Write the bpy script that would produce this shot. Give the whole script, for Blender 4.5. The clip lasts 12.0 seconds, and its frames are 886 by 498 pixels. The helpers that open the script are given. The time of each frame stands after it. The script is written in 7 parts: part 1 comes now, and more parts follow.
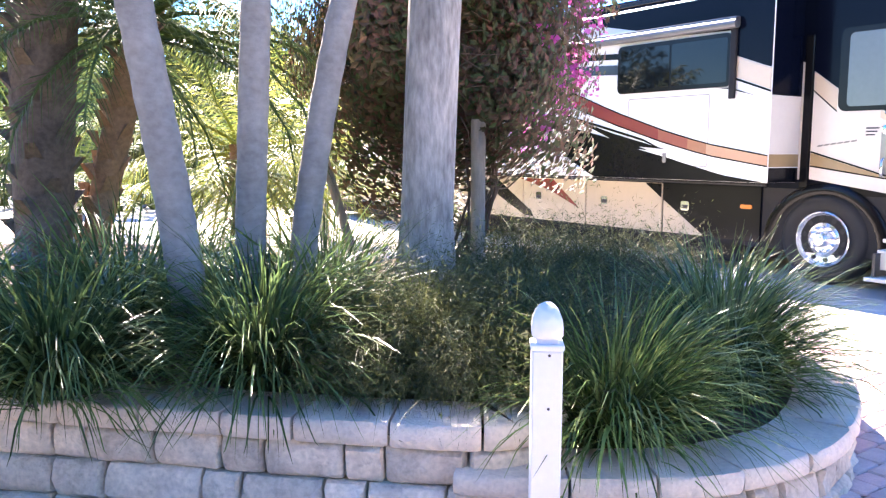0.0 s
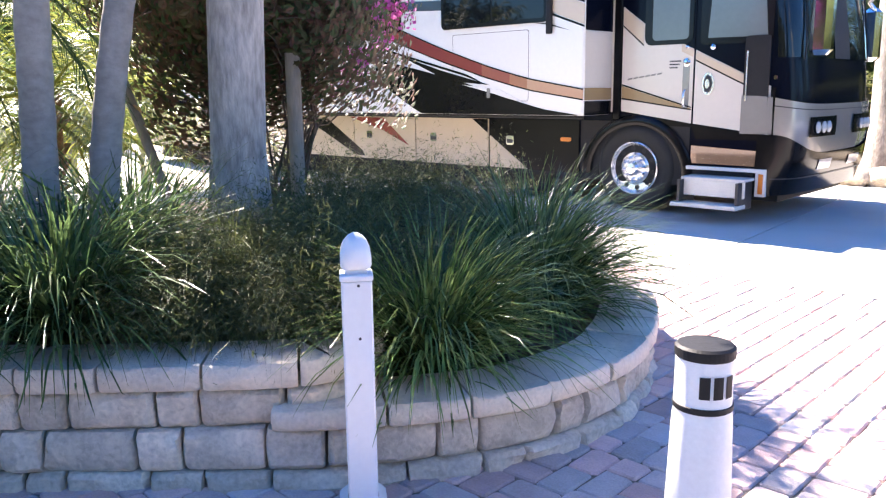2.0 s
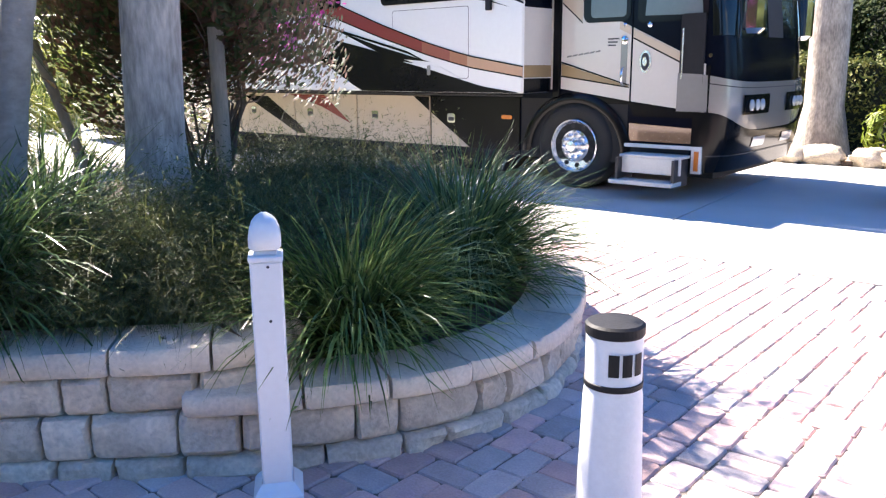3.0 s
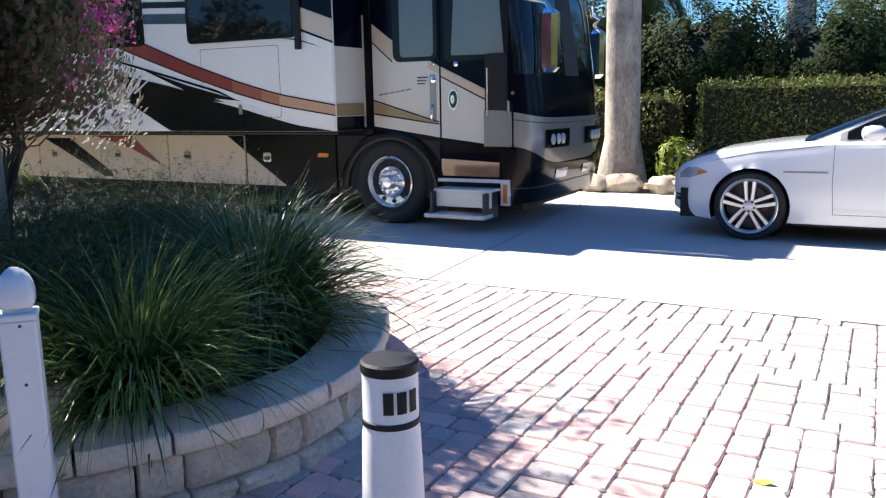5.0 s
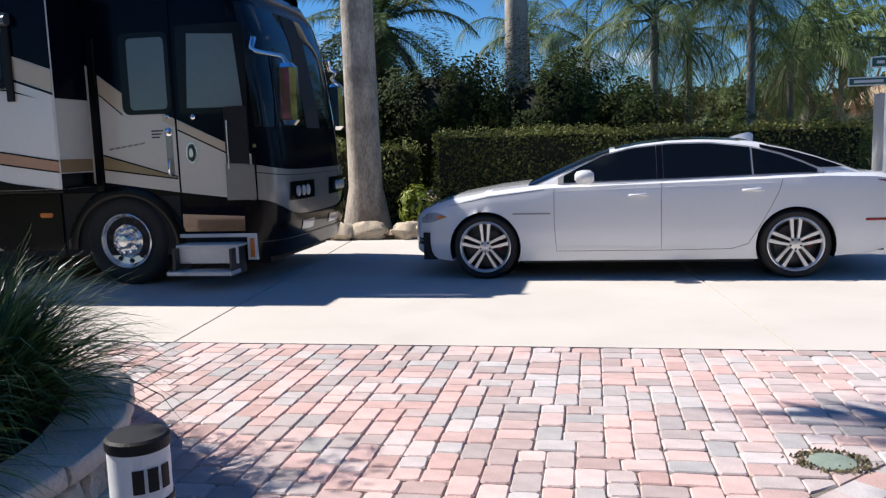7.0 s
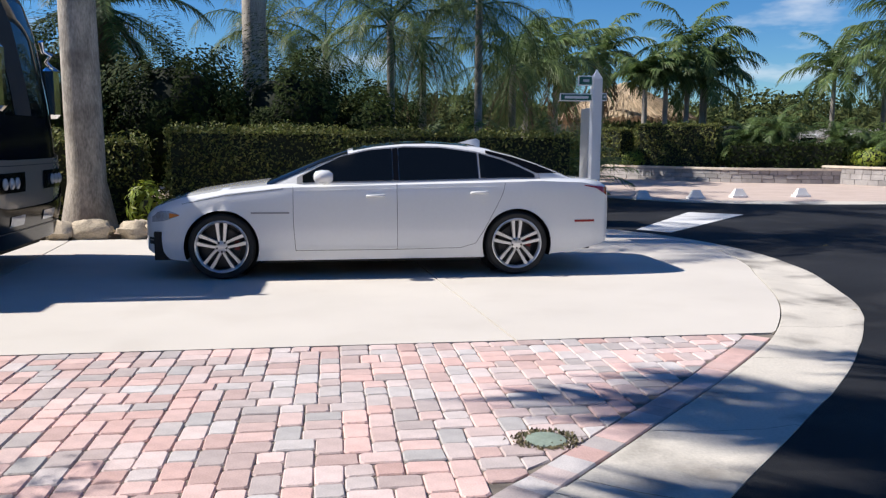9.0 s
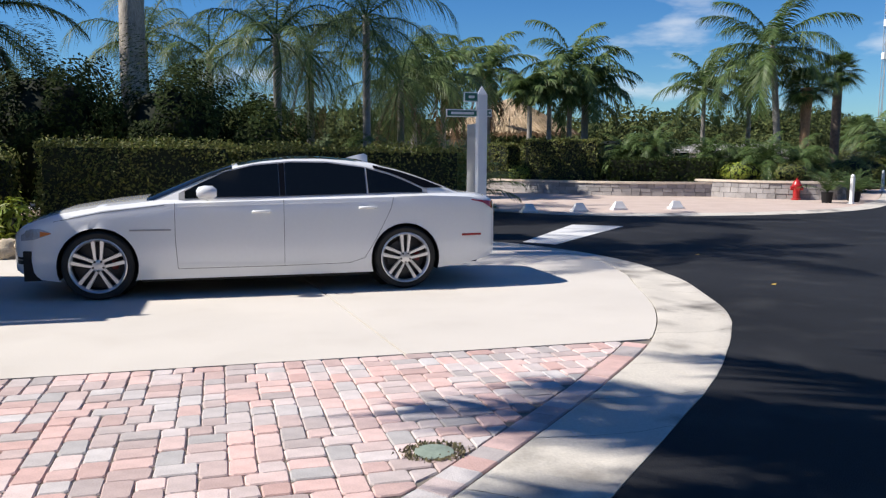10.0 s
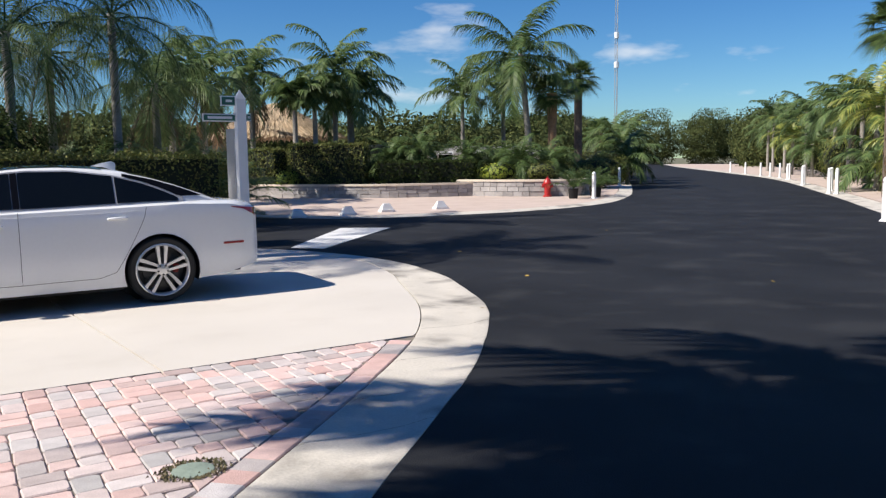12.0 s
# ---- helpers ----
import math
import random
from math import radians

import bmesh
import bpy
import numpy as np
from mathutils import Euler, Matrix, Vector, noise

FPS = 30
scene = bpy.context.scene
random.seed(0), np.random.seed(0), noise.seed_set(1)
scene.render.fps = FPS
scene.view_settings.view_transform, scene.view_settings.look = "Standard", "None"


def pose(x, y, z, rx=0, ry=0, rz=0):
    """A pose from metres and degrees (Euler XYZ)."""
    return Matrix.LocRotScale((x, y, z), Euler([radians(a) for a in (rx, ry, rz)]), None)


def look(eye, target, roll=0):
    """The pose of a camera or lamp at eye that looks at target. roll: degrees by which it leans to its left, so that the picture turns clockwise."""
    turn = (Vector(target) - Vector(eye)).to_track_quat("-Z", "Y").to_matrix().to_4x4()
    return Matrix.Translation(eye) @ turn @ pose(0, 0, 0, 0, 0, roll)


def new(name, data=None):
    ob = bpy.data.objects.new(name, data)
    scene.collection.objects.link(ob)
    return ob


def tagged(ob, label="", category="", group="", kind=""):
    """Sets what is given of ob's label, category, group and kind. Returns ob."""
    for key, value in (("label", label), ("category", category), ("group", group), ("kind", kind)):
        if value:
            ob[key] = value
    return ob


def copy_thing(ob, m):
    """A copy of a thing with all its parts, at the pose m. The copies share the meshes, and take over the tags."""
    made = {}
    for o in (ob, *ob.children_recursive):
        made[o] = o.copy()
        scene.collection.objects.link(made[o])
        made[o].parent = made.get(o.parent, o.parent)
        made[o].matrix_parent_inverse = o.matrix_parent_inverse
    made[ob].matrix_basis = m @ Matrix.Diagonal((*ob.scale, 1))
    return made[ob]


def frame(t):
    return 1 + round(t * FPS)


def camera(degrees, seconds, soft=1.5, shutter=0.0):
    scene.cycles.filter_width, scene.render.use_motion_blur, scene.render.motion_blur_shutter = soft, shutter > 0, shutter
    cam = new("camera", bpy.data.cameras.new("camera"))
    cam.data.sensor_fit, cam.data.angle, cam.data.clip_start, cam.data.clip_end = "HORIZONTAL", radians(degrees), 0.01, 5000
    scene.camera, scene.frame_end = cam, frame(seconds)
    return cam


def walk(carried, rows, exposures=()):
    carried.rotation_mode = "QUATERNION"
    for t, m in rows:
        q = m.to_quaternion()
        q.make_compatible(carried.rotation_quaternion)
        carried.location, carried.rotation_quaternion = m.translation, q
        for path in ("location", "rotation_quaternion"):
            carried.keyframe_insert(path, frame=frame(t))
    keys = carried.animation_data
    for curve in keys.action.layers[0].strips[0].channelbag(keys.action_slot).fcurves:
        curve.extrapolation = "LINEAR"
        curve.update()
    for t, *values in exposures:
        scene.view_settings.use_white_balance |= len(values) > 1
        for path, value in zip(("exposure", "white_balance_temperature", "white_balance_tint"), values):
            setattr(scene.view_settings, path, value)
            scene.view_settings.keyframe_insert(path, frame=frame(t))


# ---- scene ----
cam = camera(57.6, 12.0, soft=1.3)
PATH = [
    (0, (-0.009, 0.179, 1.461), (-1.635, 1.319, 1.22), 0.2),
    (0.5, (0.0, 0.199, 1.449), (-1.565, 1.415, 1.184), -0.4),
    (1, (0.016, 0.214, 1.438), (-1.489, 1.497, 1.14), -0.8),
    (1.5, (0.033, 0.239, 1.431), (-1.399, 1.593, 1.094), -1.0),
    (2, (0.056, 0.278, 1.42), (-1.299, 1.698, 1.036), -0.7),
    (2.5, (0.083, 0.341, 1.413), (-1.234, 1.783, 0.982), -1.2),
    (3, (0.116, 0.4, 1.41), (-1.143, 1.891, 0.973), -0.5),
    (4.8, (0.254, 0.537, 1.387), (-0.724, 2.243, 1.022), -1.1),
    (5, (0.275, 0.517, 1.423), (-0.662, 2.248, 1.067), -1.0),
    (5.5, (0.277, 0.518, 1.436), (-0.533, 2.324, 1.144), -1.7),
    (6, (0.278, 0.514, 1.438), (-0.413, 2.372, 1.169), -2.1),
    (6.5, (0.29, 0.494, 1.449), (-0.233, 2.408, 1.193), -1.9),
    (7, (0.293, 0.482, 1.448), (-0.071, 2.432, 1.195), -1.9),
    (7.5, (0.294, 0.479, 1.448), (0.105, 2.452, 1.181), -1.3),
    (7.7, (0.304, 0.462, 1.456), (0.202, 2.442, 1.191), -1.0),
    (9.3, (0.304, 0.455, 1.447), (0.657, 2.406, 1.189), 0.5),
    (9.5, (0.304, 0.443, 1.445), (0.717, 2.385, 1.2), 0.6),
    (10, (0.33, 0.427, 1.457), (0.865, 2.341, 1.23), 0.3),
    (10.5, (0.338, 0.39, 1.472), (1.018, 2.256, 1.234), 0.3),
    (11, (0.366, 0.4, 1.455), (1.237, 2.184, 1.216), 0.1),
    (11.5, (0.396, 0.38, 1.459), (1.34, 2.128, 1.229), -0.8),
    (12, (0.418, 0.377, 1.452), (1.461, 2.07, 1.233), -0.8),
]
walk(cam, [(t, look(eye, target, roll)) for t, eye, target, roll in PATH],
     [(0, 3.35, 7450, 24), (1, 3.1, 7300, 22), (2, 2.75, 7150, 19), (3, 2.42, 7000, 16), (5, 1.52, 6750, 11), (5.5, 1.36, 6700, 11), (6, 1.05, 6700, 11), (6.5, 0.80, 6700, 11), (7.5, 0.50, 6700, 11), (9.5, 0.50, 6750, 10), (12, 0.50, 6920, 10)])

# ---- world, sun ----
SUN = Vector((-0.95, 0.18, 1.0)).normalized()
world = bpy.data.worlds.new("world")
scene.world = world
world.use_nodes = True
wn, wl = world.node_tree.nodes, world.node_tree.links
sky = wn.new("ShaderNodeTexSky")
sky.sky_type = "NISHITA"
sky.sun_disc = False
sky.sun_elevation = math.asin(SUN.z)
sky.sun_rotation = math.atan2(SUN.x, SUN.y)
sky.air_density, sky.dust_density, sky.ozone_density = 1.0, 0.0, 1.6
hue = wn.new("ShaderNodeHueSaturation")
hue.inputs["Saturation"].default_value, hue.inputs["Value"].default_value = 1.35, 1.2
tone = wn.new("ShaderNodeMix")
tone.data_type, tone.blend_type = "RGBA", "MULTIPLY"
tone.inputs[0].default_value = 1.0
tone.inputs[7].default_value = (0.56, 0.88, 1.24, 1)
tc = wn.new("ShaderNodeTexCoord")
mp = wn.new("ShaderNodeMapping")
mp.inputs["Scale"].default_value = (1.0, 1.0, 3.2)
mp.inputs["Location"].default_value = (0.35, 0.1, 0.0)
cn = wn.new("ShaderNodeTexNoise")
cn.inputs["Scale"].default_value, cn.inputs["Detail"].default_value = 3.6, 6.0
cr = wn.new("ShaderNodeValToRGB")
cr.color_ramp.elements[0].position, cr.color_ramp.elements[1].position = 0.60, 0.74
cmix = wn.new("ShaderNodeMix")
cmix.data_type = "RGBA"
cmix.inputs[7].default_value = (13.0, 13.5, 14.2, 1)
wl.new(tc.outputs["Generated"], mp.inputs["Vector"])
wl.new(mp.outputs["Vector"], cn.inputs["Vector"])
wl.new(cn.outputs["Fac"], cr.inputs["Fac"])
wl.new(cr.outputs["Color"], cmix.inputs[0])
wl.new(sky.outputs["Color"], hue.inputs["Color"])
wl.new(hue.outputs["Color"], tone.inputs[6])
wl.new(tone.outputs[2], cmix.inputs[6])
wl.new(cmix.outputs[2], wn["Background"].inputs["Color"])
wn["Background"].inputs["Strength"].default_value = 0.053
sun_data = bpy.data.lights.new("sun", "SUN")
sun_data.energy, sun_data.angle, sun_data.color = 5.0, radians(0.55), (1.0, 0.97, 0.93)
new("sun", sun_data).matrix_world = look(SUN * 50, (0, 0, 0))

# ---- materials ----
MATS = {}


def material(name, color, rough=0.6, metal=0.0, var=0.15, scale=5.0, fine=70.0, bump=0.15, tint=None, random_var=0.0,
             island_var=0.0, translucent=0.0, coat=0.0, ior=1.5, stain=0.0, stain_color=(0.05, 0.04, 0.03), stretch=(1, 1, 1)):
    """A surface with broad and fine variation, relief and, where asked, stains and change from piece to piece."""
    m = bpy.data.materials.new(name)
    m.use_nodes = True
    nt = m.node_tree
    n, l = nt.nodes, nt.links
    b = n["Principled BSDF"]
    b.inputs["Roughness"].default_value, b.inputs["Metallic"].default_value, b.inputs["IOR"].default_value = rough, metal, ior
    if coat:
        b.inputs["Coat Weight"].default_value, b.inputs["Coat Roughness"].default_value = coat, 0.04
    c = n.new("ShaderNodeTexCoord")
    mpn = n.new("ShaderNodeMapping")
    mpn.inputs["Scale"].default_value = stretch
    l.new(c.outputs["Object"], mpn.inputs["Vector"])
    big, small = n.new("ShaderNodeTexNoise"), n.new("ShaderNodeTexNoise")
    for tex, s in ((big, scale), (small, fine)):
        tex.inputs["Scale"].default_value, tex.inputs["Detail"].default_value = s, 5.0
        l.new(mpn.outputs["Vector"], tex.inputs["Vector"])
    total = n.new("ShaderNodeMath")
    total.operation = "ADD"
    l.new(big.outputs["Fac"], total.inputs[0])
    l.new(small.outputs["Fac"], total.inputs[1])
    rng = n.new("ShaderNodeMapRange")
    rng.inputs["From Min"].default_value, rng.inputs["From Max"].default_value = 0.6, 1.4
    rng.inputs["To Min"].default_value, rng.inputs["To Max"].default_value = 1 - var, 1 + var
    l.new(total.outputs[0], rng.inputs["Value"])
    value = rng.outputs["Result"]
    hsv = n.new("ShaderNodeHueSaturation")
    hsv.inputs["Color"].default_value = (*color, 1)
    last = None
    if tint:
        tm = n.new("ShaderNodeMix")
        tm.data_type = "RGBA"
        tm.inputs[6].default_value, tm.inputs[7].default_value = (*color, 1), (*tint, 1)
        if random_var or island_var:
            src = n.new("ShaderNodeObjectInfo") if random_var else n.new("ShaderNodeNewGeometry")
            out = src.outputs["Random"] if random_var else src.outputs["Random Per Island"]
        else:
            out = big.outputs["Fac"]
        l.new(out, tm.inputs[0])
        last = tm.outputs[2]
    for amount, kind in ((random_var, "o"), (island_var, "i")):
        if not amount:
            continue
        src = n.new("ShaderNodeObjectInfo") if kind == "o" else n.new("ShaderNodeNewGeometry")
        out = src.outputs["Random"] if kind == "o" else src.outputs["Random Per Island"]
        sc = n.new("ShaderNodeMath")
        sc.operation = "MULTIPLY"
        sc.inputs[1].default_value = 7.31
        fr = n.new("ShaderNodeMath")
        fr.operation = "FRACT"
        l.new(out, sc.inputs[0])
        l.new(sc.outputs[0], fr.inputs[0])
        r2 = n.new("ShaderNodeMapRange")
        r2.inputs["To Min"].default_value, r2.inputs["To Max"].default_value = 1 - amount, 1 + amount
        l.new(fr.outputs[0], r2.inputs["Value"])
        mul = n.new("ShaderNodeMath")
        mul.operation = "MULTIPLY"
        l.new(value, mul.inputs[0])
        l.new(r2.outputs["Result"], mul.inputs[1])
        value = mul.outputs[0]
    l.new(value, hsv.inputs["Value"])
    if last is not None:
        l.new(last, hsv.inputs["Color"])
    col = hsv.outputs["Color"]
    if stain:
        st = n.new("ShaderNodeTexNoise")
        st.inputs["Scale"].default_value, st.inputs["Detail"].default_value = 1.3, 8.0
        l.new(c.outputs["Object"], st.inputs["Vector"])
        rp = n.new("ShaderNodeMapRange")
        rp.inputs["From Min"].default_value, rp.inputs["From Max"].default_value = 0.52, 0.72
        rp.inputs["To Max"].default_value = stain
        l.new(st.outputs["Fac"], rp.inputs["Value"])
        sm = n.new("ShaderNodeMix")
        sm.data_type = "RGBA"
        sm.inputs[7].default_value = (*stain_color, 1)
        l.new(rp.outputs["Result"], sm.inputs[0])
        l.new(col, sm.inputs[6])
        col = sm.outputs[2]
    l.new(col, b.inputs["Base Color"])
    if bump:
        bp = n.new("ShaderNodeBump")
        bp.inputs["Strength"].default_value, bp.inputs["Distance"].default_value = bump, 0.01
        l.new(small.outputs["Fac"], bp.inputs["Height"])
        l.new(bp.outputs["Normal"], b.inputs["Normal"])
    if translucent:
        tr = n.new("ShaderNodeBsdfTranslucent")
        l.new(col, tr.inputs["Color"])
        mx = n.new("ShaderNodeMixShader")
        mx.inputs[0].default_value = translucent
        l.new(b.outputs[0], mx.inputs[1])
        l.new(tr.outputs[0], mx.inputs[2])
        l.new(mx.outputs[0], n["Material Output"].inputs["Surface"])
    MATS[name] = m
    return m


asphalt = material("asphalt", (0.0195, 0.0205, 0.0235), 0.72, ior=1.2, var=0.45, scale=0.5, fine=120, bump=0.6, stain=0.22, stain_color=(0.085, 0.085, 0.085))
concrete = material("concrete", (0.55, 0.51, 0.46), 0.8, var=0.10, scale=0.7, fine=90, bump=0.15, stain=0.22, stain_color=(0.40, 0.35, 0.30))
kerb_mat = material("kerb_concrete", (0.52, 0.48, 0.42), 0.85, var=0.18, scale=1.8, fine=60, bump=0.25, stain=1.0, stain_color=(0.11, 0.10, 0.09))
paver_mat = material("paver", (0.585, 0.385, 0.35), 0.85, var=0.2, scale=9, fine=110, bump=0.35, tint=(0.445, 0.425, 0.42), random_var=0.22)
paver_join = material("paver_joined", (0.585, 0.385, 0.35), 0.85, var=0.2, scale=9, fine=110, bump=0.35, tint=(0.445, 0.425, 0.42), island_var=0.22)
paver_far = material("paver_far", (0.52, 0.40, 0.33), 0.85, var=0.2, scale=1.2, fine=18, bump=0.2, tint=(0.46, 0.38, 0.34))
joint_sand = material("joint_sand", (0.17, 0.145, 0.12), 0.95, var=0.3, scale=6, fine=150, bump=0.4)
earth = material("earth", (0.17, 0.14, 0.10), 0.95, var=0.3, scale=1.5, fine=30, bump=0.6, tint=(0.09, 0.12, 0.05))
mulch = material("mulch", (0.06, 0.035, 0.022), 0.95, var=0.5, scale=12, fine=90, bump=1.0)
mulch_light = material("mulch_light", (0.30, 0.22, 0.16), 0.95, var=0.4, scale=5, fine=40, bump=1.0)
stone = material("wall_stone", (0.62, 0.52, 0.41), 0.9, var=0.34, scale=8, fine=45, bump=1.0, random_var=0.18, stain=0.5, stain_color=(0.25, 0.22, 0.18))
cap_mat = material("cap_stone", (0.63, 0.54, 0.44), 0.9, var=0.2, scale=5, fine=60, bump=0.6, random_var=0.07, stain=0.2, stain_color=(0.28, 0.25, 0.21))
rock_mat = material("limestone", (0.48, 0.40, 0.30), 0.95, var=0.35, scale=6, fine=40, bump=1.0)
vinyl = material("white_vinyl", (0.80, 0.80, 0.80), 0.35, var=0.04, scale=4, fine=40, bump=0.03)
white_paint = material("white_paint", (0.78, 0.78, 0.77), 0.5, var=0.06, scale=4, fine=60, bump=0.08)
line_paint = material("line_paint", (0.62, 0.62, 0.62), 0.7, var=0.12, scale=4, fine=90, bump=0.3, stain=0.4, stain_color=(0.2, 0.2, 0.2))
black_plastic = material("black_plastic", (0.012, 0.012, 0.013), 0.6, ior=1.35, var=0.2, scale=9, fine=90, bump=0.1)
black_rubber = material("tyre_rubber", (0.016, 0.016, 0.016), 0.75, var=0.25, scale=9, fine=120, bump=0.3)
black_gloss = material("black_gelcoat", (0.006, 0.006, 0.007), 0.14, var=0.1, scale=2, fine=30, bump=0.0, ior=1.27)
navy_gloss = material("navy_gelcoat", (0.0025, 0.004, 0.010), 0.14, var=0.1, scale=2, fine=30, bump=0.0, ior=1.18)
cream_gloss = material("cream_gelcoat", (0.60, 0.56, 0.50), 0.22, var=0.03, scale=1.5, fine=20, bump=0.0, coat=0.4)
tan_gloss = material("tan_gelcoat", (0.53, 0.43, 0.32), 0.22, var=0.03, scale=1.5, fine=20, bump=0.0, coat=0.4)
white_gloss = material("white_gelcoat", (0.70, 0.69, 0.67), 0.22, var=0.03, scale=1.5, fine=20, bump=0.0, coat=0.4)
red_gloss = material("maroon_gelcoat", (0.20, 0.028, 0.030), 0.2, var=0.05, scale=1.5, fine=20, bump=0.0, coat=0.4)
orange_gloss = material("copper_gelcoat", (0.44, 0.25, 0.16), 0.25, var=0.05, scale=1.5, fine=20, bump=0.0, coat=0.4)
red_fade = material("maroon_fade", (0.26, 0.075, 0.055), 0.2, var=0.05, scale=1.5, fine=20, bump=0.0, coat=0.4)
copper_fade = material("copper_fade", (0.33, 0.14, 0.08), 0.22, var=0.05, scale=1.5, fine=20, bump=0.0, coat=0.4)
blue_stripe = material("slate_blue_gelcoat", (0.018, 0.032, 0.05), 0.2, var=0.05, scale=1.5, fine=20, bump=0.0, coat=0.4)
gold_gloss = material("gold_gelcoat", (0.30, 0.21, 0.11), 0.25, var=0.05, scale=1.5, fine=20, bump=0.0, coat=0.4)
silver_gloss = material("silver_gelcoat", (0.27, 0.26, 0.245), 0.25, metal=0.3, var=0.04, scale=1.5, fine=20, bump=0.0, coat=0.5)
awning_metal = material("awning_metal", (0.13, 0.14, 0.16), 0.35, metal=0.5, var=0.1, scale=2, fine=40, bump=0.05)
car_white = material("car_white", (0.78, 0.79, 0.80), 0.25, var=0.02, scale=1.5, fine=30, bump=0.0, coat=0.9)
polished = material("polished_alloy", (0.80, 0.80, 0.80), 0.20, metal=0.75, var=0.08, scale=5, fine=50, bump=0.0)
bright_trim = material("bright_trim", (0.42, 0.42, 0.43), 0.25, metal=0.3, var=0.05, scale=5, fine=50, bump=0.0)
chrome = material("chrome", (0.85, 0.85, 0.86), 0.06, metal=1.0, var=0.03, scale=5, fine=50, bump=0.0)
alloy = material("alloy", (0.70, 0.70, 0.71), 0.28, metal=0.7, var=0.06, scale=5, fine=50, bump=0.0)
dark_metal = material("dark_metal", (0.05, 0.05, 0.055), 0.45, metal=0.6, var=0.2, scale=5, fine=50, bump=0.1)
# Step metal coloured pale in place of the sunlit pavers it would mirror.
step_plate_reflection = material("step_plate_reflection", (0.66, 0.64, 0.60), 0.35, metal=0.1, var=0.1, scale=8, fine=60, bump=0.1)
tint_glass = material("tinted_glass", (0.005, 0.007, 0.009), 0.03, var=0.05, scale=2, fine=20, bump=0.0, ior=1.36)
shade_glass = material("shaded_glass", (0.115, 0.15, 0.155), 0.10, var=0.06, scale=1.5, fine=20, bump=0.0, ior=1.5)
lamp_glass = material("lamp_glass", (0.34, 0.36, 0.39), 0.08, var=0.2, scale=20, fine=60, bump=0.1, coat=0.8)
amber = material("amber_lens", (0.70, 0.20, 0.03), 0.15, var=0.1, scale=20, fine=60, bump=0.1, coat=0.6)
red_lens = material("red_lens", (0.30, 0.015, 0.02), 0.12, var=0.1, scale=20, fine=60, bump=0.05, coat=0.6)
red_paint = material("red_enamel", (0.38, 0.018, 0.018), 0.35, var=0.1, scale=6, fine=40, bump=0.05)
sign_green = material("sign_green", (0.03, 0.14, 0.10), 0.4, var=0.08, scale=6, fine=60, bump=0.02)
sign_grey = material("sign_back", (0.45, 0.46, 0.47), 0.45, metal=0.4, var=0.1, scale=6, fine=60, bump=0.02)
royal_bark = material("royal_bark", (0.40, 0.355, 0.30), 0.9, var=0.6, scale=7, fine=42, bump=1.0, stretch=(1, 1, 0.3), stain=0.95, stain_color=(0.12, 0.105, 0.09))
ring_bark = material("ringed_bark", (0.29, 0.265, 0.235), 0.9, var=0.3, scale=5, fine=24, bump=0.5, stretch=(1, 1, 1.4), stain=0.55, stain_color=(0.13, 0.115, 0.10))
rough_bark = material("rough_bark", (0.14, 0.105, 0.08), 0.95, var=0.45, scale=8, fine=40, bump=1.0)
boot_bark = material("boot_bark", (0.30, 0.18, 0.10), 0.95, var=0.4, scale=8, fine=40, bump=1.0)
twig_mat = material("twig", (0.12, 0.08, 0.055), 0.9, var=0.3, scale=20, fine=90, bump=0.4)
wood_stake = material("stake_wood", (0.33, 0.27, 0.20), 0.9, var=0.3, scale=6, fine=60, bump=0.5, stretch=(1, 1, 0.2))
grass_mat = material("grass_blade", (0.075, 0.135, 0.048), 0.27, ior=1.5, var=0.3, scale=6, fine=30, bump=0.0, tint=(0.14, 0.215, 0.075), island_var=0.55, translucent=0.38)
# Brighter copy of the blade colour; the raise stands for sun on the front clump.
grass_sunlit = material("grass_blade_sunlit", (0.080, 0.160, 0.042), 0.25, var=0.45, scale=9, fine=30, bump=0.0, tint=(0.22, 0.29, 0.10), island_var=0.55, translucent=0.3)
fern_mat = material("fern_leaf", (0.040, 0.066, 0.021), 0.6, var=0.25, scale=5, fine=30, bump=0.0, tint=(0.15, 0.155, 0.055), island_var=0.45, translucent=0.3)
moss_mat = material("moss", (0.10, 0.10, 0.05), 0.9, var=0.3, scale=9, fine=60, bump=0.2, tint=(0.16, 0.12, 0.07), island_var=0.3)
palm_leaf = material("palm_leaf", (0.040, 0.084, 0.026), 0.5, ior=1.35, var=0.25, scale=2, fine=20, bump=0.0, tint=(0.115, 0.160, 0.050), island_var=0.35, translucent=0.25)
# Lit copy of palm_leaf: sunlight on the farther crowns is put into its colour.
palm_lit = material("palm_leaf_lit", (0.058, 0.108, 0.036), 0.5, ior=1.35, var=0.25, scale=2, fine=20, bump=0.0, tint=(0.15, 0.20, 0.072), island_var=0.35, translucent=0.35)
palm_yellow = material("palm_yellow", (0.32, 0.32, 0.07), 0.4, var=0.25, scale=2, fine=20, bump=0.0, tint=(0.10, 0.16, 0.04), island_var=0.3, translucent=0.35)
palm_dry = material("palm_dry", (0.19, 0.11, 0.055), 0.8, var=0.3, scale=3, fine=20, bump=0.0, tint=(0.12, 0.085, 0.05), island_var=0.3, translucent=0.15)
hedge_leaf = material("hedge_leaf", (0.075, 0.110, 0.028), 0.55, ior=1.3, var=0.25, scale=3, fine=20, bump=0.0, tint=(0.17, 0.165, 0.048), island_var=0.45, translucent=0.25)
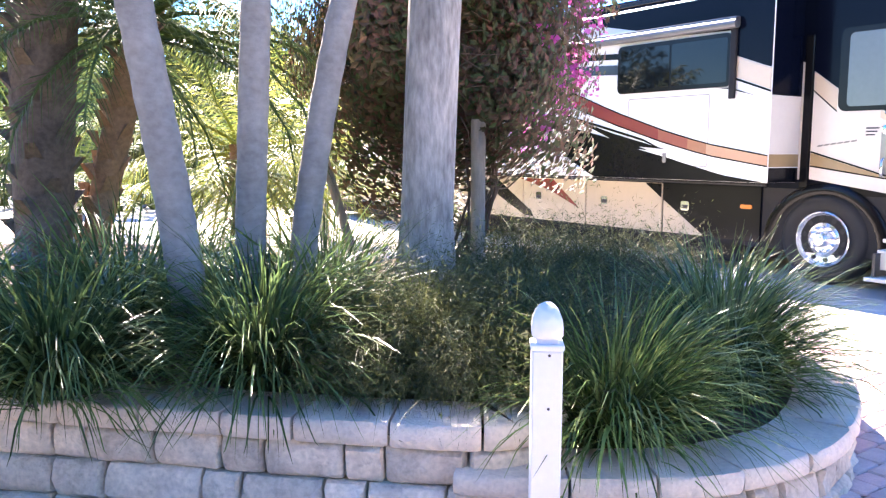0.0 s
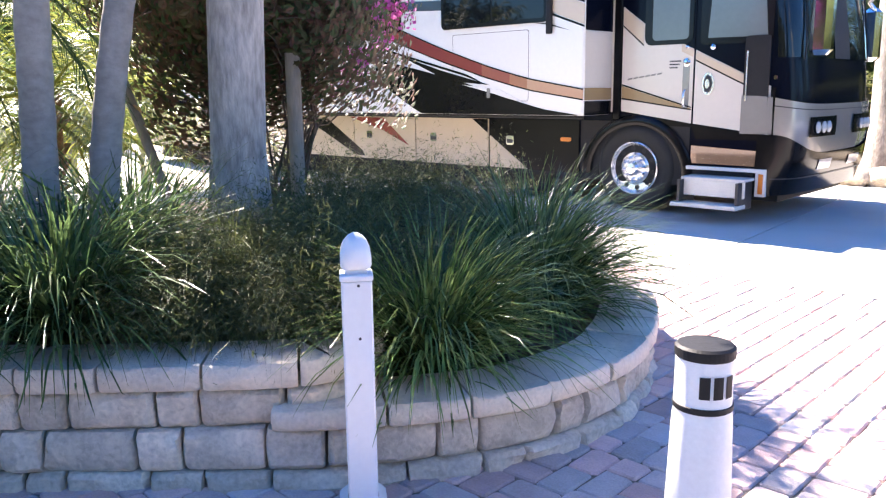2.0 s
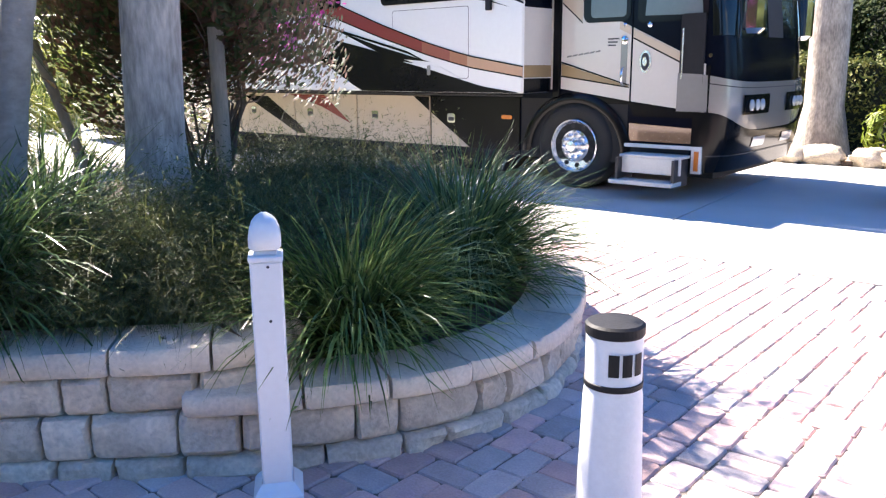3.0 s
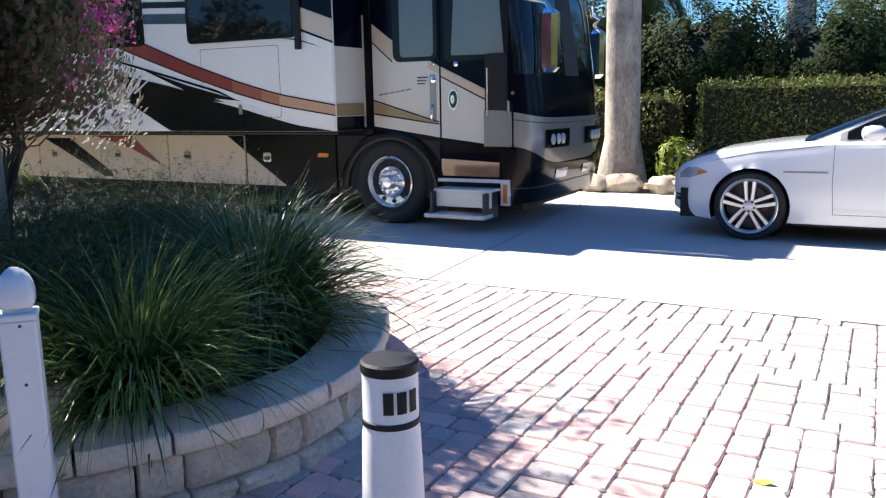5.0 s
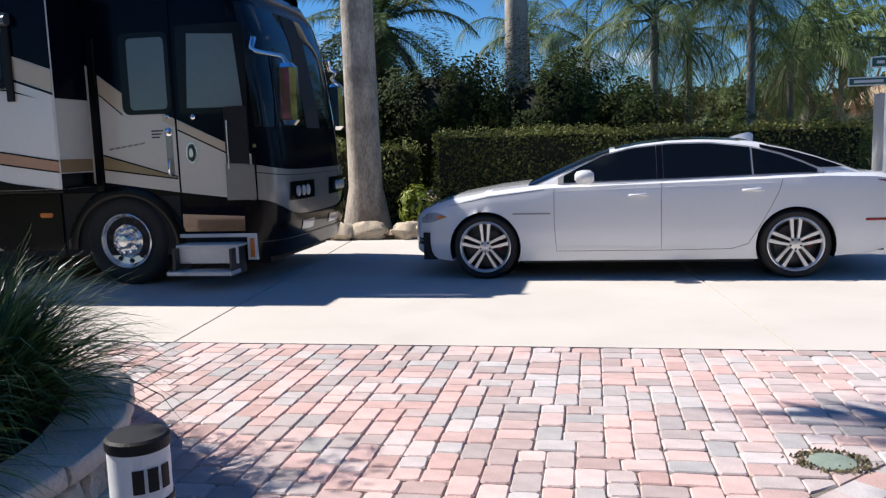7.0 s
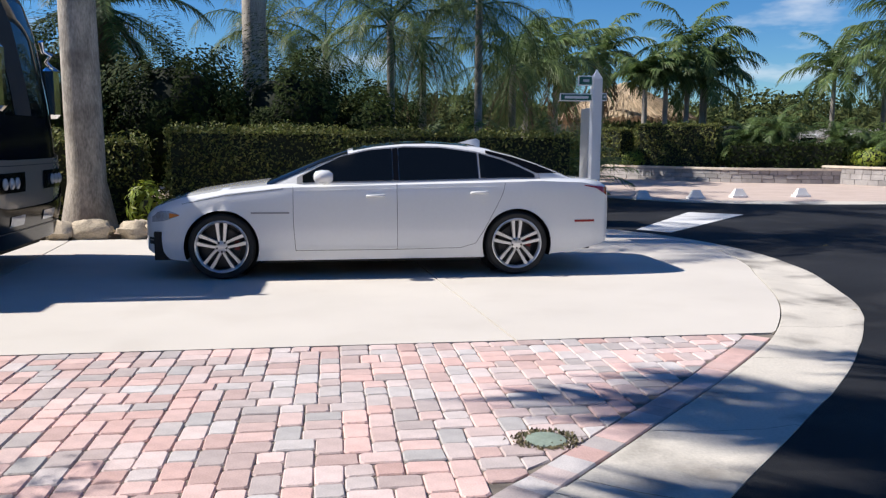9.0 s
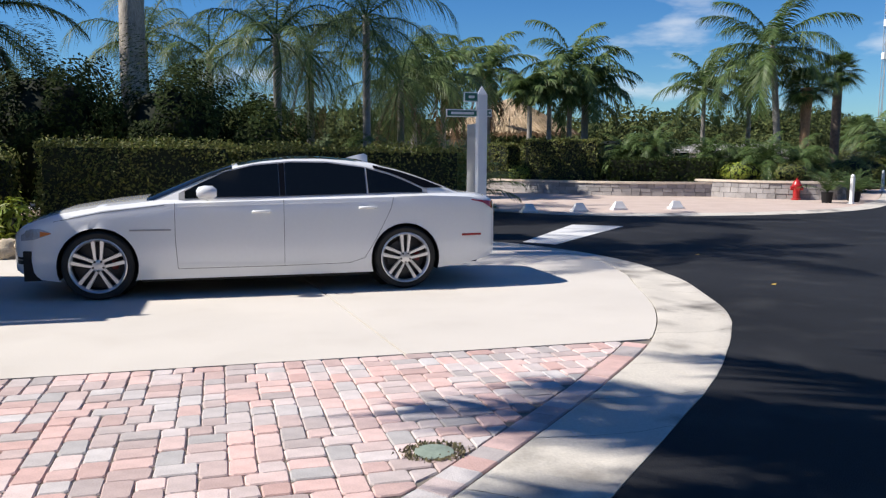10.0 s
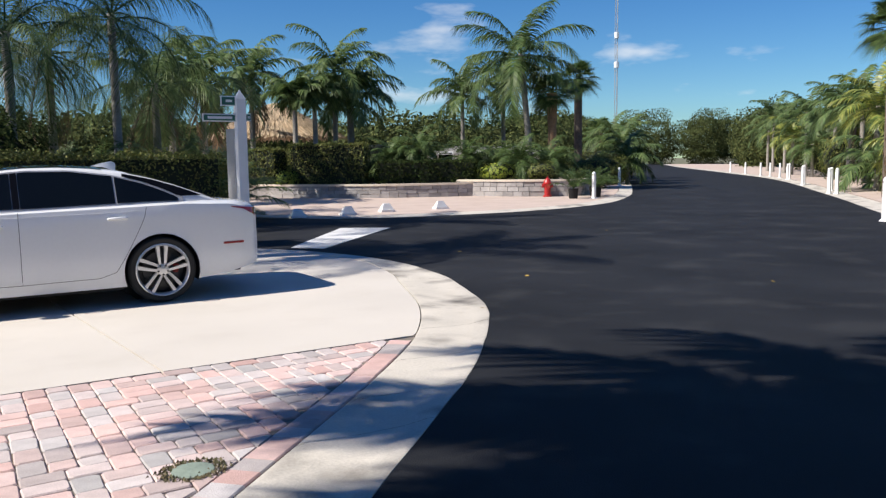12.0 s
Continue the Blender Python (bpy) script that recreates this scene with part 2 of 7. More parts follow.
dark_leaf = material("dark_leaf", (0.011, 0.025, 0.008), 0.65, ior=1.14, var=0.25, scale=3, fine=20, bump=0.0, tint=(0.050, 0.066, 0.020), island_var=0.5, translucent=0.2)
lime_leaf = material("lime_leaf", (0.30, 0.34, 0.04), 0.5, var=0.2, scale=3, fine=20, bump=0.0, tint=(0.16, 0.24, 0.03), island_var=0.3, translucent=0.3)
boug_leaf = material("bougainvillea_leaf", (0.050, 0.098, 0.026), 0.55, var=0.25, scale=3, fine=20, bump=0.0, tint=(0.17, 0.075, 0.050), island_var=0.35, translucent=0.3)
boug_flower = material("magenta_bract", (0.50, 0.045, 0.30), 0.6, var=0.15, scale=8, fine=30, bump=0.0, tint=(0.75, 0.22, 0.55), island_var=0.2, translucent=0.35)
wood_leaf = material("woodland_leaf", (0.048, 0.068, 0.026), 0.8, ior=1.15, var=0.3, scale=0.4, fine=5, bump=0.0, tint=(0.115, 0.130, 0.048), island_var=0.35, translucent=0.2)
# Near-black colour that stands for the shade deep inside hedges and shrubs.
shade_core_mat = material("inner_shade", (0.012, 0.018, 0.008), 0.95, var=0.3, scale=3, fine=20, bump=0.6)
thatch = material("thatch", (0.56, 0.43, 0.29), 0.95, var=0.35, scale=2, fine=30, bump=1.0, tint=(0.40, 0.29, 0.18), island_var=0.3)
planter_stone = material("planter_stone", (0.33, 0.31, 0.30), 0.9, var=0.3, scale=3, fine=30, bump=0.6, island_var=0.2)
blue_black = material("dark_cover", (0.018, 0.022, 0.035), 0.6, var=0.2, scale=3, fine=40, bump=0.2)
valve_green = material("valve_green", (0.22, 0.27, 0.22), 0.6, var=0.2, scale=9, fine=60, bump=0.2)
leaf_litter = material("fallen_leaf", (0.42, 0.28, 0.06), 0.8, var=0.2, scale=20, fine=60, bump=0.1)
brake_red = material("brake_red", (0.20, 0.015, 0.015), 0.4, var=0.1, scale=9, fine=60, bump=0.0)
house_wall = material("house_wall", (0.62, 0.62, 0.60), 0.8, var=0.08, scale=1, fine=20, bump=0.1)
roof_mat = material("house_roof", (0.22, 0.21, 0.20), 0.7, var=0.1, scale=1, fine=20, bump=0.2)


# ---- builders ----
class Build:
    """Collects vertices and faces in world metres."""

    def __init__(self):
        self.v, self.f = [], []

    def add(self, verts, faces):
        k = len(self.v)
        self.v += [tuple(p) for p in verts]
        self.f += [tuple(i + k for i in f) for f in faces]
        return self

    def box(self, x0, x1, y0, y1, z0, z1, c=0.0):
        """A box; c: chamfer on all edges."""
        if not c:
            vs = [(x, y, z) for x in (x0, x1) for y in (y0, y1) for z in (z0, z1)]
            return self.add(vs, [(0, 1, 3, 2), (4, 6, 7, 5), (0, 4, 5, 1), (2, 3, 7, 6), (0, 2, 6, 4), (1, 5, 7, 3)])
        lo, hi = (x0, y0, z0), (x1, y1, z1)
        vs, idx = [], {}
        for sx in (0, 1):
            for sy in (0, 1):
                for sz in (0, 1):
                    s = (sx, sy, sz)
                    for a in range(3):
                        p = [(hi[k] if s[k] else lo[k]) + (0 if k == a else (-c if s[k] else c)) for k in range(3)]
                        idx[s, a] = len(vs)
                        vs.append(p)
        fs = []
        for a in range(3):
            o1, o2 = (a + 1) % 3, (a + 2) % 3
            for side in (0, 1):
                ring = []
                for q in ((0, 0), (1, 0), (1, 1), (0, 1)):
                    s = [0, 0, 0]
                    s[a], s[o1], s[o2] = side, *q
                    ring.append(idx[tuple(s), a])
                fs.append(tuple(ring if side else ring[::-1]))
            for q in ((0, 0), (1, 0), (1, 1), (0, 1)):
                s0, s1 = [0, 0, 0], [0, 0, 0]
                s0[o1] = s1[o1] = q[0]
                s0[o2] = s1[o2] = q[1]
                s1[a] = 1
                quad = [idx[tuple(s0), o1], idx[tuple(s1), o1], idx[tuple(s1), o2], idx[tuple(s0), o2]]
                fs.append(tuple(quad if (q[0] ^ q[1]) else quad[::-1]))
        for sx in (0, 1):
            for sy in (0, 1):
                for sz in (0, 1):
                    t = [idx[(sx, sy, sz), a] for a in range(3)]
                    fs.append(tuple(t if (sx + sy + sz) % 2 else t[::-1]))
        return self.add(vs, fs)

    def tube(self, pts, radii, n=10, caps=True):
        pts = [Vector(p) for p in pts]
        radii = radii if isinstance(radii, (list, tuple)) else [radii] * len(pts)
        vs, fs = [], []
        ref = None
        for i, p in enumerate(pts):
            d = (pts[min(i + 1, len(pts) - 1)] - pts[max(i - 1, 0)]).normalized()
            if ref is None:
                ref = Vector((1, 0, 0)) if abs(d.x) < 0.8 else Vector((0, 1, 0))
            a = (ref - d * ref.dot(d)).normalized()
            ref = a
            b = d.cross(a)
            for k in range(n):
                t = 2 * math.pi * k / n
                vs.append(p + radii[i] * (math.cos(t) * a + math.sin(t) * b))
        for i in range(len(pts) - 1):
            for k in range(n):
                fs.append((i * n + k, i * n + (k + 1) % n, (i + 1) * n + (k + 1) % n, (i + 1) * n + k))
        if caps:
            fs += [tuple(range(n))[::-1], tuple(range((len(pts) - 1) * n, len(pts) * n))]
        return self.add(vs, fs)

    def lathe(self, centre, profile, n=24, axis="z"):
        """profile: (radius, along the axis)."""
        cx, cy, cz = centre
        vs, fs = [], []
        for r, h in profile:
            for k in range(n):
                t = 2 * math.pi * k / n
                a, b = r * math.cos(t), r * math.sin(t)
                vs.append((cx + a, cy + b, cz + h) if axis == "z" else (cx + a, cy + h, cz + b) if axis == "y" else (cx + h, cy + a, cz + b))
        for i in range(len(profile) - 1):
            for k in range(n):
                q = (i * n + k, i * n + (k + 1) % n, (i + 1) * n + (k + 1) % n, (i + 1) * n + k)
                fs.append(q if axis != "y" else q[::-1])
        return self.add(vs, fs)

    def grid(self, rows, flip=False):
        m = len(rows[0])
        fs = []
        for i in range(len(rows) - 1):
            for k in range(m - 1):
                q = (i * m + k, i * m + k + 1, (i + 1) * m + k + 1, (i + 1) * m + k)
                fs.append(q[::-1] if flip else q)
        return self.add([p for r in rows for p in r], fs)

    def prism(self, outline, z0, z1):
        """An upright prism on a plan outline, anticlockwise."""
        n = len(outline)
        vs = [(x, y, z0) for x, y in outline] + [(x, y, z1) for x, y in outline]
        return self.add(vs, [tuple(range(n))[::-1], tuple(range(n, 2 * n))] + [(i, (i + 1) % n, n + (i + 1) % n, n + i) for i in range(n)])

    def slab(self, outline, y0, y1):
        """A plate on an outline in x and z, from y0 (front) to y1."""
        n = len(outline)
        vs = [(x, y0, z) for x, z in outline] + [(x, y1, z) for x, z in outline]
        return self.add(vs, [tuple(range(n)), tuple(range(n, 2 * n))[::-1]] + [((i + 1) % n, i, n + i, n + (i + 1) % n) for i in range(n)])


def origin(ob):
    while ob.parent:
        ob = ob.parent
    return ob.location


def thing(name, at, label, category, group="", kind=""):
    ob = new(name)
    ob.empty_display_size = 0.1
    ob.location = at
    return tagged(ob, label, category, group, kind)


def make_mesh(name, b, mat, base, smooth):
    me = bpy.data.meshes.new(name)
    vs = np.array(b.v, dtype=float) - np.array(base)
    me.from_pydata(vs.tolist(), [], b.f)
    me.materials.append(mat)
    if smooth:
        me.polygons.foreach_set("use_smooth", [True] * len(me.polygons))
        if smooth < 180:
            me.set_sharp_from_angle(angle=radians(smooth))
    me.update()
    return me


def part(name, b, mat, parent, label="", smooth=0):
    """One mesh under a thing or under one of its parts."""
    ob = new(name, make_mesh(name, b, mat, origin(parent), smooth))
    ob.parent = parent
    return tagged(ob, label)


def solid(name, b, mat, label, category, at=(0, 0, 0), group="", kind="", smooth=0):
    """A top-level thing of a single mesh."""
    ob = new(name, make_mesh(name, b, mat, at, smooth))
    ob.location = at
    return tagged(ob, label, category, group, kind)


def smooth_line(pts, n=8):
    """A Catmull-Rom line through points."""
    pts = [Vector(p) for p in pts]
    p = [2 * pts[0] - pts[1], *pts, 2 * pts[-1] - pts[-2]]
    out = []
    for i in range(1, len(p) - 2):
        for k in range(n):
            t = k / n
            out.append(0.5 * (2 * p[i] + (p[i + 1] - p[i - 1]) * t + (2 * p[i - 1] - 5 * p[i] + 4 * p[i + 1] - p[i + 2]) * t * t
                              + (3 * p[i] - p[i - 1] - 3 * p[i + 1] + p[i + 2]) * t ** 3))
    out.append(pts[-1])
    return out


def table(pairs, x):
    """Smoothly interpolated value from (x, value) pairs."""
    if x <= pairs[0][0]:
        return pairs[0][1]
    for (a, va), (b, vb) in zip(pairs, pairs[1:]):
        if x <= b:
            t = (x - a) / (b - a)
            return va + (vb - va) * t
    return pairs[-1][1]


def resample(line, step):
    """Points at even steps along a line, with their ways."""
    out, d, want = [], 0.0, 0.0
    for a, b in zip(line, line[1:]):
        seg = (b - a).length
        while want <= d + seg:
            out.append((a.lerp(b, (want - d) / seg), (b - a).normalized()))
            want += step
        d += seg
    return out

# ---- ground, road, kerbs, paving ----
ground = Build().grid([[(-900, -900, -0.12), (900, -900, -0.12)], [(-900, 900, -0.12), (900, 900, -0.12)]], flip=True)
solid("ground", ground, earth, "sandy earth and grass reaching to the horizon", "ground", kind="structure")

KERB_OUT = smooth_line([(-30, -28.4, 0), (-8, -6.45, 0), (0.6, 2.15, 0), (1.88, 3.40, 0), (2.9, 4.40, 0), (3.57, 5.08, 0), (4.46, 6.18, 0), (5.05, 7.10, 0),
                        (5.52, 8.30, 0), (5.80, 9.20, 0), (5.96, 10.6, 0), (5.72, 12.1, 0), (4.95, 13.7, 0), (2.2, 17.2, 0), (-8, 29.4, 0)], 10)
KERB_IN = smooth_line([(-30.45, -28.0, 0), (-8.42, -6.05, 0), (0.18, 2.55, 0), (1.34, 3.68, 0), (2.0, 4.33, 0), (2.75, 5.08, 0), (3.66, 6.10, 0), (4.40, 7.30, 0),
                       (4.98, 8.75, 0), (5.30, 9.60, 0), (5.55, 10.9, 0), (5.35, 12.0, 0), (4.62, 13.4, 0), (1.85, 16.9, 0), (-8.4, 29.1, 0)], 10)
FAR_KERB = smooth_line([(-12, 44, 0), (0, 30.5, 0), (5.5, 23.9, 0), (7.5, 21.3, 0), (9.2, 19.5, 0), (11.9, 18.6, 0), (16.2, 18.9, 0), (21.1, 21.6, 0), (30, 30.1, 0),
                        (60, 61.2, 0), (99, 99.5, 0), (134, 133.5, 0)], 6)
RIGHT_EDGE = smooth_line([(138, 130, 0), (93, 84.2, 0), (58.6, 47.2, 0), (44, 32.0, 0), (28, 18.1, 0), (19.8, 11.3, 0), (8, 1.2, 0), (-12, -17, 0), (-25, -30, 0)], 5)

road = Build()
road_outline = [(p.x, p.y) for p in RIGHT_EDGE[::-1]] + [(p.x, p.y) for p in FAR_KERB[::-1]] + [(p.x, p.y) for p in KERB_OUT[::-1]]
road.prism(road_outline, -0.10, -0.016)
solid("road", road, asphalt, "dark smooth asphalt street curving past the lots", "road", kind="structure")

kerb = thing("kerb", (0, 0, 0), "wide weathered concrete ribbon kerb along the asphalt", "kerb", kind="structure")
n_k = len(KERB_OUT)
cuts = [0, 14, 24, 30, 38, 46, 54, 62, 70, 78, 86, 96, 106, 118, 130, n_k - 1]
for a, b in zip(cuts, cuts[1:]):
    if b <= a:
        continue
    kb = Build()
    rows = []
    for i in range(a, min(b, n_k - 1) + 1):
        po, pi = KERB_OUT[i], KERB_IN[i]
        if i == a:
            d = (KERB_OUT[i + 1] - po).normalized() * 0.005
            po, pi = po + d, pi + d
        wob = 0.012 * noise.noise(po * 3.1)
        prof = [(0.0, -0.10), (0.0, 0.0), (0.06, 0.004), (0.45, -0.016), (0.75, -0.020), (0.96, -0.006), (1.0 + wob, -0.012), (1.0 + wob, -0.10)]
        rows.append([(*(pi.lerp(po, t).xy), z) for t, z in prof])
    kb.grid(rows)
    part("kerb_segment", kb, kerb_mat, kerb, smooth=40)


def edge_kerb(name, line, side, width, label):
    kb = Build()
    rows = []
    for i, p in enumerate(line):
        d = (line[min(i + 1, len(line) - 1)] - line[max(i - 1, 0)]).normalized()
        nrm = Vector((-d.y, d.x, 0)) * side
        rows.append([(*(p + nrm * t).xy, z) for t, z in ((0, -0.10), (0, -0.012), (width * 0.3, -0.016), (width, 0.02), (width + 0.02, -0.1))])
    kb.grid(rows, flip=side > 0)
    return solid(name, kb, kerb_mat, label, "kerb", kind="structure", smooth=40)


edge_kerb("kerb_far", FAR_KERB, 1, 0.6, "pale concrete kerb on the far side of the street")
edge_kerb("kerb_opposite", RIGHT_EDGE, 1, 0.7, "pale concrete kerb along the opposite lots")

# far lots beyond the kerbs
far_lot = Build()
far_lot.prism([(p.x - 0.4, p.y + 0.5) for p in FAR_KERB[2:-6]] + [(40, 52), (20, 52), (-10, 52)], -0.10, 0.0)
solid("pavement_far", far_lot, paver_far, "sunlit pinkish paver forecourt across the street", "pavement", kind="structure")
opp = Build()
opp.prism([(p.x + 0.6, p.y - 0.6) for p in RIGHT_EDGE[1:-6]] + [(14, -8), (60, 10), (120, 80)], -0.10, 0.01)
solid("pavement_opposite", opp, paver_far, "sandy pinkish paver lots along the street", "pavement", kind="structure")

# concrete pad in slabs
pad = thing("concrete_pad", (0, 0, 0), "pale concrete parking pad of large slabs", "pavement", kind="structure")
PAD_Y0, PAD_Y1 = 6.152, 12.85


def joint_x(x0, y):
    return x0 - 0.085 * (y - 6.14)


for x0, x1 in ((-36.0, -24.0), (-24.0, -16.0), (-16.0, -11.6), (-11.6, -7.25), (-7.25, -2.925), (-2.925, 1.64)):
    g = 0.011
    sl = Build().prism([(joint_x(x0, PAD_Y0) + g, PAD_Y0), (joint_x(x1, PAD_Y0) - g, PAD_Y0), (joint_x(x1, PAD_Y1) - g, PAD_Y1), (joint_x(x0, PAD_Y1) + g, PAD_Y1)], -0.1, 0.0)
    part("slab", sl, concrete, pad)
inner = [(p.x - 0.012, p.y) for p in KERB_IN if 6.16 < p.y < 13.2]
part("slab", Build().prism([(joint_x(1.64, PAD_Y0) + 0.011, PAD_Y0), (3.67, PAD_Y0)] + inner + [(4.4, 13.5), (3.6, PAD_Y1), (joint_x(1.64, PAD_Y1) + 0.011, PAD_Y1)], -0.1, 0.0), concrete, pad)
part("slab", Build().prism([(-36, 0.5), (-14, 1.5), (-5.5, 5.2), (-3.4, 5.4), (-3.4, 6.13), (-36, 6.13)], -0.1, -0.002), concrete, pad)

# ---- stone planter ----
LOW = smooth_line([(-9.0, -4.9, 0), (-5.0, -0.85, 0), (-3.6, 0.56, 0), (-2.62, 1.50, 0), (-2.40, 1.71, 0), (-2.14, 1.97, 0), (-1.97, 2.19, 0), (-1.80, 2.46, 0), (-1.70, 2.72, 0),
                   (-1.66, 3.02, 0), (-1.70, 3.36, 0), (-1.86, 3.78, 0), (-2.2, 4.30, 0), (-2.85, 4.80, 0), (-4.0, 5.15, 0), (-6.0, 5.1, 0)], 8)
UP = smooth_line([(-9.0, -4.9, 0), (-5.0, -0.85, 0), (-3.6, 0.56, 0), (-2.66, 1.48, 0), (-2.45, 1.70, 0), (-2.27, 1.90, 0), (-2.20, 2.03, 0), (-2.22, 2.22, 0), (-2.40, 2.50, 0), (-2.75, 2.9, 0)], 8)
planter = thing("planter", (-2.2, 2.0, 0), "curved raised planter wall of beige split-face blocks with cap stones", "planter")
rnd = random.Random(5)


def arc(line):
    s = [0.0]
    for a, b in zip(line, line[1:]):
        s.append(s[-1] + (b - a).length)
    return s


def at_arc(line, s, q):
    for i in range(len(line) - 1):
        if q <= s[i + 1] or i == len(line) - 2:
            t = (q - s[i]) / max(1e-6, s[i + 1] - s[i])
            d = (line[i + 1] - line[i]).normalized()
            return line[i].lerp(line[i + 1], t), Vector((d.y, -d.x, 0))


def block(line, s, a, b, z0, z1, depth, out=0.0, rough=0.02, edge=0.02, nu=7):
    """One wall stone between arc lengths a and b, with a worn, uneven face."""
    bb = Build()
    seed = Vector((a * 7.7, z0 * 31, 2.0))
    rings = []
    for k in range(nu):
        u = k / (nu - 1)
        e = edge * 0.9 if k in (0, nu - 1) else 0.0
        uu = (0.06 if k == 1 else 0.94 if k == nu - 2 else u)
        p, nrm = at_arc(line, s, a + (b - a) * uu)
        h = z1 - z0
        ring = []
        for dpt, z in ((-depth, z0), (-edge, z0 + 0.002), (0.0, z0 + 0.16 * h), (0.004, z0 + 0.5 * h), (0.0, z0 + 0.84 * h), (-edge, z1 - 0.002), (-depth, z1)):
            w = rough * noise.noise(seed + Vector((u * (b - a) * 14, z * 16, 0))) if dpt > -0.1 else 0
            ring.append((*(p + nrm * (dpt + out + w - (e if dpt > -0.1 else 0))).xy, z + (0.3 * w if dpt > -0.1 and z not in (z0,) else 0)))
        rings.append(ring)
    m = 7
    fs = []
    for i in range(nu - 1):
        for k in range(m):
            fs.append((i * m + k, (i + 1) * m + k, (i + 1) * m + (k + 1) % m, i * m + (k + 1) % m))
    fs += [tuple(range(m)), tuple(range((nu - 1) * m, nu * m))[::-1]]
    bb.add([q for r in rings for q in r], fs)
    return bb


def course(name, line, s0, s1, z0, z1, lengths, depth, mat, out=0.0, rough=0.02, edge=0.02, gap=0.011):
    s = arc(line)
    q, k = s0, 0
    while q < s1 - 0.05:
        ln = lengths[k % len(lengths)] * rnd.uniform(0.93, 1.07)
        e = min(q + ln, s1)
        if s1 - e < 0.09:
            e = s1
        dz = rnd.uniform(-0.003, 0.003)
        part(name, block(line, s, q + gap / 2, e - gap / 2, z0, z1 - 0.004 + dz, depth, out + rnd.uniform(-0.006, 0.006), rough, edge), mat, planter, smooth=45)
        q, k = e, k + 1


sl, su = arc(LOW), arc(UP)


def near_arc(line, s, p):
    return min(zip(line, s), key=lambda t: (t[0] - Vector(p)).length)[1]


L0, L1 = near_arc(LOW, sl, (-6.5, -2.4, 0)), near_arc(LOW, sl, (-4.0, 5.15, 0))
MID = near_arc(LOW, sl, (-2.20, 1.92, 0))
course("base_stone", LOW, L0, L1, -0.05, 0.065, (0.30, 0.19, 0.27, 0.31, 0.16), 0.2, stone, 0.012, 0.04)
course("wall_stone", LOW, L0, L1, 0.065, 0.225, (0.34, 0.16, 0.30, 0.22, 0.40, 0.17), 0.2, stone, 0.0, 0.034)
U0, U1 = near_arc(UP, su, (-6.5, -2.4, 0)), su[-1]
course("wall_stone", UP, U0, U1, 0.225, 0.375, (0.17, 0.31, 0.15, 0.30, 0.27), 0.2, stone, 0.0, 0.034)
course("cap_stone", LOW, MID - 0.12, L1, 0.225, 0.315, (0.40, 0.30, 0.36, 0.33), 0.30, cap_mat, 0.035, 0.010, 0.012)
course("cap_stone", UP, U0, U1, 0.375, 0.475, (0.33, 0.36, 0.30, 0.38), 0.30, cap_mat, 0.030, 0.010, 0.012)

bed = Build()
bed_outline = [(p.x - 0.13, p.y + 0.12) for p in UP[8:]] + [(-3.2, 3.9), (-4.3, 4.75), (-6.0, 4.9), (-9.5, 2.5), (-12, -1)]
bed.prism(bed_outline, 0.0, 0.40)
solid("planting_bed", bed, mulch, "dark brown mulch filling the raised planter", "mulch", kind="structure")
low_in = [(p.x - 0.14 * at_arc(LOW, sl, s)[1].x, p.y - 0.14 * at_arc(LOW, sl, s)[1].y) for p, s in zip(LOW, sl) if MID - 0.1 < s < L1 - 0.3]
solid("planting_bed_low", Build().prism(low_in + [(-3.4, 3.6), (-2.6, 2.6)], 0.0, 0.245), mulch, "dark mulch in the lower tier of the planter", "mulch", kind="structure")


# ---- white post, number bollard ----
def picket_post(at, h=0.97, w=0.102, label="white square vinyl post with a rounded acorn top", turn=40, group="", base=True):
    ob = thing("marker_post", (0, 0, 0), label, "post", group)
    r = w / 2
    part("shaft", Build().box(-r, r, -r, r, 0.0, h - 0.155, 0.006), vinyl, ob)
    part("collar", Build().box(-r - 0.004, r + 0.004, -r - 0.004, r + 0.004, h - 0.155, h - 0.135, 0.004).box(-r * 0.72, r * 0.72, -r * 0.72, r * 0.72, h - 0.135, h - 0.118, 0.003), vinyl, ob)
    cap = Build()
    rows = []
    for t, s in ((0.0, 0.86), (0.012, 1.0), (0.04, 1.0), (0.065, 0.93), (0.088, 0.76), (0.105, 0.5), (0.116, 0.2), (0.118, 0.02)):
        k = r * s
        c = k * 0.7
        rows.append([(a * 1.0, b * 1.0, h - 0.118 + t) for a, b in ((k, -c), (k, c), (c, k), (-c, k), (-k, c), (-k, -c), (-c, -k), (c, -k), (k, -c))])
    cap.grid(rows)
    part("acorn_cap", cap, vinyl, ob, smooth=50)
    if base:
        k = r + 0.032
        skirt = Build()
        rows = [[(a * q, b * q, zz) for a, b in ((1, -1), (1, 1), (-1, 1), (-1, -1), (1, -1))] for q, zz in ((k, 0.0), (k, 0.012), (k - 0.012, 0.030), (r + 0.002, 0.052))]
        skirt.grid(rows)
        part("base_skirt", skirt, vinyl, ob)
        for hz in (0.62, 0.80):
            part("screw_hole", Build().lathe((0.006, -r, hz), [(0.0, -0.001), (0.005, -0.001), (0.0055, 0.003)], 10, "y"), dark_metal, ob)
    ob.matrix_basis = pose(*at, 0, 0, turn)
    return ob


picket_post((-1.954, 1.965, 0.0), turn=51)

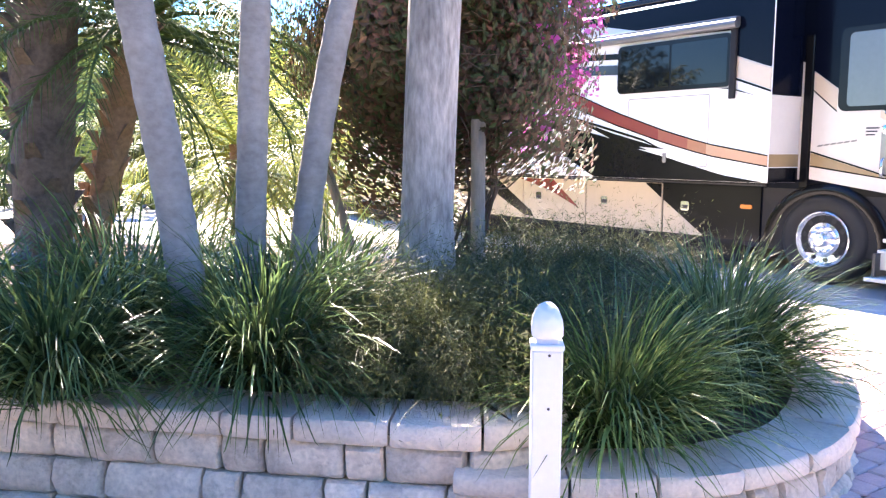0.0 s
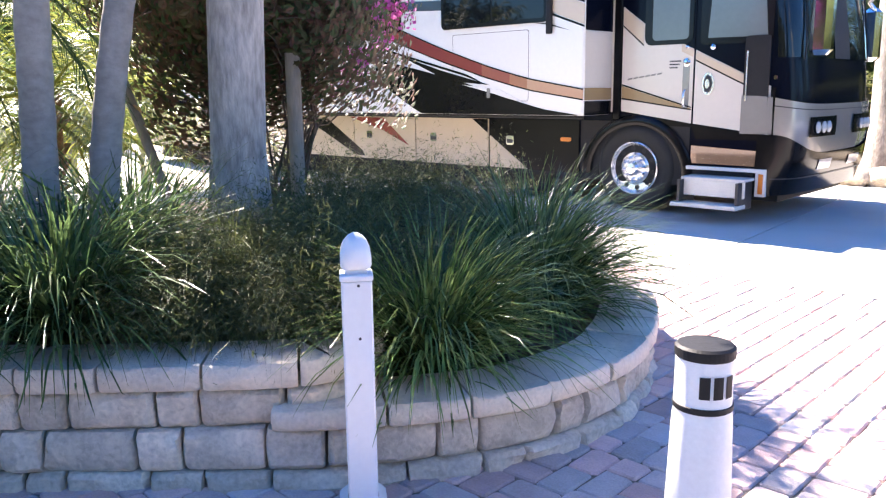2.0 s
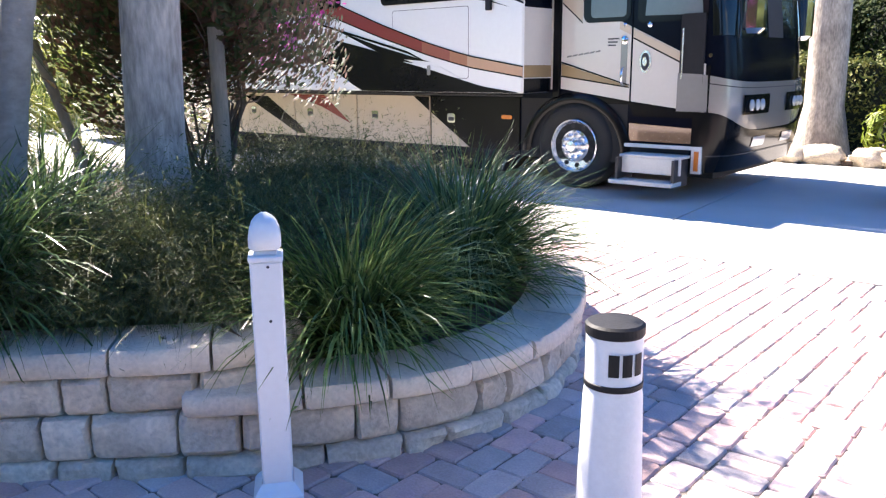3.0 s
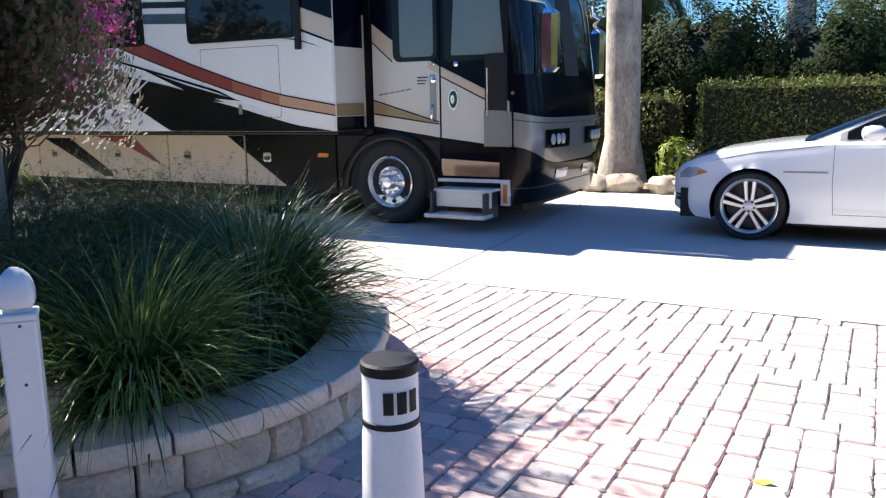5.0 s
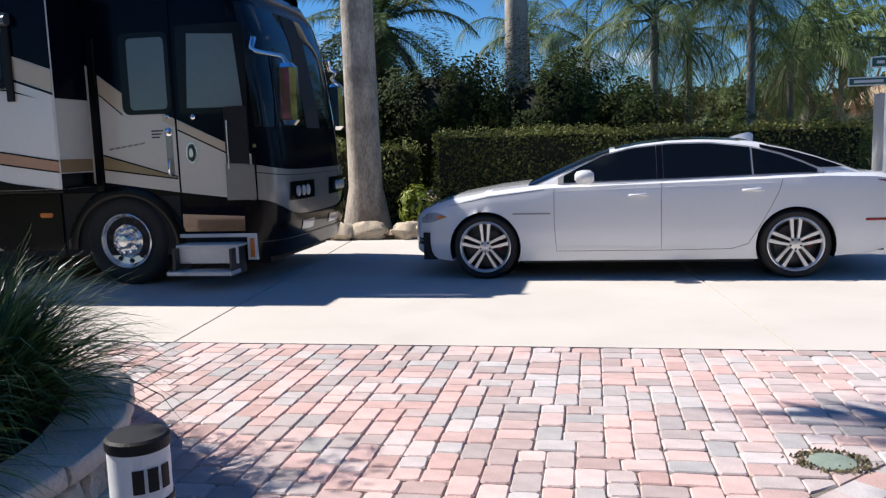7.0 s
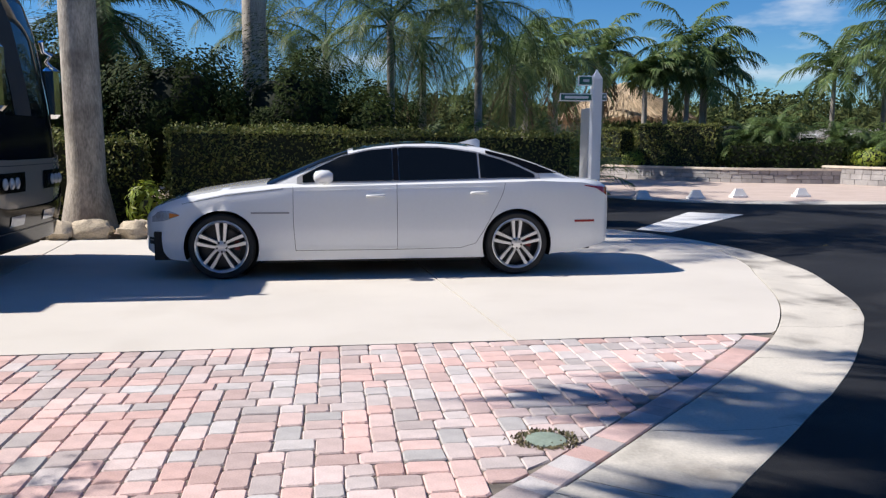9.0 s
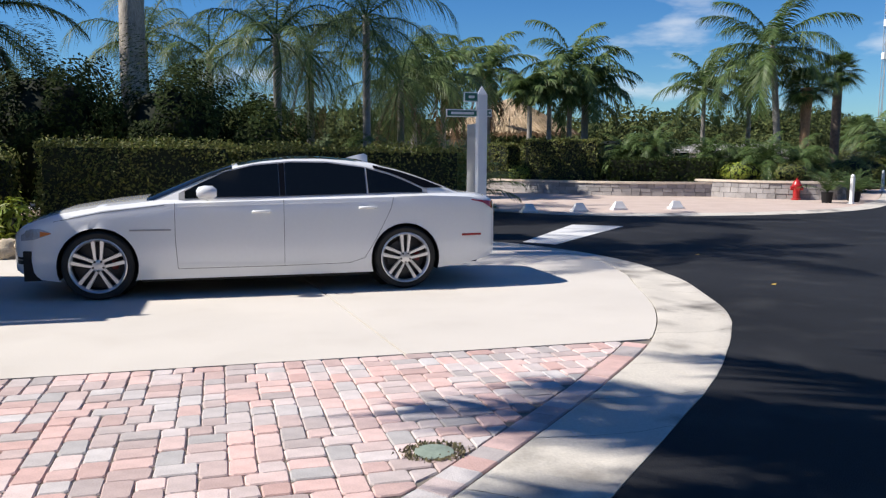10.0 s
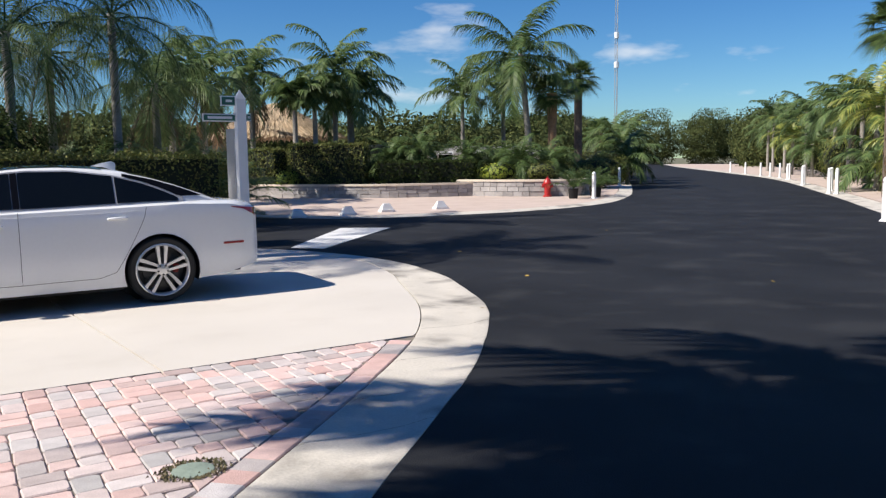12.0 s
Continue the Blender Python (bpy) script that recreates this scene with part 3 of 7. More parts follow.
bol = thing("number_bollard", (-0.945, 2.43, 0), "white cylindrical lot bollard with black cap, band and unreadable number", "bollard")
R = 0.083
part("body", Build().lathe((-0.945, 2.43, 0), [(0.105, 0.0), (0.105, 0.02), (0.098, 0.15), (0.091, 0.35), (R + 0.004, 0.47), (R, 0.50), (R, 0.655)], 40), white_paint, bol, smooth=40)
part("cap", Build().lathe((-0.945, 2.43, 0), [(R + 0.001, 0.655), (R + 0.004, 0.66), (R + 0.004, 0.685), (R - 0.004, 0.692), (0.0, 0.694)], 40), black_plastic, bol, "black plastic cap")
part("band", Build().lathe((-0.945, 2.43, 0), [(R + 0.001, 0.498), (R + 0.004, 0.500), (R + 0.004, 0.516), (R + 0.001, 0.518)], 40), black_plastic, bol, "narrow black band", smooth=40)
face = math.atan2(0.5 - 2.43, 0.25 + 0.945) + 0.40
for k in range(3):
    a0 = face + (k - 1) * 0.47
    mark = Build()
    mark.grid([[(-0.945 + (R + 0.0025) * math.cos(a0 + (j / 5 - 0.5) * 0.36), 2.43 + (R + 0.0025) * math.sin(a0 + (j / 5 - 0.5) * 0.36), z) for j in range(6)] for z in (0.548, 0.615)], flip=True)
    part("number_bar", mark, black_plastic, bol, "black bar standing for a digit")

# ---- irrigation valve cover ----
valve = thing("valve_cover", (1.33, 4.15, 0), "round green irrigation valve cover ringed with moss and debris", "valve cover")
part("lid", Build().lathe((1.33, 4.15, 0), [(0.10, 0.0), (0.10, 0.008), (0.09, 0.011), (0.0, 0.012)], 28), valve_green, valve, smooth=40)
ring = Build()
rv_ = random.Random(3)
for k in range(420):
    a, r = rv_.uniform(0, 6.283), rv_.gauss(0.112, 0.016)
    x, y, s = 1.33 + r * math.cos(a) * 1.25, 4.15 + r * math.sin(a), rv_.uniform(0.004, 0.013)
    t = rv_.uniform(0, 3.1)
    ring.add([(x - s * math.cos(t), y - s * math.sin(t), 0.004), (x + s * math.cos(t), y + s * math.sin(t), 0.006), (x + 0.3 * s, y + 0.4 * s, 0.004 + s * 1.3)], [(0, 1, 2)])
tagged(part("moss_ring", ring, moss_mat, valve, "scruffy moss and leaf debris"), kind="stuff")

# ---- motorhome ----
RV_Y, RV_Y2, RV_X0 = 8.75, 11.30, -17.2
rv = thing("motorhome", (-9.9, 10.0, 0), "large cream motorhome with maroon, copper and black swoosh paint, slide-out open", "motorhome")
FRONT = [(0.30, -3.16), (0.60, -3.06), (1.0, -3.02), (1.45, -3.04), (2.0, -3.10), (2.7, -3.22), (3.1, -3.36), (3.35, -3.55), (3.5, -3.85), (3.58, -4.2)]


def rv_front(a, z, off=0.0):
    """A point on the nose: a runs from 0 on the near side, round the corner, to 1 on the far side."""
    xf = table(FRONT, z)
    x_side = -3.62
    yc = (RV_Y + RV_Y2) / 2
    hw = (RV_Y2 - RV_Y) / 2 - (0.10 if z > 3.45 else 0.03 if z > 3.2 else 0.0)
    t = math.pi * (a - 0.5)
    e = 0.42
    s, c = math.sin(t), math.cos(t)
    px = x_side + (xf - x_side + off) * abs(c) ** e
    py = yc + (hw + off) * (abs(s) ** e) * (1 if s > 0 else -1)
    return (px, py, z)


def nose_patch(a0, a1, zl, zu, off=0.006, na=20, nz=6):
    b = Build()
    rows = []
    for j in range(nz + 1):
        row = []
        for i in range(na + 1):
            a = a0 + (a1 - a0) * i / na
            lo, hi = (zl(a) if callable(zl) else zl), (zu(a) if callable(zu) else zu)
            row.append(rv_front(a, lo + (hi - lo) * j / nz, off))
        rows.append(row)
    return b.grid(rows)


body = Build()
ZS = [0.34, 0.6, 0.8, 1.0, 1.2, 1.45, 1.75, 2.0, 2.35, 2.7, 2.9, 3.1, 3.25, 3.35, 3.45, 3.5]
rows = []
for z in ZS:
    ring = [rv_front(i / 48, z) for i in range(49)]
    ring += [(-6.3, RV_Y2, z), (RV_X0 + 0.1, RV_Y2, z), (RV_X0, RV_Y2 - 0.1, z), (RV_X0, RV_Y + 0.1, z), (RV_X0 + 0.1, RV_Y, z), (-6.3, RV_Y, z), ring[0]]
    rows.append(ring)
body.grid(rows)
body.add(rows[-1][:-1], [tuple(range(len(rows[-1]) - 1))])
body.add(rows[0][:-1], [tuple(range(len(rows[0]) - 1))[::-1]])
part("body", body, navy_gloss, rv, "glossy black and navy upper body", smooth=35)


def side_plate(name, outline, mat, y=RV_Y, t=0.006, parent=None, label="", lift=0.0):
    return part(name, Build().slab(outline, y - t - lift, y + 0.002), mat, parent or rv, label)


def strip(lo, hi, x0, x1, n=24):
    """An outline between two curves of x."""
    xs = [x0 + (x1 - x0) * i / n for i in range(n + 1)]
    return [(x, lo(x)) for x in xs] + [(x, hi(x)) for x in xs[::-1]]


def rounded(x0, x1, z0, z1, r=0.06, n=5):
    out = []
    for cx, cz, a0 in ((x1 - r, z0 + r, -90), (x1 - r, z1 - r, 0), (x0 + r, z1 - r, 90), (x0 + r, z0 + r, 180)):
        for i in range(n + 1):
            a = radians(a0 + 90 * i / n)
            out.append((cx + r * math.cos(a), cz + r * math.sin(a)))
    return out


# lower side: baggage doors, black valance and skirt
BAG = [(-17.1, -14.2, tan_gloss), (-14.18, -12.78, tan_gloss), (-12.76, -11.36, tan_gloss), (-11.34, -9.95, tan_gloss), (-9.93, -8.55, tan_gloss), (-8.53, -7.13, tan_gloss), (-7.11, -5.66, black_gloss)]
for x0, x1, m in BAG:
    d = side_plate("baggage_door", rounded(x0, x1, 0.40, 1.05, 0.02, 2), m, t=0.018, label="cream baggage door" if m is tan_gloss else "black baggage door")
    hx = x0 + 0.36
    lt = part("latch", Build().slab(rounded(hx - 0.065, hx + 0.065, 0.71, 0.83, 0.025, 3), RV_Y - 0.026, RV_Y - 0.016), chrome, d, "chrome paddle latch")
    part("latch_paddle", Build().slab(rounded(hx - 0.045, hx + 0.045, 0.735, 0.785, 0.012, 3), RV_Y - 0.034, RV_Y - 0.025), dark_metal, lt)
side_plate("paint_swoosh", [(-7.10, 0.83), (-7.10, 0.405), (-6.45, 0.405)], tan_gloss, lift=0.0185, t=0.003, label="cream wedge on the black door")
side_plate("paint_swoosh", [(-7.42, 1.045), (-7.14, 0.857), (-7.14, 1.045)], black_gloss, lift=0.0185, t=0.003)
side_plate("paint_swoosh", [(-10.05, 1.04), (-9.25, 1.04), (-8.68, 0.63), (-9.3, 0.86)], red_gloss, lift=0.0185, t=0.003, label="maroon paint flash")
side_plate("paint_swoosh", [(-10.6, 1.0), (-9.75, 0.52), (-9.70, 0.44), (-9.9, 0.44), (-11.2, 1.0)], black_gloss, lift=0.0185, t=0.003)
side_plate("skirt_edge", [(-17.1, 0.34), (-5.66, 0.34), (-5.66, 0.40), (-17.1, 0.40)], black_plastic, t=0.004)
part("belt_rail", Build().box(-17.0, -5.6, RV_Y - 0.035, RV_Y - 0.002, 1.062, 1.085, 0.004).box(-17.0, -5.6, RV_Y - 0.028, RV_Y - 0.002, 1.095, 1.108, 0.003), dark_metal, rv, "bright-edged dark belt rail")
side_plate("wheel_bay", [(-5.64, 0.34), (-4.2, 0.34), (-4.2, 1.05), (-5.64, 1.05)], black_plastic, t=0.003)
side_plate("side_marker", rounded(-5.93, -5.77, 0.785, 0.835, 0.02, 3), amber, lift=0.02, t=0.01, label="amber marker lamp")

# main wall above the belt, in front of and behind the slide-out
side_plate("wall_panel", [(-5.26, 1.16), (-5.12, 1.15), (-5.12, 2.42), (-5.26, 2.48)], cream_gloss, t=0.004)
part("grab_rail", Build().box(-5.19, -5.09, RV_Y - 0.03, RV_Y, 1.06, 2.75, 0.01), black_gloss, rv, "black vertical trim")


def door_low(x):
    return table([(-5.1, 1.17), (-4.2, 1.04), (-3.30, 0.93)], x)


def door_up(x):
    return table([(-5.1, 2.37), (-4.79, 2.14), (-4.35, 1.92), (-3.60, 1.56), (-3.30, 1.42)], x)


door = side_plate("entry_door", [(-5.085, 1.165), (-4.18, 1.04), (-4.18, 3.15), (-5.085, 3.15)], navy_gloss, t=0.012, label="entry door, cream below and dark above")
side_plate("door_panel", strip(door_low, lambda x: min(door_up(x), 2.4), -5.075, -4.185), cream_gloss, lift=0.013, t=0.004, parent=door)
side_plate("door_window", rounded(-4.79, -4.20, 1.90, 2.78, 0.09), black_gloss, lift=0.014, t=0.010, parent=door, label="dark rubber window surround")
side_plate("door_glass", rounded(-4.69, -4.25, 1.95, 2.72, 0.05), shade_glass, lift=0.026, t=0.004, parent=door, label="glass with a pale blind drawn behind")
side_plate("front_quarter", strip(door_low, door_up, -4.165, -3.325), cream_gloss, t=0.010, label="cream lower cab side")
side_plate("tan_stripe", strip(lambda x: door_up(x) - 0.10, lambda x: door_up(x) - 0.004, -4.16, -3.61, 8), tan_gloss, lift=0.011, t=0.003)
side_plate("pinstripe", strip(lambda x: door_up(x) - 0.118, lambda x: door_up(x) - 0.10, -4.16, -3.61, 8), black_gloss, lift=0.011, t=0.003)
side_plate("tan_stripe", strip(lambda x: door_up(x) - 0.20 - 0.11 * (x + 5.08), lambda x: door_up(x) - 0.004, -5.07, -4.80, 6), tan_gloss, lift=0.0175, t=0.003, parent=door)
side_plate("pinstripe", strip(lambda x: door_up(x) - 0.22 - 0.11 * (x + 5.08), lambda x: door_up(x) - 0.20 - 0.11 * (x + 5.08), -5.07, -4.80, 6), black_gloss, lift=0.0175, t=0.003, parent=door)
side_plate("tan_stripe", strip(lambda x: door_up(x) - 0.09, lambda x: door_up(x) - 0.004, -4.33, -4.19, 4), tan_gloss, lift=0.0175, t=0.003, parent=door)
side_plate("gold_stripe", strip(lambda x: table([(-5.1, 1.315), (-4.20, 1.19)], x), lambda x: table([(-5.1, 1.465), (-4.20, 1.205)], x), -5.07, -4.20, 8), gold_gloss, lift=0.0175, t=0.003, parent=door)
for lo, hi in ((1.315, 1.19), (1.478, 1.215)):
    side_plate("pinstripe", strip(lambda x: table([(-5.1, lo - 0.009), (-4.20, hi - 0.009)], x), lambda x: table([(-5.1, lo + 0.009), (-4.20, hi + 0.005)], x), -5.07, -4.19, 8), black_gloss, lift=0.0178, t=0.004, parent=door)
side_plate("handle_plate", rounded(-4.305, -4.225, 1.20, 1.74, 0.03, 4), silver_gloss, lift=0.017, t=0.004, parent=door, label="clear scuff plate behind the handle")
for i in range(3):
    side_plate("small_label", rounded(-4.47, -4.33 - 0.02 * i, 1.71 - 0.035 * i, 1.725 - 0.035 * i, 0.003, 2), dark_metal, lift=0.017, t=0.003, parent=door, label="tiny unreadable lettering bar")
for hz, hx, r in ((1.70, -4.262, 0.045), (1.865, -4.262, 0.022), (1.853, -3.965, 0.030)):
    part("lock", Build().lathe((hx, RV_Y - 0.018, hz), [(r, 0.0), (r, -0.012), (r * 0.6, -0.022), (0, -0.024)], 18, "y"), chrome, rv, "chrome lock", smooth=40)
part("grab_handle", Build().tube([(-4.268, RV_Y - 0.02, 1.22), (-4.268, RV_Y - 0.06, 1.25), (-4.268, RV_Y - 0.06, 1.37), (-4.268, RV_Y - 0.02, 1.40)], 0.014, 8), chrome, rv, "chrome door handle", smooth=60)
for k, (w, h, d) in enumerate(((0.068, 0.122, 0.024), (0.046, 0.094, 0.034), (0.026, 0.05, 0.044))):
    oval = [(-4.005 + w * math.cos(radians(q)), 1.465 + h * math.sin(radians(q))) for q in range(0, 360, 15)]
    part("medallion", Build().slab(oval, RV_Y - d, RV_Y - 0.009), (polished, dark_metal, polished)[k], rv, "oval chrome medallion" if not k else "", smooth=40)
for i in range(6):
    part("script_bar", Build().slab([(-5.0 + i * 0.075, 1.52 + 0.01 * i), (-4.94 + i * 0.075, 1.53 + 0.01 * i), (-4.93 + i * 0.075, 1.55 + 0.01 * i), (-4.99 + i * 0.075, 1.54 + 0.01 * i)], RV_Y - 0.022, RV_Y - 0.018), silver_gloss, rv)
side_plate("cab_window", rounded(-4.12, -3.33, 1.88, 2.83, 0.06), black_gloss, t=0.012, label="dark cab window surround")
side_plate("cab_glass", [(-4.03, 1.95), (-3.385, 1.94), (-3.455, 2.71), (-3.98, 2.74)], shade_glass, lift=0.013, t=0.004, label="cab side glass with a blind")
side_plate("mirror_panel", rounded(-3.61, -3.345, 1.195, 1.95, 0.03, 3), black_plastic, lift=0.012, t=0.012, label="black panel under the cab window")
side_plate("grab_bar", rounded(-3.585, -3.57, 1.28, 1.80, 0.006, 2), polished, lift=0.026, t=0.012, label="thin bright grab bar")
# step well
side_plate("kick_plate", [(-4.175, 0.60), (-3.32, 0.595), (-3.32, 0.755), (-4.175, 0.795)], chrome, t=0.008, label="mirror-bright kick plate")
part("step_frame", Build().box(-4.20, -3.30, RV_Y - 0.06, RV_Y - 0.01, 0.535, 0.575, 0.004).box(-3.41, -3.30, RV_Y - 0.06, RV_Y - 0.01, 0.285, 0.54, 0.004), white_gloss, rv, "white step frame")
part("reflector", Build().box(-3.375, -3.325, RV_Y - 0.068, RV_Y - 0.058, 0.315, 0.525, 0.002), amber, rv, "amber reflector")
part("step_well", Build().box(-4.18, -3.42, RV_Y - 0.02, RV_Y - 0.004, 0.30, 0.53), black_plastic, rv, "dark step well")
part("entry_step", Build().box(-4.13, -3.42, RV_Y - 0.30, RV_Y - 0.26, 0.28, 0.455, 0.008).box(-4.13, -3.42, RV_Y - 0.30, RV_Y - 0.02, 0.45, 0.48, 0.006), step_plate_reflection, rv, "folded-out metal step, reflected pavers put into its pale colour")
part("entry_step", Build().box(-4.17, -3.435, RV_Y - 0.46, RV_Y - 0.20, 0.17, 0.215, 0.006), step_plate_reflection, rv, "lower step tread")
for ax in (-4.12, -3.47):
    part("step_arm", Build().box(ax, ax + 0.03, RV_Y - 0.40, RV_Y - 0.05, 0.16, 0.45), dark_metal, rv)

# nose
part("windshield", nose_patch(0.10, 0.90, lambda a: 1.72, lambda a: 3.05, 0.008, 40, 12), tint_glass, rv, "large dark curved windshield", smooth=40)
part("windshield_divider", nose_patch(0.494, 0.506, 1.72, 3.05, 0.014, 2, 8), black_rubber, rv, smooth=40)
part("front_band", nose_patch(0.0, 1.0, lambda a: 0.94 - 0.22 * math.sin(a * math.pi) ** 3, lambda a: 1.34 - 0.10 * math.sin(a * math.pi), 0.030, 48, 6), silver_gloss, rv, "silver-cream band under the windshield", smooth=40)
part("band_seam", nose_patch(0.08, 0.92, lambda a: 1.245 - 0.07 * math.sin(a * math.pi), lambda a: 1.255 - 0.07 * math.sin(a * math.pi), 0.034, 40, 1), black_plastic, rv, smooth=40)
part("bumper", nose_patch(0.02, 0.98, 0.30, lambda a: 0.935 - 0.22 * math.sin(a * math.pi) ** 3, 0.05, 48, 6), black_gloss, rv, "glossy black front bumper", smooth=40)
for a0, a1, g0 in ((0.34, 0.492, 0.44), (0.508, 0.66, 0.508)):
    hl = part("headlight", nose_patch(a0, a1, lambda a: 0.90 - 0.02 * (a - 0.5), 1.11, 0.045, 10, 3), black_gloss, rv, "dark headlight cluster", smooth=40)
    for j in range(3):
        # even steps across the rounded nose
        c0 = (0.395, 0.435, 0.462)[j] if a0 < 0.5 else 1 - (0.395, 0.435, 0.462)[j]
        px, py, pz = rv_front(c0, 1.0, 0.05)
        part("lens", Build().lathe((px, py, pz), [(0.062, 0.0), (0.060, 0.012), (0.03, 0.026), (0.0, 0.03)], 16, "x"), bright_trim, hl, "round projector lens", smooth=50)
    part("fog_lamp", nose_patch(g0, g0 + 0.052, 0.54, 0.65, 0.058, 5, 3), lamp_glass, rv, "fog lamp", smooth=40)
part("chassis", Build().box(-16.6, -6.0, RV_Y + 0.15, RV_Y2 - 0.15, 0.10, 0.42).box(-3.9, -3.3, RV_Y + 0.3, RV_Y2 - 0.3, 0.20, 0.42), black_plastic, rv, "dark chassis and tanks under the floor")
part("bumper_trim", nose_patch(0.1, 0.9, 0.47, 0.485, 0.056, 30, 2), dark_metal, rv, "seam line across the bumper", smooth=40)
for sgn, yb in ((-1, RV_Y), (1, RV_Y2)):
    ym = yb + sgn * 0.0
    arm = part("mirror_arm", Build().tube([(-3.24, yb + 0.03 * -sgn, 2.66), (-3.24, yb + sgn * 0.03, 2.54), (-3.16, yb + sgn * 0.06, 2.50), (-2.86 - 0.38 * (sgn > 0), yb + sgn * 0.12, 2.43), (-2.80 - 0.38 * (sgn > 0), yb + sgn * 0.14, 2.34)], [0.035, 0.03, 0.026, 0.026, 0.03], 10), chrome, rv, "chrome mirror arm", smooth=60)
    part("mirror_head", Build().box(-2.91 - 0.38 * (sgn > 0), -2.71 - 0.38 * (sgn > 0), yb + sgn * 0.14 - 0.09, yb + sgn * 0.14 + 0.09, 1.72, 2.36, 0.05), chrome, rv, "chrome mirror housing", smooth=30)
for a in (0.3, 0.62):
    part("wiper", Build().tube([rv_front(a, 1.70, 0.03), rv_front(a + 0.02, 1.9, 0.03), rv_front(a + 0.06, 2.5, 0.025)], 0.010, 6), black_plastic, rv)
side_plate("cab_dot", rounded(-3.30, -3.26, 1.50, 1.54, 0.015, 3), chrome, lift=0.006, t=0.006)

# slide-out box
SY, SX0, SX1, SZ0, SZ1 = 8.16, -12.6, -5.225, 1.125, 3.25
slide = part("slide_out", Build().box(SX0, SX1, SY, RV_Y + 0.01, SZ0, SZ1, 0.02), white_gloss, rv, "white slide-out room pushed out")


def on_slide(name, outline, mat, lift=0.0, t=0.004, label=""):
    return part(name, Build().slab(outline, SY - t - lift, SY + 0.001), mat, slide, label)


def red_mid(x):
    return table([(-12.5, 2.85), (-9.6, 2.60), (-9.0, 2.42), (-8.33, 2.19), (-7.465, 1.892), (-6.64, 1.643), (-6.03, 1.492), (-5.215, 1.363)], x)


def red_half(x):
    return table([(-12.5, 0.02), (-9.3, 0.085), (-8.33, 0.095), (-7.4, 0.078), (-6.6, 0.068), (-5.2, 0.055)], x)


for x0, x1, m, lb in ((-12.5, -6.75, red_gloss, "maroon swoosh"), (-6.75, -6.30, red_fade, ""), (-6.30, -6.03, copper_fade, ""), (-6.03, -5.228, orange_gloss, "copper end of the swoosh")):
    on_slide("swoosh_stripe", strip(lambda x: red_mid(x) - red_half(x), lambda x: red_mid(x) + red_half(x), x0, x1, 30), m, label=lb)
for s in (-1, 1):
    on_slide("pinstripe", strip(lambda x: red_mid(x) + s * (red_half(x) + 0.004) - 0.008, lambda x: red_mid(x) + s * (red_half(x) + 0.004) + 0.008, -12.5, -5.228, 30), black_gloss, 0.001)


def black_up(x):
    return table([(-8.75, 1.87), (-8.39, 1.815), (-7.85, 1.705), (-7.08, 1.535), (-6.43, 1.35), (-5.8, 1.20), (-5.3, 1.135)], x)


def black_lo(x):
    return table([(-8.75, 1.60), (-8.43, 1.42), (-7.85, 1.128), (-5.3, 1.128)], x)


on_slide("black_swoosh", strip(black_lo, black_up, -8.75, -5.30, 30), black_gloss, 0.0005, label="black swoosh")
on_slide("pinstripe", strip(lambda x: table([(-8.7, 2.02), (-7.0, 1.60), (-6.7, 1.50)], x), lambda x: table([(-8.7, 2.05), (-7.0, 1.63), (-6.7, 1.505)], x), -8.7, -6.7, 14), black_gloss, 0.001)
on_slide("white_flash", [(-7.08, 1.50), (-6.58, 1.39), (-6.1, 1.285), (-6.45, 1.43)], white_gloss, 0.003)
on_slide("black_spike", [(-8.3, 1.93), (-7.5, 1.70), (-6.62, 1.492), (-7.2, 1.54), (-7.5, 1.62)], black_gloss, 0.002)
zig = [(-8.98, 1.44), (-8.72, 1.84), (-8.86, 1.46), (-8.56, 1.88), (-8.74, 1.50), (-8.40, 1.89), (-8.60, 1.56), (-8.28, 1.86), (-8.46, 1.62), (-8.16, 1.80)]
for i, ((xa, za), (xb, zb)) in enumerate(zip(zig, zig[1:])):
    on_slide("paint_scribble", [(xa - 0.018, za), (xa + 0.018, za - 0.004), (xb + 0.018, zb - 0.004), (xb - 0.018, zb)], cream_gloss, 0.003 + 0.0004 * i, label="cream brushstroke graphic")
for x0, x1, z0, z1 in ((-7.43, -5.73, 2.20, 2.80), (-9.75, -8.20, 2.22, 2.83)):
    w = on_slide("slide_window", rounded(x0, x1, z0, z1, 0.07), black_gloss, 0.0, 0.022, "black-framed tinted window")
    part("pane", Build().slab(rounded(x0 + 0.05, (x0 + x1) / 2 - 0.015, z0 + 0.05, z1 - 0.05, 0.03), SY - 0.026, SY - 0.021), tint_glass, w)
    part("pane", Build().slab(rounded((x0 + x1) / 2 + 0.015, x1 - 0.05, z0 + 0.05, z1 - 0.05, 0.03), SY - 0.026, SY - 0.021), tint_glass, w)
for z0, z1, m in ((2.645, 2.72, black_gloss), (2.45, 2.575, blue_stripe)):
    on_slide("window_stripe", [(-8.19, z0 + 0.04), (-7.44, z0), (-7.44, z1), (-8.19, z1 + 0.04)], m, 0.0005)
on_slide("upper_black", [(-5.73, 2.285), (-5.228, 2.11), (-5.228, 2.135), (-5.73, 2.315)], black_gloss, 0.0007)
on_slide("pinstripe", [(-5.95, 2.20), (-5.73, 2.185), (-5.42, 2.085), (-5.73, 2.165)], black_gloss, 0.0007)
on_slide("upper_tan", [(-5.73, 2.32), (-5.228, 2.14), (-5.228, 2.37), (-5.73, 2.55)], tan_gloss, 0.0007)
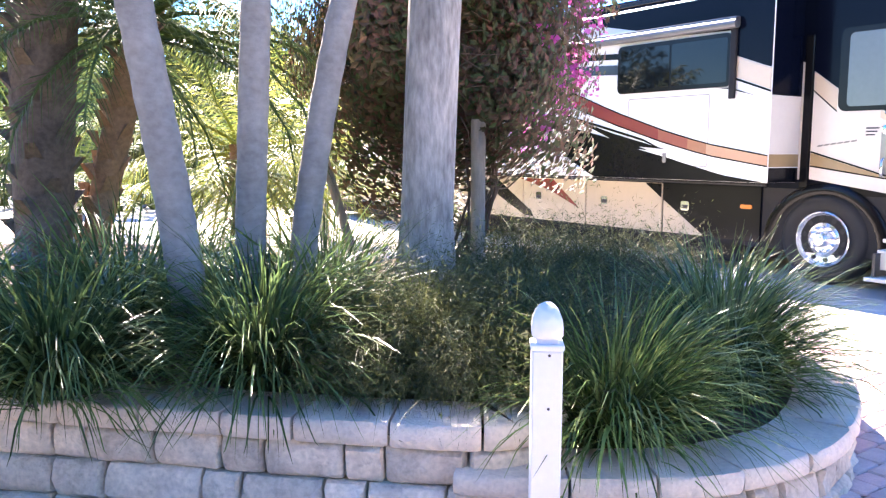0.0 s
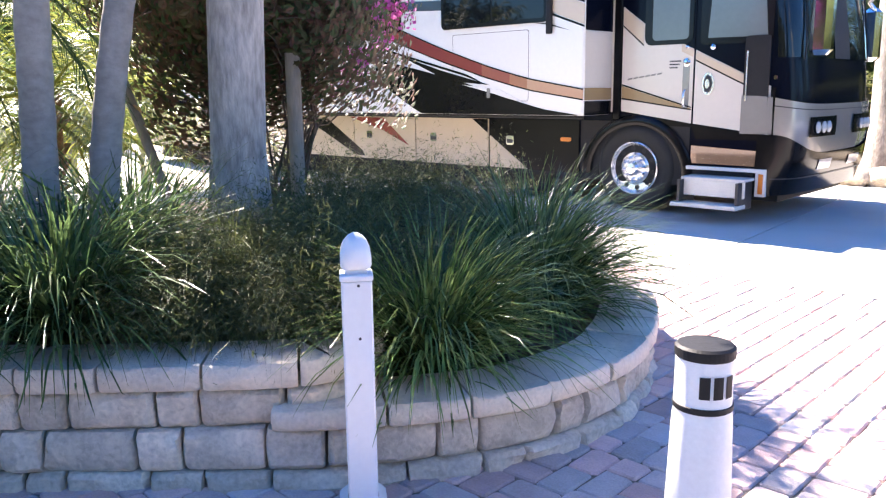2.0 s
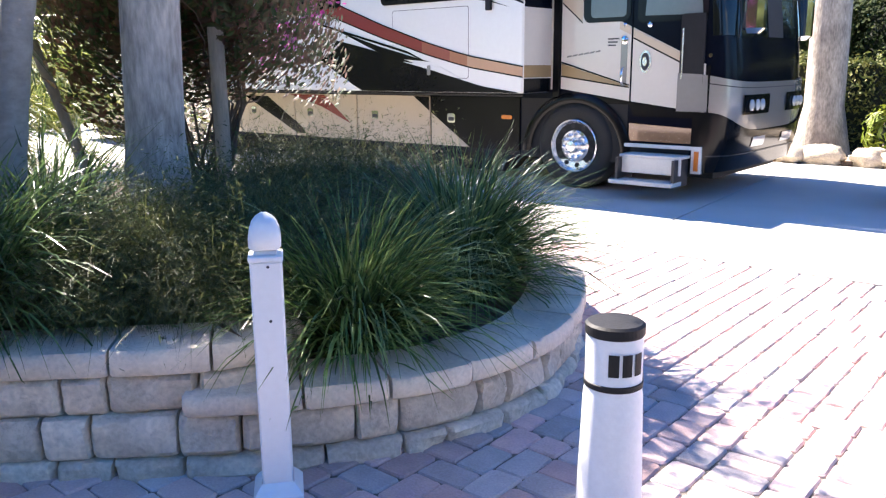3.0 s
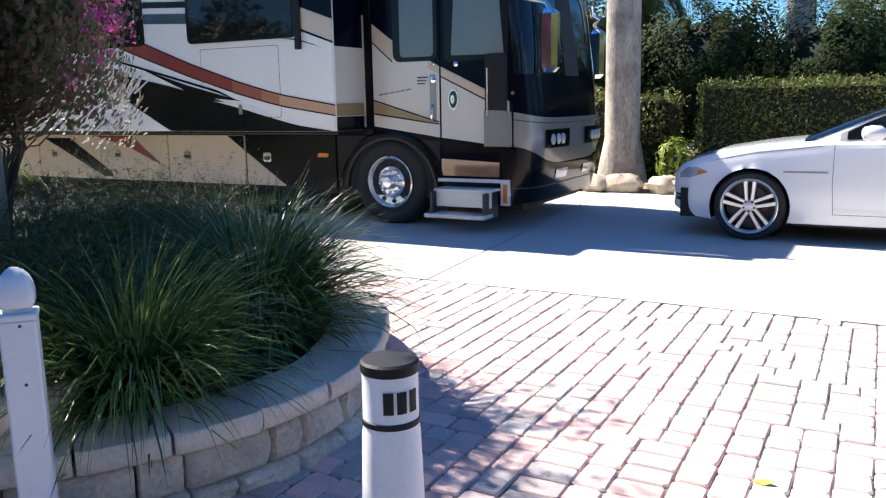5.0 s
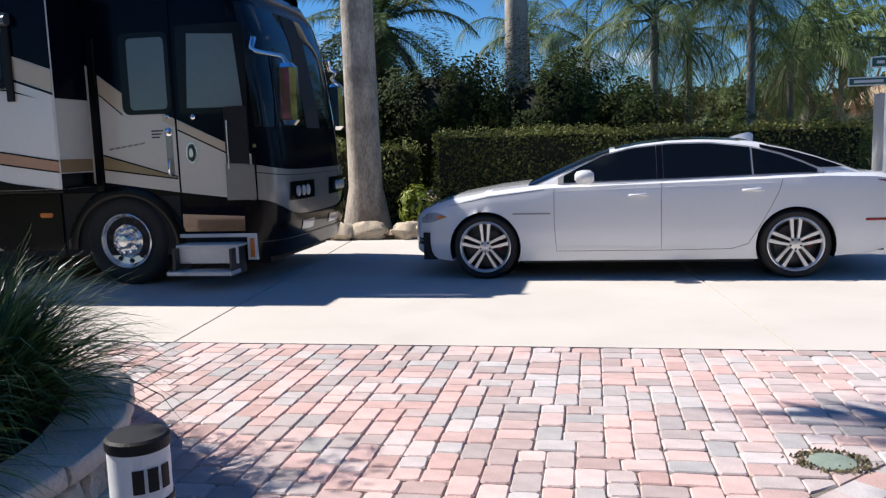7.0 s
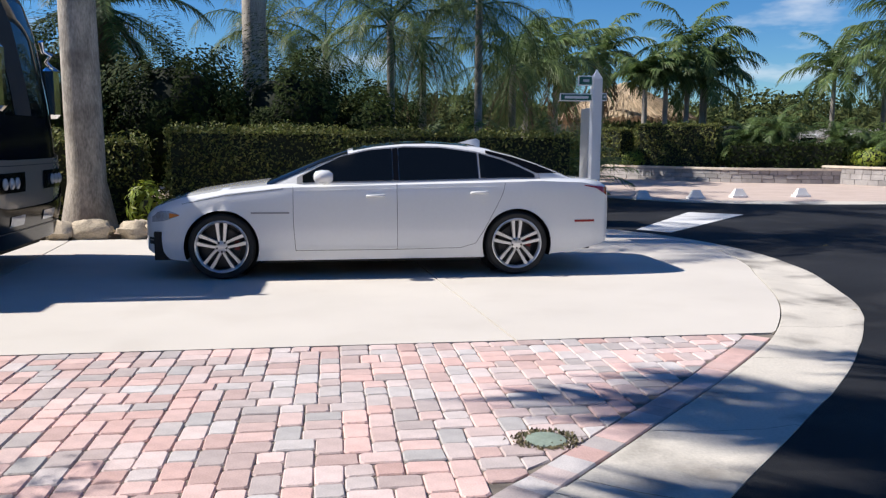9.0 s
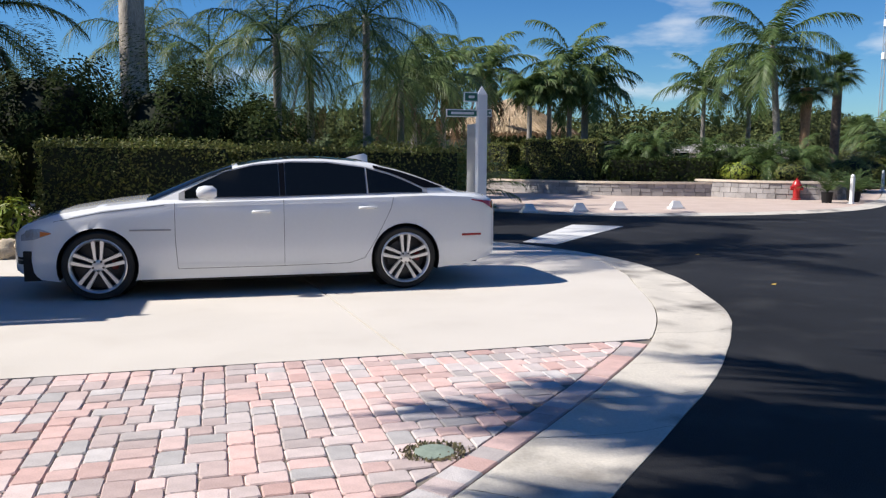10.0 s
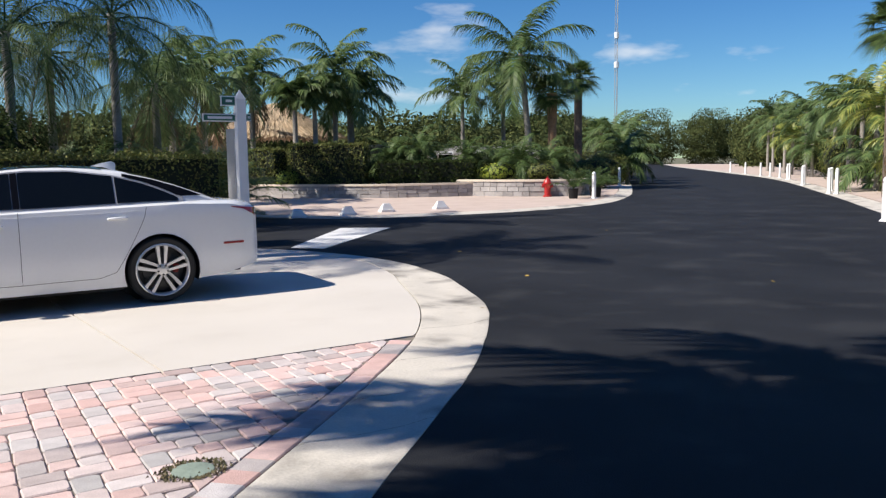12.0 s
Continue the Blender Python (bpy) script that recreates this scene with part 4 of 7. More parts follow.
on_slide("upper_dark", [(-5.73, 2.555), (-5.228, 2.375), (-5.228, 3.22), (-12.5, 3.22), (-12.5, 3.0), (-5.73, 2.82)], navy_gloss, 0.0009, label="dark upper band")
on_slide("upper_wedge", [(-9.6, 3.01), (-7.05, 2.955), (-8.2, 3.19), (-9.6, 3.215)], white_gloss, 0.0018, label="pale wedge above the awning")
hatch = on_slide("hatch", rounded(-7.25, -6.01, 1.29, 2.13, 0.03, 3), black_plastic, 0.0001, 0.0006, "outline of a refrigerator hatch")
on_slide("hatch_panel", rounded(-7.244, -6.016, 1.296, 2.124, 0.03, 3), white_gloss, 0.0001, 0.0012)
on_slide("latch_small", rounded(-6.66, -6.61, 1.33, 1.45, 0.015, 3), silver_gloss, 0.004, 0.012)
# painted end of the slide-out
for z0, z1, m in ((1.128, 1.29, black_gloss), (1.30, 1.44, gold_gloss), (2.08, 3.2, navy_gloss)):
    part("end_paint", Build().box(SX1 - 0.002, SX1 + 0.004, SY + 0.02, RV_Y - 0.01, z0, z1), m, slide)
part("end_panel", Build().box(SX1 - 0.002, SX1 + 0.002, SY + 0.02, RV_Y - 0.01, 1.445, 2.075), cream_gloss, slide)
aw = part("awning", Build().tube([(-12.4, SY - 0.06, 2.885), (-5.64, SY - 0.06, 2.885)], 0.055, 14).box(-12.4, -5.64, SY - 0.09, SY, 2.91, 2.96, 0.008), awning_metal, rv, "rolled window awning in a metal case", smooth=40)
part("awning_arm", Build().box(-5.74, -5.66, SY - 0.045, SY - 0.002, 2.06, 2.9, 0.01), black_plastic, rv, "black awning arm")
part("awning", Build().tube([(-16.8, RV_Y - 0.09, 3.33), (-3.9, RV_Y - 0.09, 3.33)], 0.07, 14).box(-16.8, -3.9, RV_Y - 0.16, RV_Y, 3.38, 3.44, 0.01), black_gloss, rv, "long black awning case at the roof", smooth=40)
# rear swooshes seen between the palms
for x0, dz, m in ((-16.9, 0.0, white_gloss), (-16.2, -0.2, black_gloss), (-15.4, 0.1, white_gloss), (-14.4, -0.1, red_gloss), (-13.6, 0.0, white_gloss)):
    side_plate("rear_stripe", [(x0, 1.25 + dz), (x0 + 0.8, 1.25 + dz), (x0 + 0.1, 2.9 + dz), (x0 - 0.3, 2.9 + dz)], m, t=0.008)


# ---- wheels ----
def big_wheel(x, y, z):
    w = part("wheel", Build().lathe((x, y, z), [(0.30, 0.03), (0.34, 0.0), (0.44, -0.012), (0.495, 0.02), (0.515, 0.07), (0.515, 0.24), (0.47, 0.29), (0.3, 0.29)], 48, "y"), black_rubber, rv, "black bus tyre", smooth=40)
    rim = part("rim", Build().lathe((x, y, z), [(0.302, 0.03), (0.310, -0.005), (0.295, -0.012), (0.280, 0.012), (0.265, 0.030), (0.20, 0.035), (0.17, 0.020), (0.155, 0.005), (0.145, 0.02), (0.09, 0.02), (0.085, -0.05), (0.06, -0.075), (0.0, -0.08)], 48, "y"), polished, w, "polished rim", smooth=30)
    for k in range(10):
        a = radians(36 * k + 8)
        part("lug_nut", Build().lathe((x + 0.130 * math.cos(a), y, z + 0.130 * math.sin(a)), [(0.020, 0.02), (0.018, -0.025), (0.010, -0.034), (0.0, -0.034)], 8, "y"), chrome, w)
        a = radians(36 * k + 26)
        part("hand_hole", Build().lathe((x + 0.232 * math.cos(a), y, z + 0.232 * math.sin(a)), [(0.0, 0.022), (0.027, 0.022), (0.030, 0.036)], 12, "y"), black_rubber, w)
    return w


big_wheel(-4.87, RV_Y - 0.03, 0.505)
arch = Build()
rows = []
for rr, yy in ((0.60, RV_Y - 0.03), (0.66, RV_Y - 0.05), (0.72, RV_Y - 0.02)):
    rows.append([(-4.87 + rr * math.cos(radians(t)) * 1.02, yy, 0.42 + rr * math.sin(radians(t)) * 0.98) for t in range(0, 181, 9)])
arch.grid(rows)
part("wheel_arch", arch, black_gloss, rv, "black wheel-arch lip", smooth=60)
side_plate("cab_valance", strip(lambda x: 0.87 if x > -4.18 else 1.0, lambda x: door_low(x) - 0.012, -4.7, -3.32), black_gloss, t=0.010)
side_plate("front_pillar", [(-3.315, 0.30), (-3.27, 0.30), (-3.27, 1.42), (-3.315, 1.42)], black_gloss, t=0.016)

# ---- white saloon car ----
CX, CY = -1.80, 10.0
car = thing("saloon_car", (0.8, CY, 0), "glossy white long-wheelbase luxury saloon with dark tinted windows", "car")
W_F, W_R = -0.845, 2.318
LEN = 5.22


def half(u):
    return table([(0.0, 0.52), (0.04, 0.62), (0.12, 0.72), (0.3, 0.82), (0.6, 0.895), (1.0, 0.93), (1.6, 0.945), (3.2, 0.945), (4.2, 0.935), (4.7, 0.90), (5.0, 0.85), (5.15, 0.79), (5.22, 0.70)], u)


def shoulder(u):
    return table([(0, 0.62), (0.15, 0.70), (0.5, 0.80), (1.0, 0.90), (1.6, 0.965), (2.4, 0.985), (3.6, 1.01), (4.4, 1.03), (4.9, 1.01), (5.22, 0.94)], u)


def deck(u):
    return table([(0, 0.66), (0.10, 0.74), (0.3, 0.825), (0.6, 0.90), (1.0, 0.965), (1.5, 1.02), (1.7, 1.03), (4.3, 1.06), (4.6, 1.065), (5.0, 1.05), (5.12, 1.035), (5.22, 0.97)], u)


def rocker(u):
    return table([(0, 0.30), (0.3, 0.215), (0.6, 0.19), (4.3, 0.20), (4.8, 0.25), (5.22, 0.34)], u)


def car_x(u):
    """Lengthwise place on the car; the nose is blunt ahead of the front wheel."""
    return CX + u + 0.12 * max(0.0, 1 - u / 0.55)


def body_w(u, z):
    """Half-width of the car's lower body at height z."""
    w, s, r = half(u), shoulder(u), rocker(u)
    t = (z - r) / max(0.05, s - r)
    return w * table([(0, 0.955), (0.12, 0.985), (0.35, 1.0), (0.55, 0.995), (0.70, 0.985), (0.9, 0.968), (1.0, 0.945)], t)


cb = Build()
us = sorted(set([round(i * 0.04, 3) for i in range(int(LEN / 0.04) + 1)] + [0.02, 0.06, LEN, 5.18]))
TS = [0.0, 0.06, 0.14, 0.22, 0.32, 0.42, 0.52, 0.62, 0.70, 0.78, 0.86, 0.93, 1.0]
ARCH = 0.385
for side in (-1, 1):
    verts, ids, faces = [], {}, []
    for i, u in enumerate(us):
        for j, t in enumerate(TS):
            z = rocker(u) + (shoulder(u) - rocker(u)) * t
            x = car_x(u)
            w = body_w(u, z)
            for wx in (W_F, W_R):
                dx, dz = x - wx, z - 0.345
                d = math.hypot(dx, dz)
                if d < ARCH and d > ARCH - 0.09:
                    x, z = wx + dx / d * ARCH, 0.345 + dz / d * ARCH
            ids[i, j] = len(verts)
            verts.append((x, CY + side * w, z))
        for j, (fw, fz) in enumerate(((0.90, 0.62), (0.72, 0.9), (0.4, 0.98), (0.0, 1.0))):
            s, dk = shoulder(u), deck(u)
            ids[i, len(TS) + j] = len(verts)
            verts.append((car_x(u), CY + side * half(u) * fw * 0.985, s + (dk - s) * fz))
    mm = len(TS) + 4
    for i in range(len(us) - 1):
        for j in range(mm - 1):
            quad = (ids[i, j], ids[i + 1, j], ids[i + 1, j + 1], ids[i, j + 1])
            if any(all(math.hypot(verts[q][0] - wx, verts[q][2] - 0.345) < ARCH + 0.004 for q in quad) for wx in (W_F, W_R)) and j < len(TS) - 1:
                continue
            faces.append(quad if side < 0 else quad[::-1])
    cb.add(verts, faces)
for u in (0.0, LEN):
    ring = [(car_x(u), CY - body_w(u, rocker(u) + (shoulder(u) - rocker(u)) * t), rocker(u) + (shoulder(u) - rocker(u)) * t) for t in TS] + [(car_x(u), CY, deck(u))]
    ring += [(car_x(u), CY + body_w(u, rocker(u) + (shoulder(u) - rocker(u)) * t), rocker(u) + (shoulder(u) - rocker(u)) * t) for t in TS[::-1]]
    cb.add(ring, [tuple(range(len(ring)))])
part("body", cb, car_white, car, "white painted body", smooth=30)
part("underbody", Build().box(CX + 0.25, CX + 1.0 - 0.45, CY - 0.8, CY + 0.8, 0.2, 0.5).box(CX + 1.36, CX + 3.72, CY - 0.88, CY + 0.88, 0.17, 0.5).box(CX + 4.52, CX + 5.0, CY - 0.75, CY + 0.75, 0.26, 0.5).box(CX + 0.4, CX + 4.7, CY - 0.55, CY + 0.55, 0.2, 0.75), black_plastic, car)


def roof_z(u):
    return table([(1.38, 1.00), (1.65, 1.115), (2.0, 1.265), (2.3, 1.365), (2.6, 1.42), (2.9, 1.448), (3.2, 1.452), (3.5, 1.435), (3.8, 1.395), (4.1, 1.325), (4.35, 1.245), (4.6, 1.15), (4.82, 1.06)], u)


def belt(u):
    return table([(1.38, 0.985), (2.0, 1.015), (3.0, 1.03), (4.0, 1.055), (4.82, 1.05)], u)


def cabin_w(u, z):
    return 0.885 * table([(1.38, 0.90), (1.8, 0.98), (2.4, 1.0), (3.8, 0.99), (4.4, 0.93), (4.82, 0.82)], u) - 0.56 * max(0.0, z - 0.98)


def cabin_row(u, lift=0.0):
    zr, zb = roof_z(u), belt(u) - 0.02
    zc = max(zb + 0.005, zr - 0.045)
    row = []
    for t in (0, 0.25, 0.5, 0.75, 1.0):
        z = zb + (zc - zb) * t
        row.append((cabin_w(u, z) + lift, z))
    wt = cabin_w(u, zc)
    row += [(wt * 0.93 + lift * 0.5, zr - 0.018 + lift * 0.7), (wt * 0.7, zr - 0.004 + lift), (wt * 0.35, zr + 0.003 + lift), (0, zr + 0.005 + lift)]
    return row


rows = []
cu = [1.38 + i * 0.0688 for i in range(51)]
for u in cu:
    r = cabin_row(u)
    rows.append([(CX + u, CY - w, z) for w, z in r] + [(CX + u, CY + w, z) for w, z in r[-2::-1]])
part("cabin", Build().grid(rows, flip=True), car_white, car, "white pillars and roof frame", smooth=40)


def cabin_patch(u0, u1, lo, hi, lift, n=26, m=5):
    """A pane on the cabin's near and far side between two heights."""
    out = []
    for side in (-1, 1):
        b = Build()
        rows = []
        for i in range(n + 1):
            u = u0 + (u1 - u0) * i / n
            a, c = lo(u), max(lo(u) + 0.002, hi(u))
            rows.append([(CX + u, CY + side * (cabin_w(u, a + (c - a) * j / m) + lift), a + (c - a) * j / m) for j in range(m + 1)])
        b.grid(rows, flip=side > 0)
        out.append(b)
    return out


def dlo_hi(u):
    return min(roof_z(u) - 0.046, table([(1.72, 1.045), (1.95, 1.17), (2.2, 1.285), (2.5, 1.358), (2.9, 1.392), (3.3, 1.388), (3.7, 1.335), (4.0, 1.25), (4.2, 1.168), (4.36, 1.09)], u))


def dlo_lo(u):
    return belt(u) + 0.012


for b in cabin_patch(1.74, 4.40, lambda u: dlo_lo(u) - 0.012, lambda u: dlo_hi(u) + 0.014, 0.004, 40):
    part("window_trim", b, bright_trim, car, "thin bright window surround", smooth=40)
for u0, u1 in ((1.80, 2.76), (2.83, 3.70), (3.72, 4.34)):
    for b in cabin_patch(u0, u1, dlo_lo, dlo_hi, 0.008):
        part("side_window", b, tint_glass, car, "dark tinted side window", smooth=40)
for b in cabin_patch(2.765, 2.825, dlo_lo, dlo_hi, 0.009, 3):
    part("pillar_trim", b, black_gloss, car, smooth=40)


def top_patch(u0, u1, f, lift, n=16):
    rows = []
    for i in range(n + 1):
        u = u0 + (u1 - u0) * i / n
        r = cabin_row(u, lift)
        seg = r[5:] if f == 0 else r[4:]
        rows.append([(CX + u, CY - w, z) for w, z in seg] + [(CX + u, CY + w, z) for w, z in seg[-2::-1]])
    return Build().grid(rows, flip=True)


for b in cabin_patch(3.80, 4.72, lambda u: max(belt(u) + 0.01, dlo_hi(u) + 0.022), lambda u: roof_z(u) - 0.032, 0.006, 24):
    part("rear_pillar", b, black_gloss, car, "black gloss rear pillar", smooth=40)
part("windscreen", top_patch(1.42, 2.28, 1, 0.006), tint_glass, car, "raked windscreen", smooth=40)
part("glass_roof", top_patch(2.34, 3.62, 0, 0.006), tint_glass, car, "black panoramic roof glass", smooth=40)
part("rear_window", top_patch(3.86, 4.78, 0, 0.007), tint_glass, car, "dark sloping rear window", smooth=40)
fin = Build()
fin.grid([[(CX + 3.60, CY, 1.44), (CX + 3.60, CY, 1.445)], [(CX + 3.72, CY - 0.02, 1.43), (CX + 3.72, CY, 1.475)], [(CX + 3.82, CY - 0.022, 1.40), (CX + 3.82, CY, 1.495)], [(CX + 3.86, CY - 0.01, 1.38), (CX + 3.86, CY, 1.47)]])
fin.grid([[(CX + 3.60, CY, 1.44), (CX + 3.60, CY, 1.445)], [(CX + 3.72, CY + 0.02, 1.43), (CX + 3.72, CY, 1.475)], [(CX + 3.82, CY + 0.022, 1.40), (CX + 3.82, CY, 1.495)], [(CX + 3.86, CY + 0.01, 1.38), (CX + 3.86, CY, 1.47)]])
part("roof_fin", fin, car_white, car, smooth=40)


def body_patch(u0, u1, lo, hi, lift, n=16, m=4, sides=(-1,)):
    b = Build()
    for side in sides:
        rows = []
        for i in range(n + 1):
            u = u0 + (u1 - u0) * i / n
            a, c = lo(u), hi(u)
            rows.append([(car_x(u), CY + side * (body_w(u, a + (c - a) * j / m) + lift), a + (c - a) * j / m) for j in range(m + 1)])
        b.grid(rows, flip=side > 0)
    return b


def seam(pts):
    b = Build()
    for (u0, z0), (u1, z1) in zip(pts, pts[1:]):
        n = 6
        line = [(u0 + (u1 - u0) * i / n, z0 + (z1 - z0) * i / n) for i in range(n + 1)]
        b.tube([(car_x(u), CY - body_w(u, z) - 0.0005, z) for u, z in line], 0.0024, 5)
    return b


part("door_seam", seam([(1.70, 0.97), (1.70, 0.6), (1.72, 0.30), (2.80, 0.30)]), black_plastic, car)
part("door_seam", seam([(2.80, 1.0), (2.80, 0.30)]), black_plastic, car)
part("door_seam", seam([(2.80, 0.30), (3.50, 0.31), (3.66, 0.36), (3.76, 0.52), (3.88, 0.74), (3.96, 0.9), (3.99, 1.01)]), black_plastic, car)
part("bonnet_seam", seam([(0.55, 0.795), (1.0, 0.885), (1.6, 0.955)]), black_plastic, car)
part("shoulder_line", seam([(1.72, 0.935), (2.8, 0.955), (3.9, 0.975)]), car_white, car)
part("sill_flash", body_patch(1.72, 3.1, lambda u: 0.315, lambda u: table([(1.7, 0.35), (3.1, 0.325)], u), 0.006), car_white, car, "raised sill highlight")
part("wing_vent", body_patch(1.26, 1.66, lambda u: 0.695, lambda u: 0.712, 0.008), bright_trim, car, "chrome wing vent")
for hu, hz in ((2.57, 0.875), (3.70, 0.905)):
    part("door_handle", Build().tube([(CX + hu - 0.09, CY - body_w(hu, hz) - 0.005, hz), (CX + hu - 0.07, CY - body_w(hu, hz) - 0.035, hz + 0.004), (CX + hu + 0.07, CY - body_w(hu, hz) - 0.035, hz + 0.006), (CX + hu + 0.09, CY - body_w(hu, hz) - 0.005, hz)], 0.014, 8), car_white, car, "white pull handle", smooth=60)
mir = Build()
mrows = []
for t, s in ((0, 0.4), (0.1, 0.8), (0.4, 1.0), (0.8, 0.95), (1.0, 0.5)):
    mrows.append([(CX + 1.92 + t * 0.20, CY - 0.965 + 0.085 * s * math.cos(a), 1.08 + 0.075 * s * math.sin(a)) for a in [2 * math.pi * q / 12 for q in range(13)]])
mir.grid(mrows)
mir.tube([(CX + 2.03, CY - 0.90, 1.01), (CX + 2.03, CY - 0.94, 1.03)], 0.02, 8)
part("door_mirror", mir, car_white, car, "white door mirror", smooth=50)
car_lamp = part("headlight", body_patch(0.13, 0.52, lambda u: table([(0.13, 0.60), (0.3, 0.615), (0.52, 0.675)], u), lambda u: table([(0.13, 0.655), (0.25, 0.72), (0.38, 0.725), (0.52, 0.685)], u), 0.007), lamp_glass, car, "wraparound headlight", smooth=40)
for c0 in (0.22, 0.32):
    part("lens", body_patch(c0 - 0.035, c0 + 0.035, lambda u, c=c0: 0.672 - math.sqrt(max(0.0, 0.0013 - (u - c) ** 2)), lambda u, c=c0: 0.672 + math.sqrt(max(0.0, 0.0013 - (u - c) ** 2)), 0.011), bright_trim, car_lamp, "round projector lens", smooth=40)
part("indicator", body_patch(0.38, 0.51, lambda u: table([(0.38, 0.645), (0.51, 0.675)], u), lambda u: table([(0.38, 0.70), (0.51, 0.685)], u), 0.010), amber, car, "amber corner lens", smooth=40)
part("tail_light", body_patch(4.90, 5.20, lambda u: table([(4.90, 0.975), (5.05, 0.945), (5.2, 0.86)], u), lambda u: table([(4.90, 0.985), (5.2, 0.955)], u), 0.008), red_lens, car, "red tail light", smooth=40)
part("rear_reflector", body_patch(4.78, 5.02, lambda u: 0.575, lambda u: 0.60, 0.006), red_lens, car, "red side marker", smooth=40)
for sd in (-1, 1):
    intake = part("lower_intake", body_patch(0.07, 0.19, lambda u: 0.365, lambda u: 0.44, 0.007, sides=(sd,)), black_plastic, car, "black bumper air intake", smooth=40)
    part("intake_blade", body_patch(0.04, 0.18, lambda u: 0.405, lambda u: 0.416, 0.012, sides=(sd,)), bright_trim, intake, "chrome blade", smooth=40)
part("grille", Build().box(CX + 0.1175, CX + 0.14, CY - 0.20, CY + 0.20, 0.46, 0.64, 0.01), black_gloss, car)


def car_wheel(x, y, sgn):
    w = part("wheel", Build().lathe((x, y, 0.35), [(0.26, 0.02), (0.285, 0.0), (0.325, 0.0), (0.345, 0.02), (0.350, 0.05), (0.350, 0.20), (0.33, 0.235), (0.25, 0.235)] if sgn < 0 else [(0.25, -0.235), (0.33, -0.235), (0.35, -0.2), (0.35, -0.05), (0.345, -0.02), (0.325, 0), (0.285, 0), (0.26, -0.02)], 48, "y"), black_rubber, car, "black low-profile tyre", smooth=40)
    if sgn > 0:
        return
    part("barrel", Build().lathe((x, y, 0.35), [(0.268, 0.004), (0.255, 0.03), (0.245, 0.16), (0.0, 0.165)], 40, "y"), dark_metal, w, smooth=40)
    part("brake_disc", Build().lathe((x, y, 0.35), [(0.19, 0.12), (0.19, 0.10), (0.05, 0.10)], 32, "y"), dark_metal, w)
    part("caliper", Build().box(x + 0.12, x + 0.18, y + 0.09, y + 0.12, 0.30, 0.40, 0.01), brake_red, w, "red brake caliper")
    part("rim", Build().lathe((x, y, 0.35), [(0.275, 0.012), (0.278, -0.004), (0.268, -0.008), (0.252, 0.006), (0.246, 0.03)], 48, "y"), alloy, w, "bright alloy rim", smooth=40)
    for k in range(5):
        for d in (-0.15, 0.15):
            a = radians(72 * k + 90)
            b = Build()
            c0, s0 = math.cos(a), math.sin(a)
            o0, o1 = 0.026 * d / 0.15, 0.044 * d / 0.15
            rows = []
            for r, off, dep, wid in ((0.035, o0 * 0.9, 0.015, 0.016), (0.14, (o0 + o1) / 2, 0.010, 0.018), (0.262, o1, 0.004, 0.023)):
                rows.append([(x + r * c0 - (off + q) * s0, y + dd, 0.35 + r * s0 + (off + q) * c0) for q, dd in ((-wid, dep + 0.03), (-wid * 0.8, dep), (wid * 0.8, dep), (wid, dep + 0.03))])
            b.grid(rows)
            part("spoke", b, alloy, w, smooth=40)
    part("hub_cap", Build().lathe((x, y, 0.35), [(0.062, 0.02), (0.060, 0.004), (0.03, -0.002), (0.0, -0.003)], 20, "y"), alloy, w, smooth=40)
    for k in range(5):
        a = radians(72 * k + 54)
        part("lug_nut", Build().lathe((x + 0.052 * math.cos(a), y, 0.35 + 0.052 * math.sin(a)), [(0.011, 0.004), (0.011, -0.004), (0, -0.005)], 8, "y"), dark_metal, w)


for wx in (W_F, W_R):
    car_wheel(wx, CY - 0.93, -1)
    car_wheel(wx, CY + 0.93, 1)
    liner = Build()
    liner.grid([[(wx + ARCH * math.cos(radians(t)), yy, 0.345 + ARCH * math.sin(radians(t))) for t in range(-20, 201, 10)] for yy in (CY - 0.93, CY - 0.55)])
    liner.grid([[(wx + rr * math.cos(radians(t)), CY - 0.56, 0.345 + rr * math.sin(radians(t))) for t in range(0, 361, 20)] for rr in (0.02, ARCH + 0.02)])
    part("arch_liner", liner, black_plastic, car)

# ---- plants ----
class Leaves:
    """Fast collector for many small faces."""

    def __init__(self, seed):
        self.r = np.random.RandomState(seed)
        self.v, self.f, self.n = [], [], 0

    def quads(self, p):
        """p: (k, 4, 3) corners."""
        k = len(p)
        self.v.append(p.reshape(-1, 3))
        self.f.append(np.arange(4 * k).reshape(k, 4) + self.n)
        self.n += 4 * k

    def scatter(self, c, nrm, size, aspect=2.0, spread=0.8):
        """Diamond leaves at centres c, facing about nrm."""
        k = len(c)
        nn = nrm + self.r.normal(0, spread, (k, 3))
        nn /= np.linalg.norm(nn, axis=1)[:, None] + 1e-9
        t = np.cross(nn, self.r.normal(0, 1, (k, 3)))
        t /= np.linalg.norm(t, axis=1)[:, None] + 1e-9
        b = np.cross(nn, t)
        s = size * self.r.uniform(0.6, 1.35, (k, 1))
        self.quads(np.stack([c - t * s, c - b * s / aspect + nn * s * 0.12, c + t * s, c + b * s / aspect + nn * s * 0.12], 1))

    def build(self):
        b = Build()
        if self.v:
            b.v = np.concatenate(self.v).tolist()
            b.f = [tuple(q) for q in np.concatenate(self.f).tolist()]
        return b


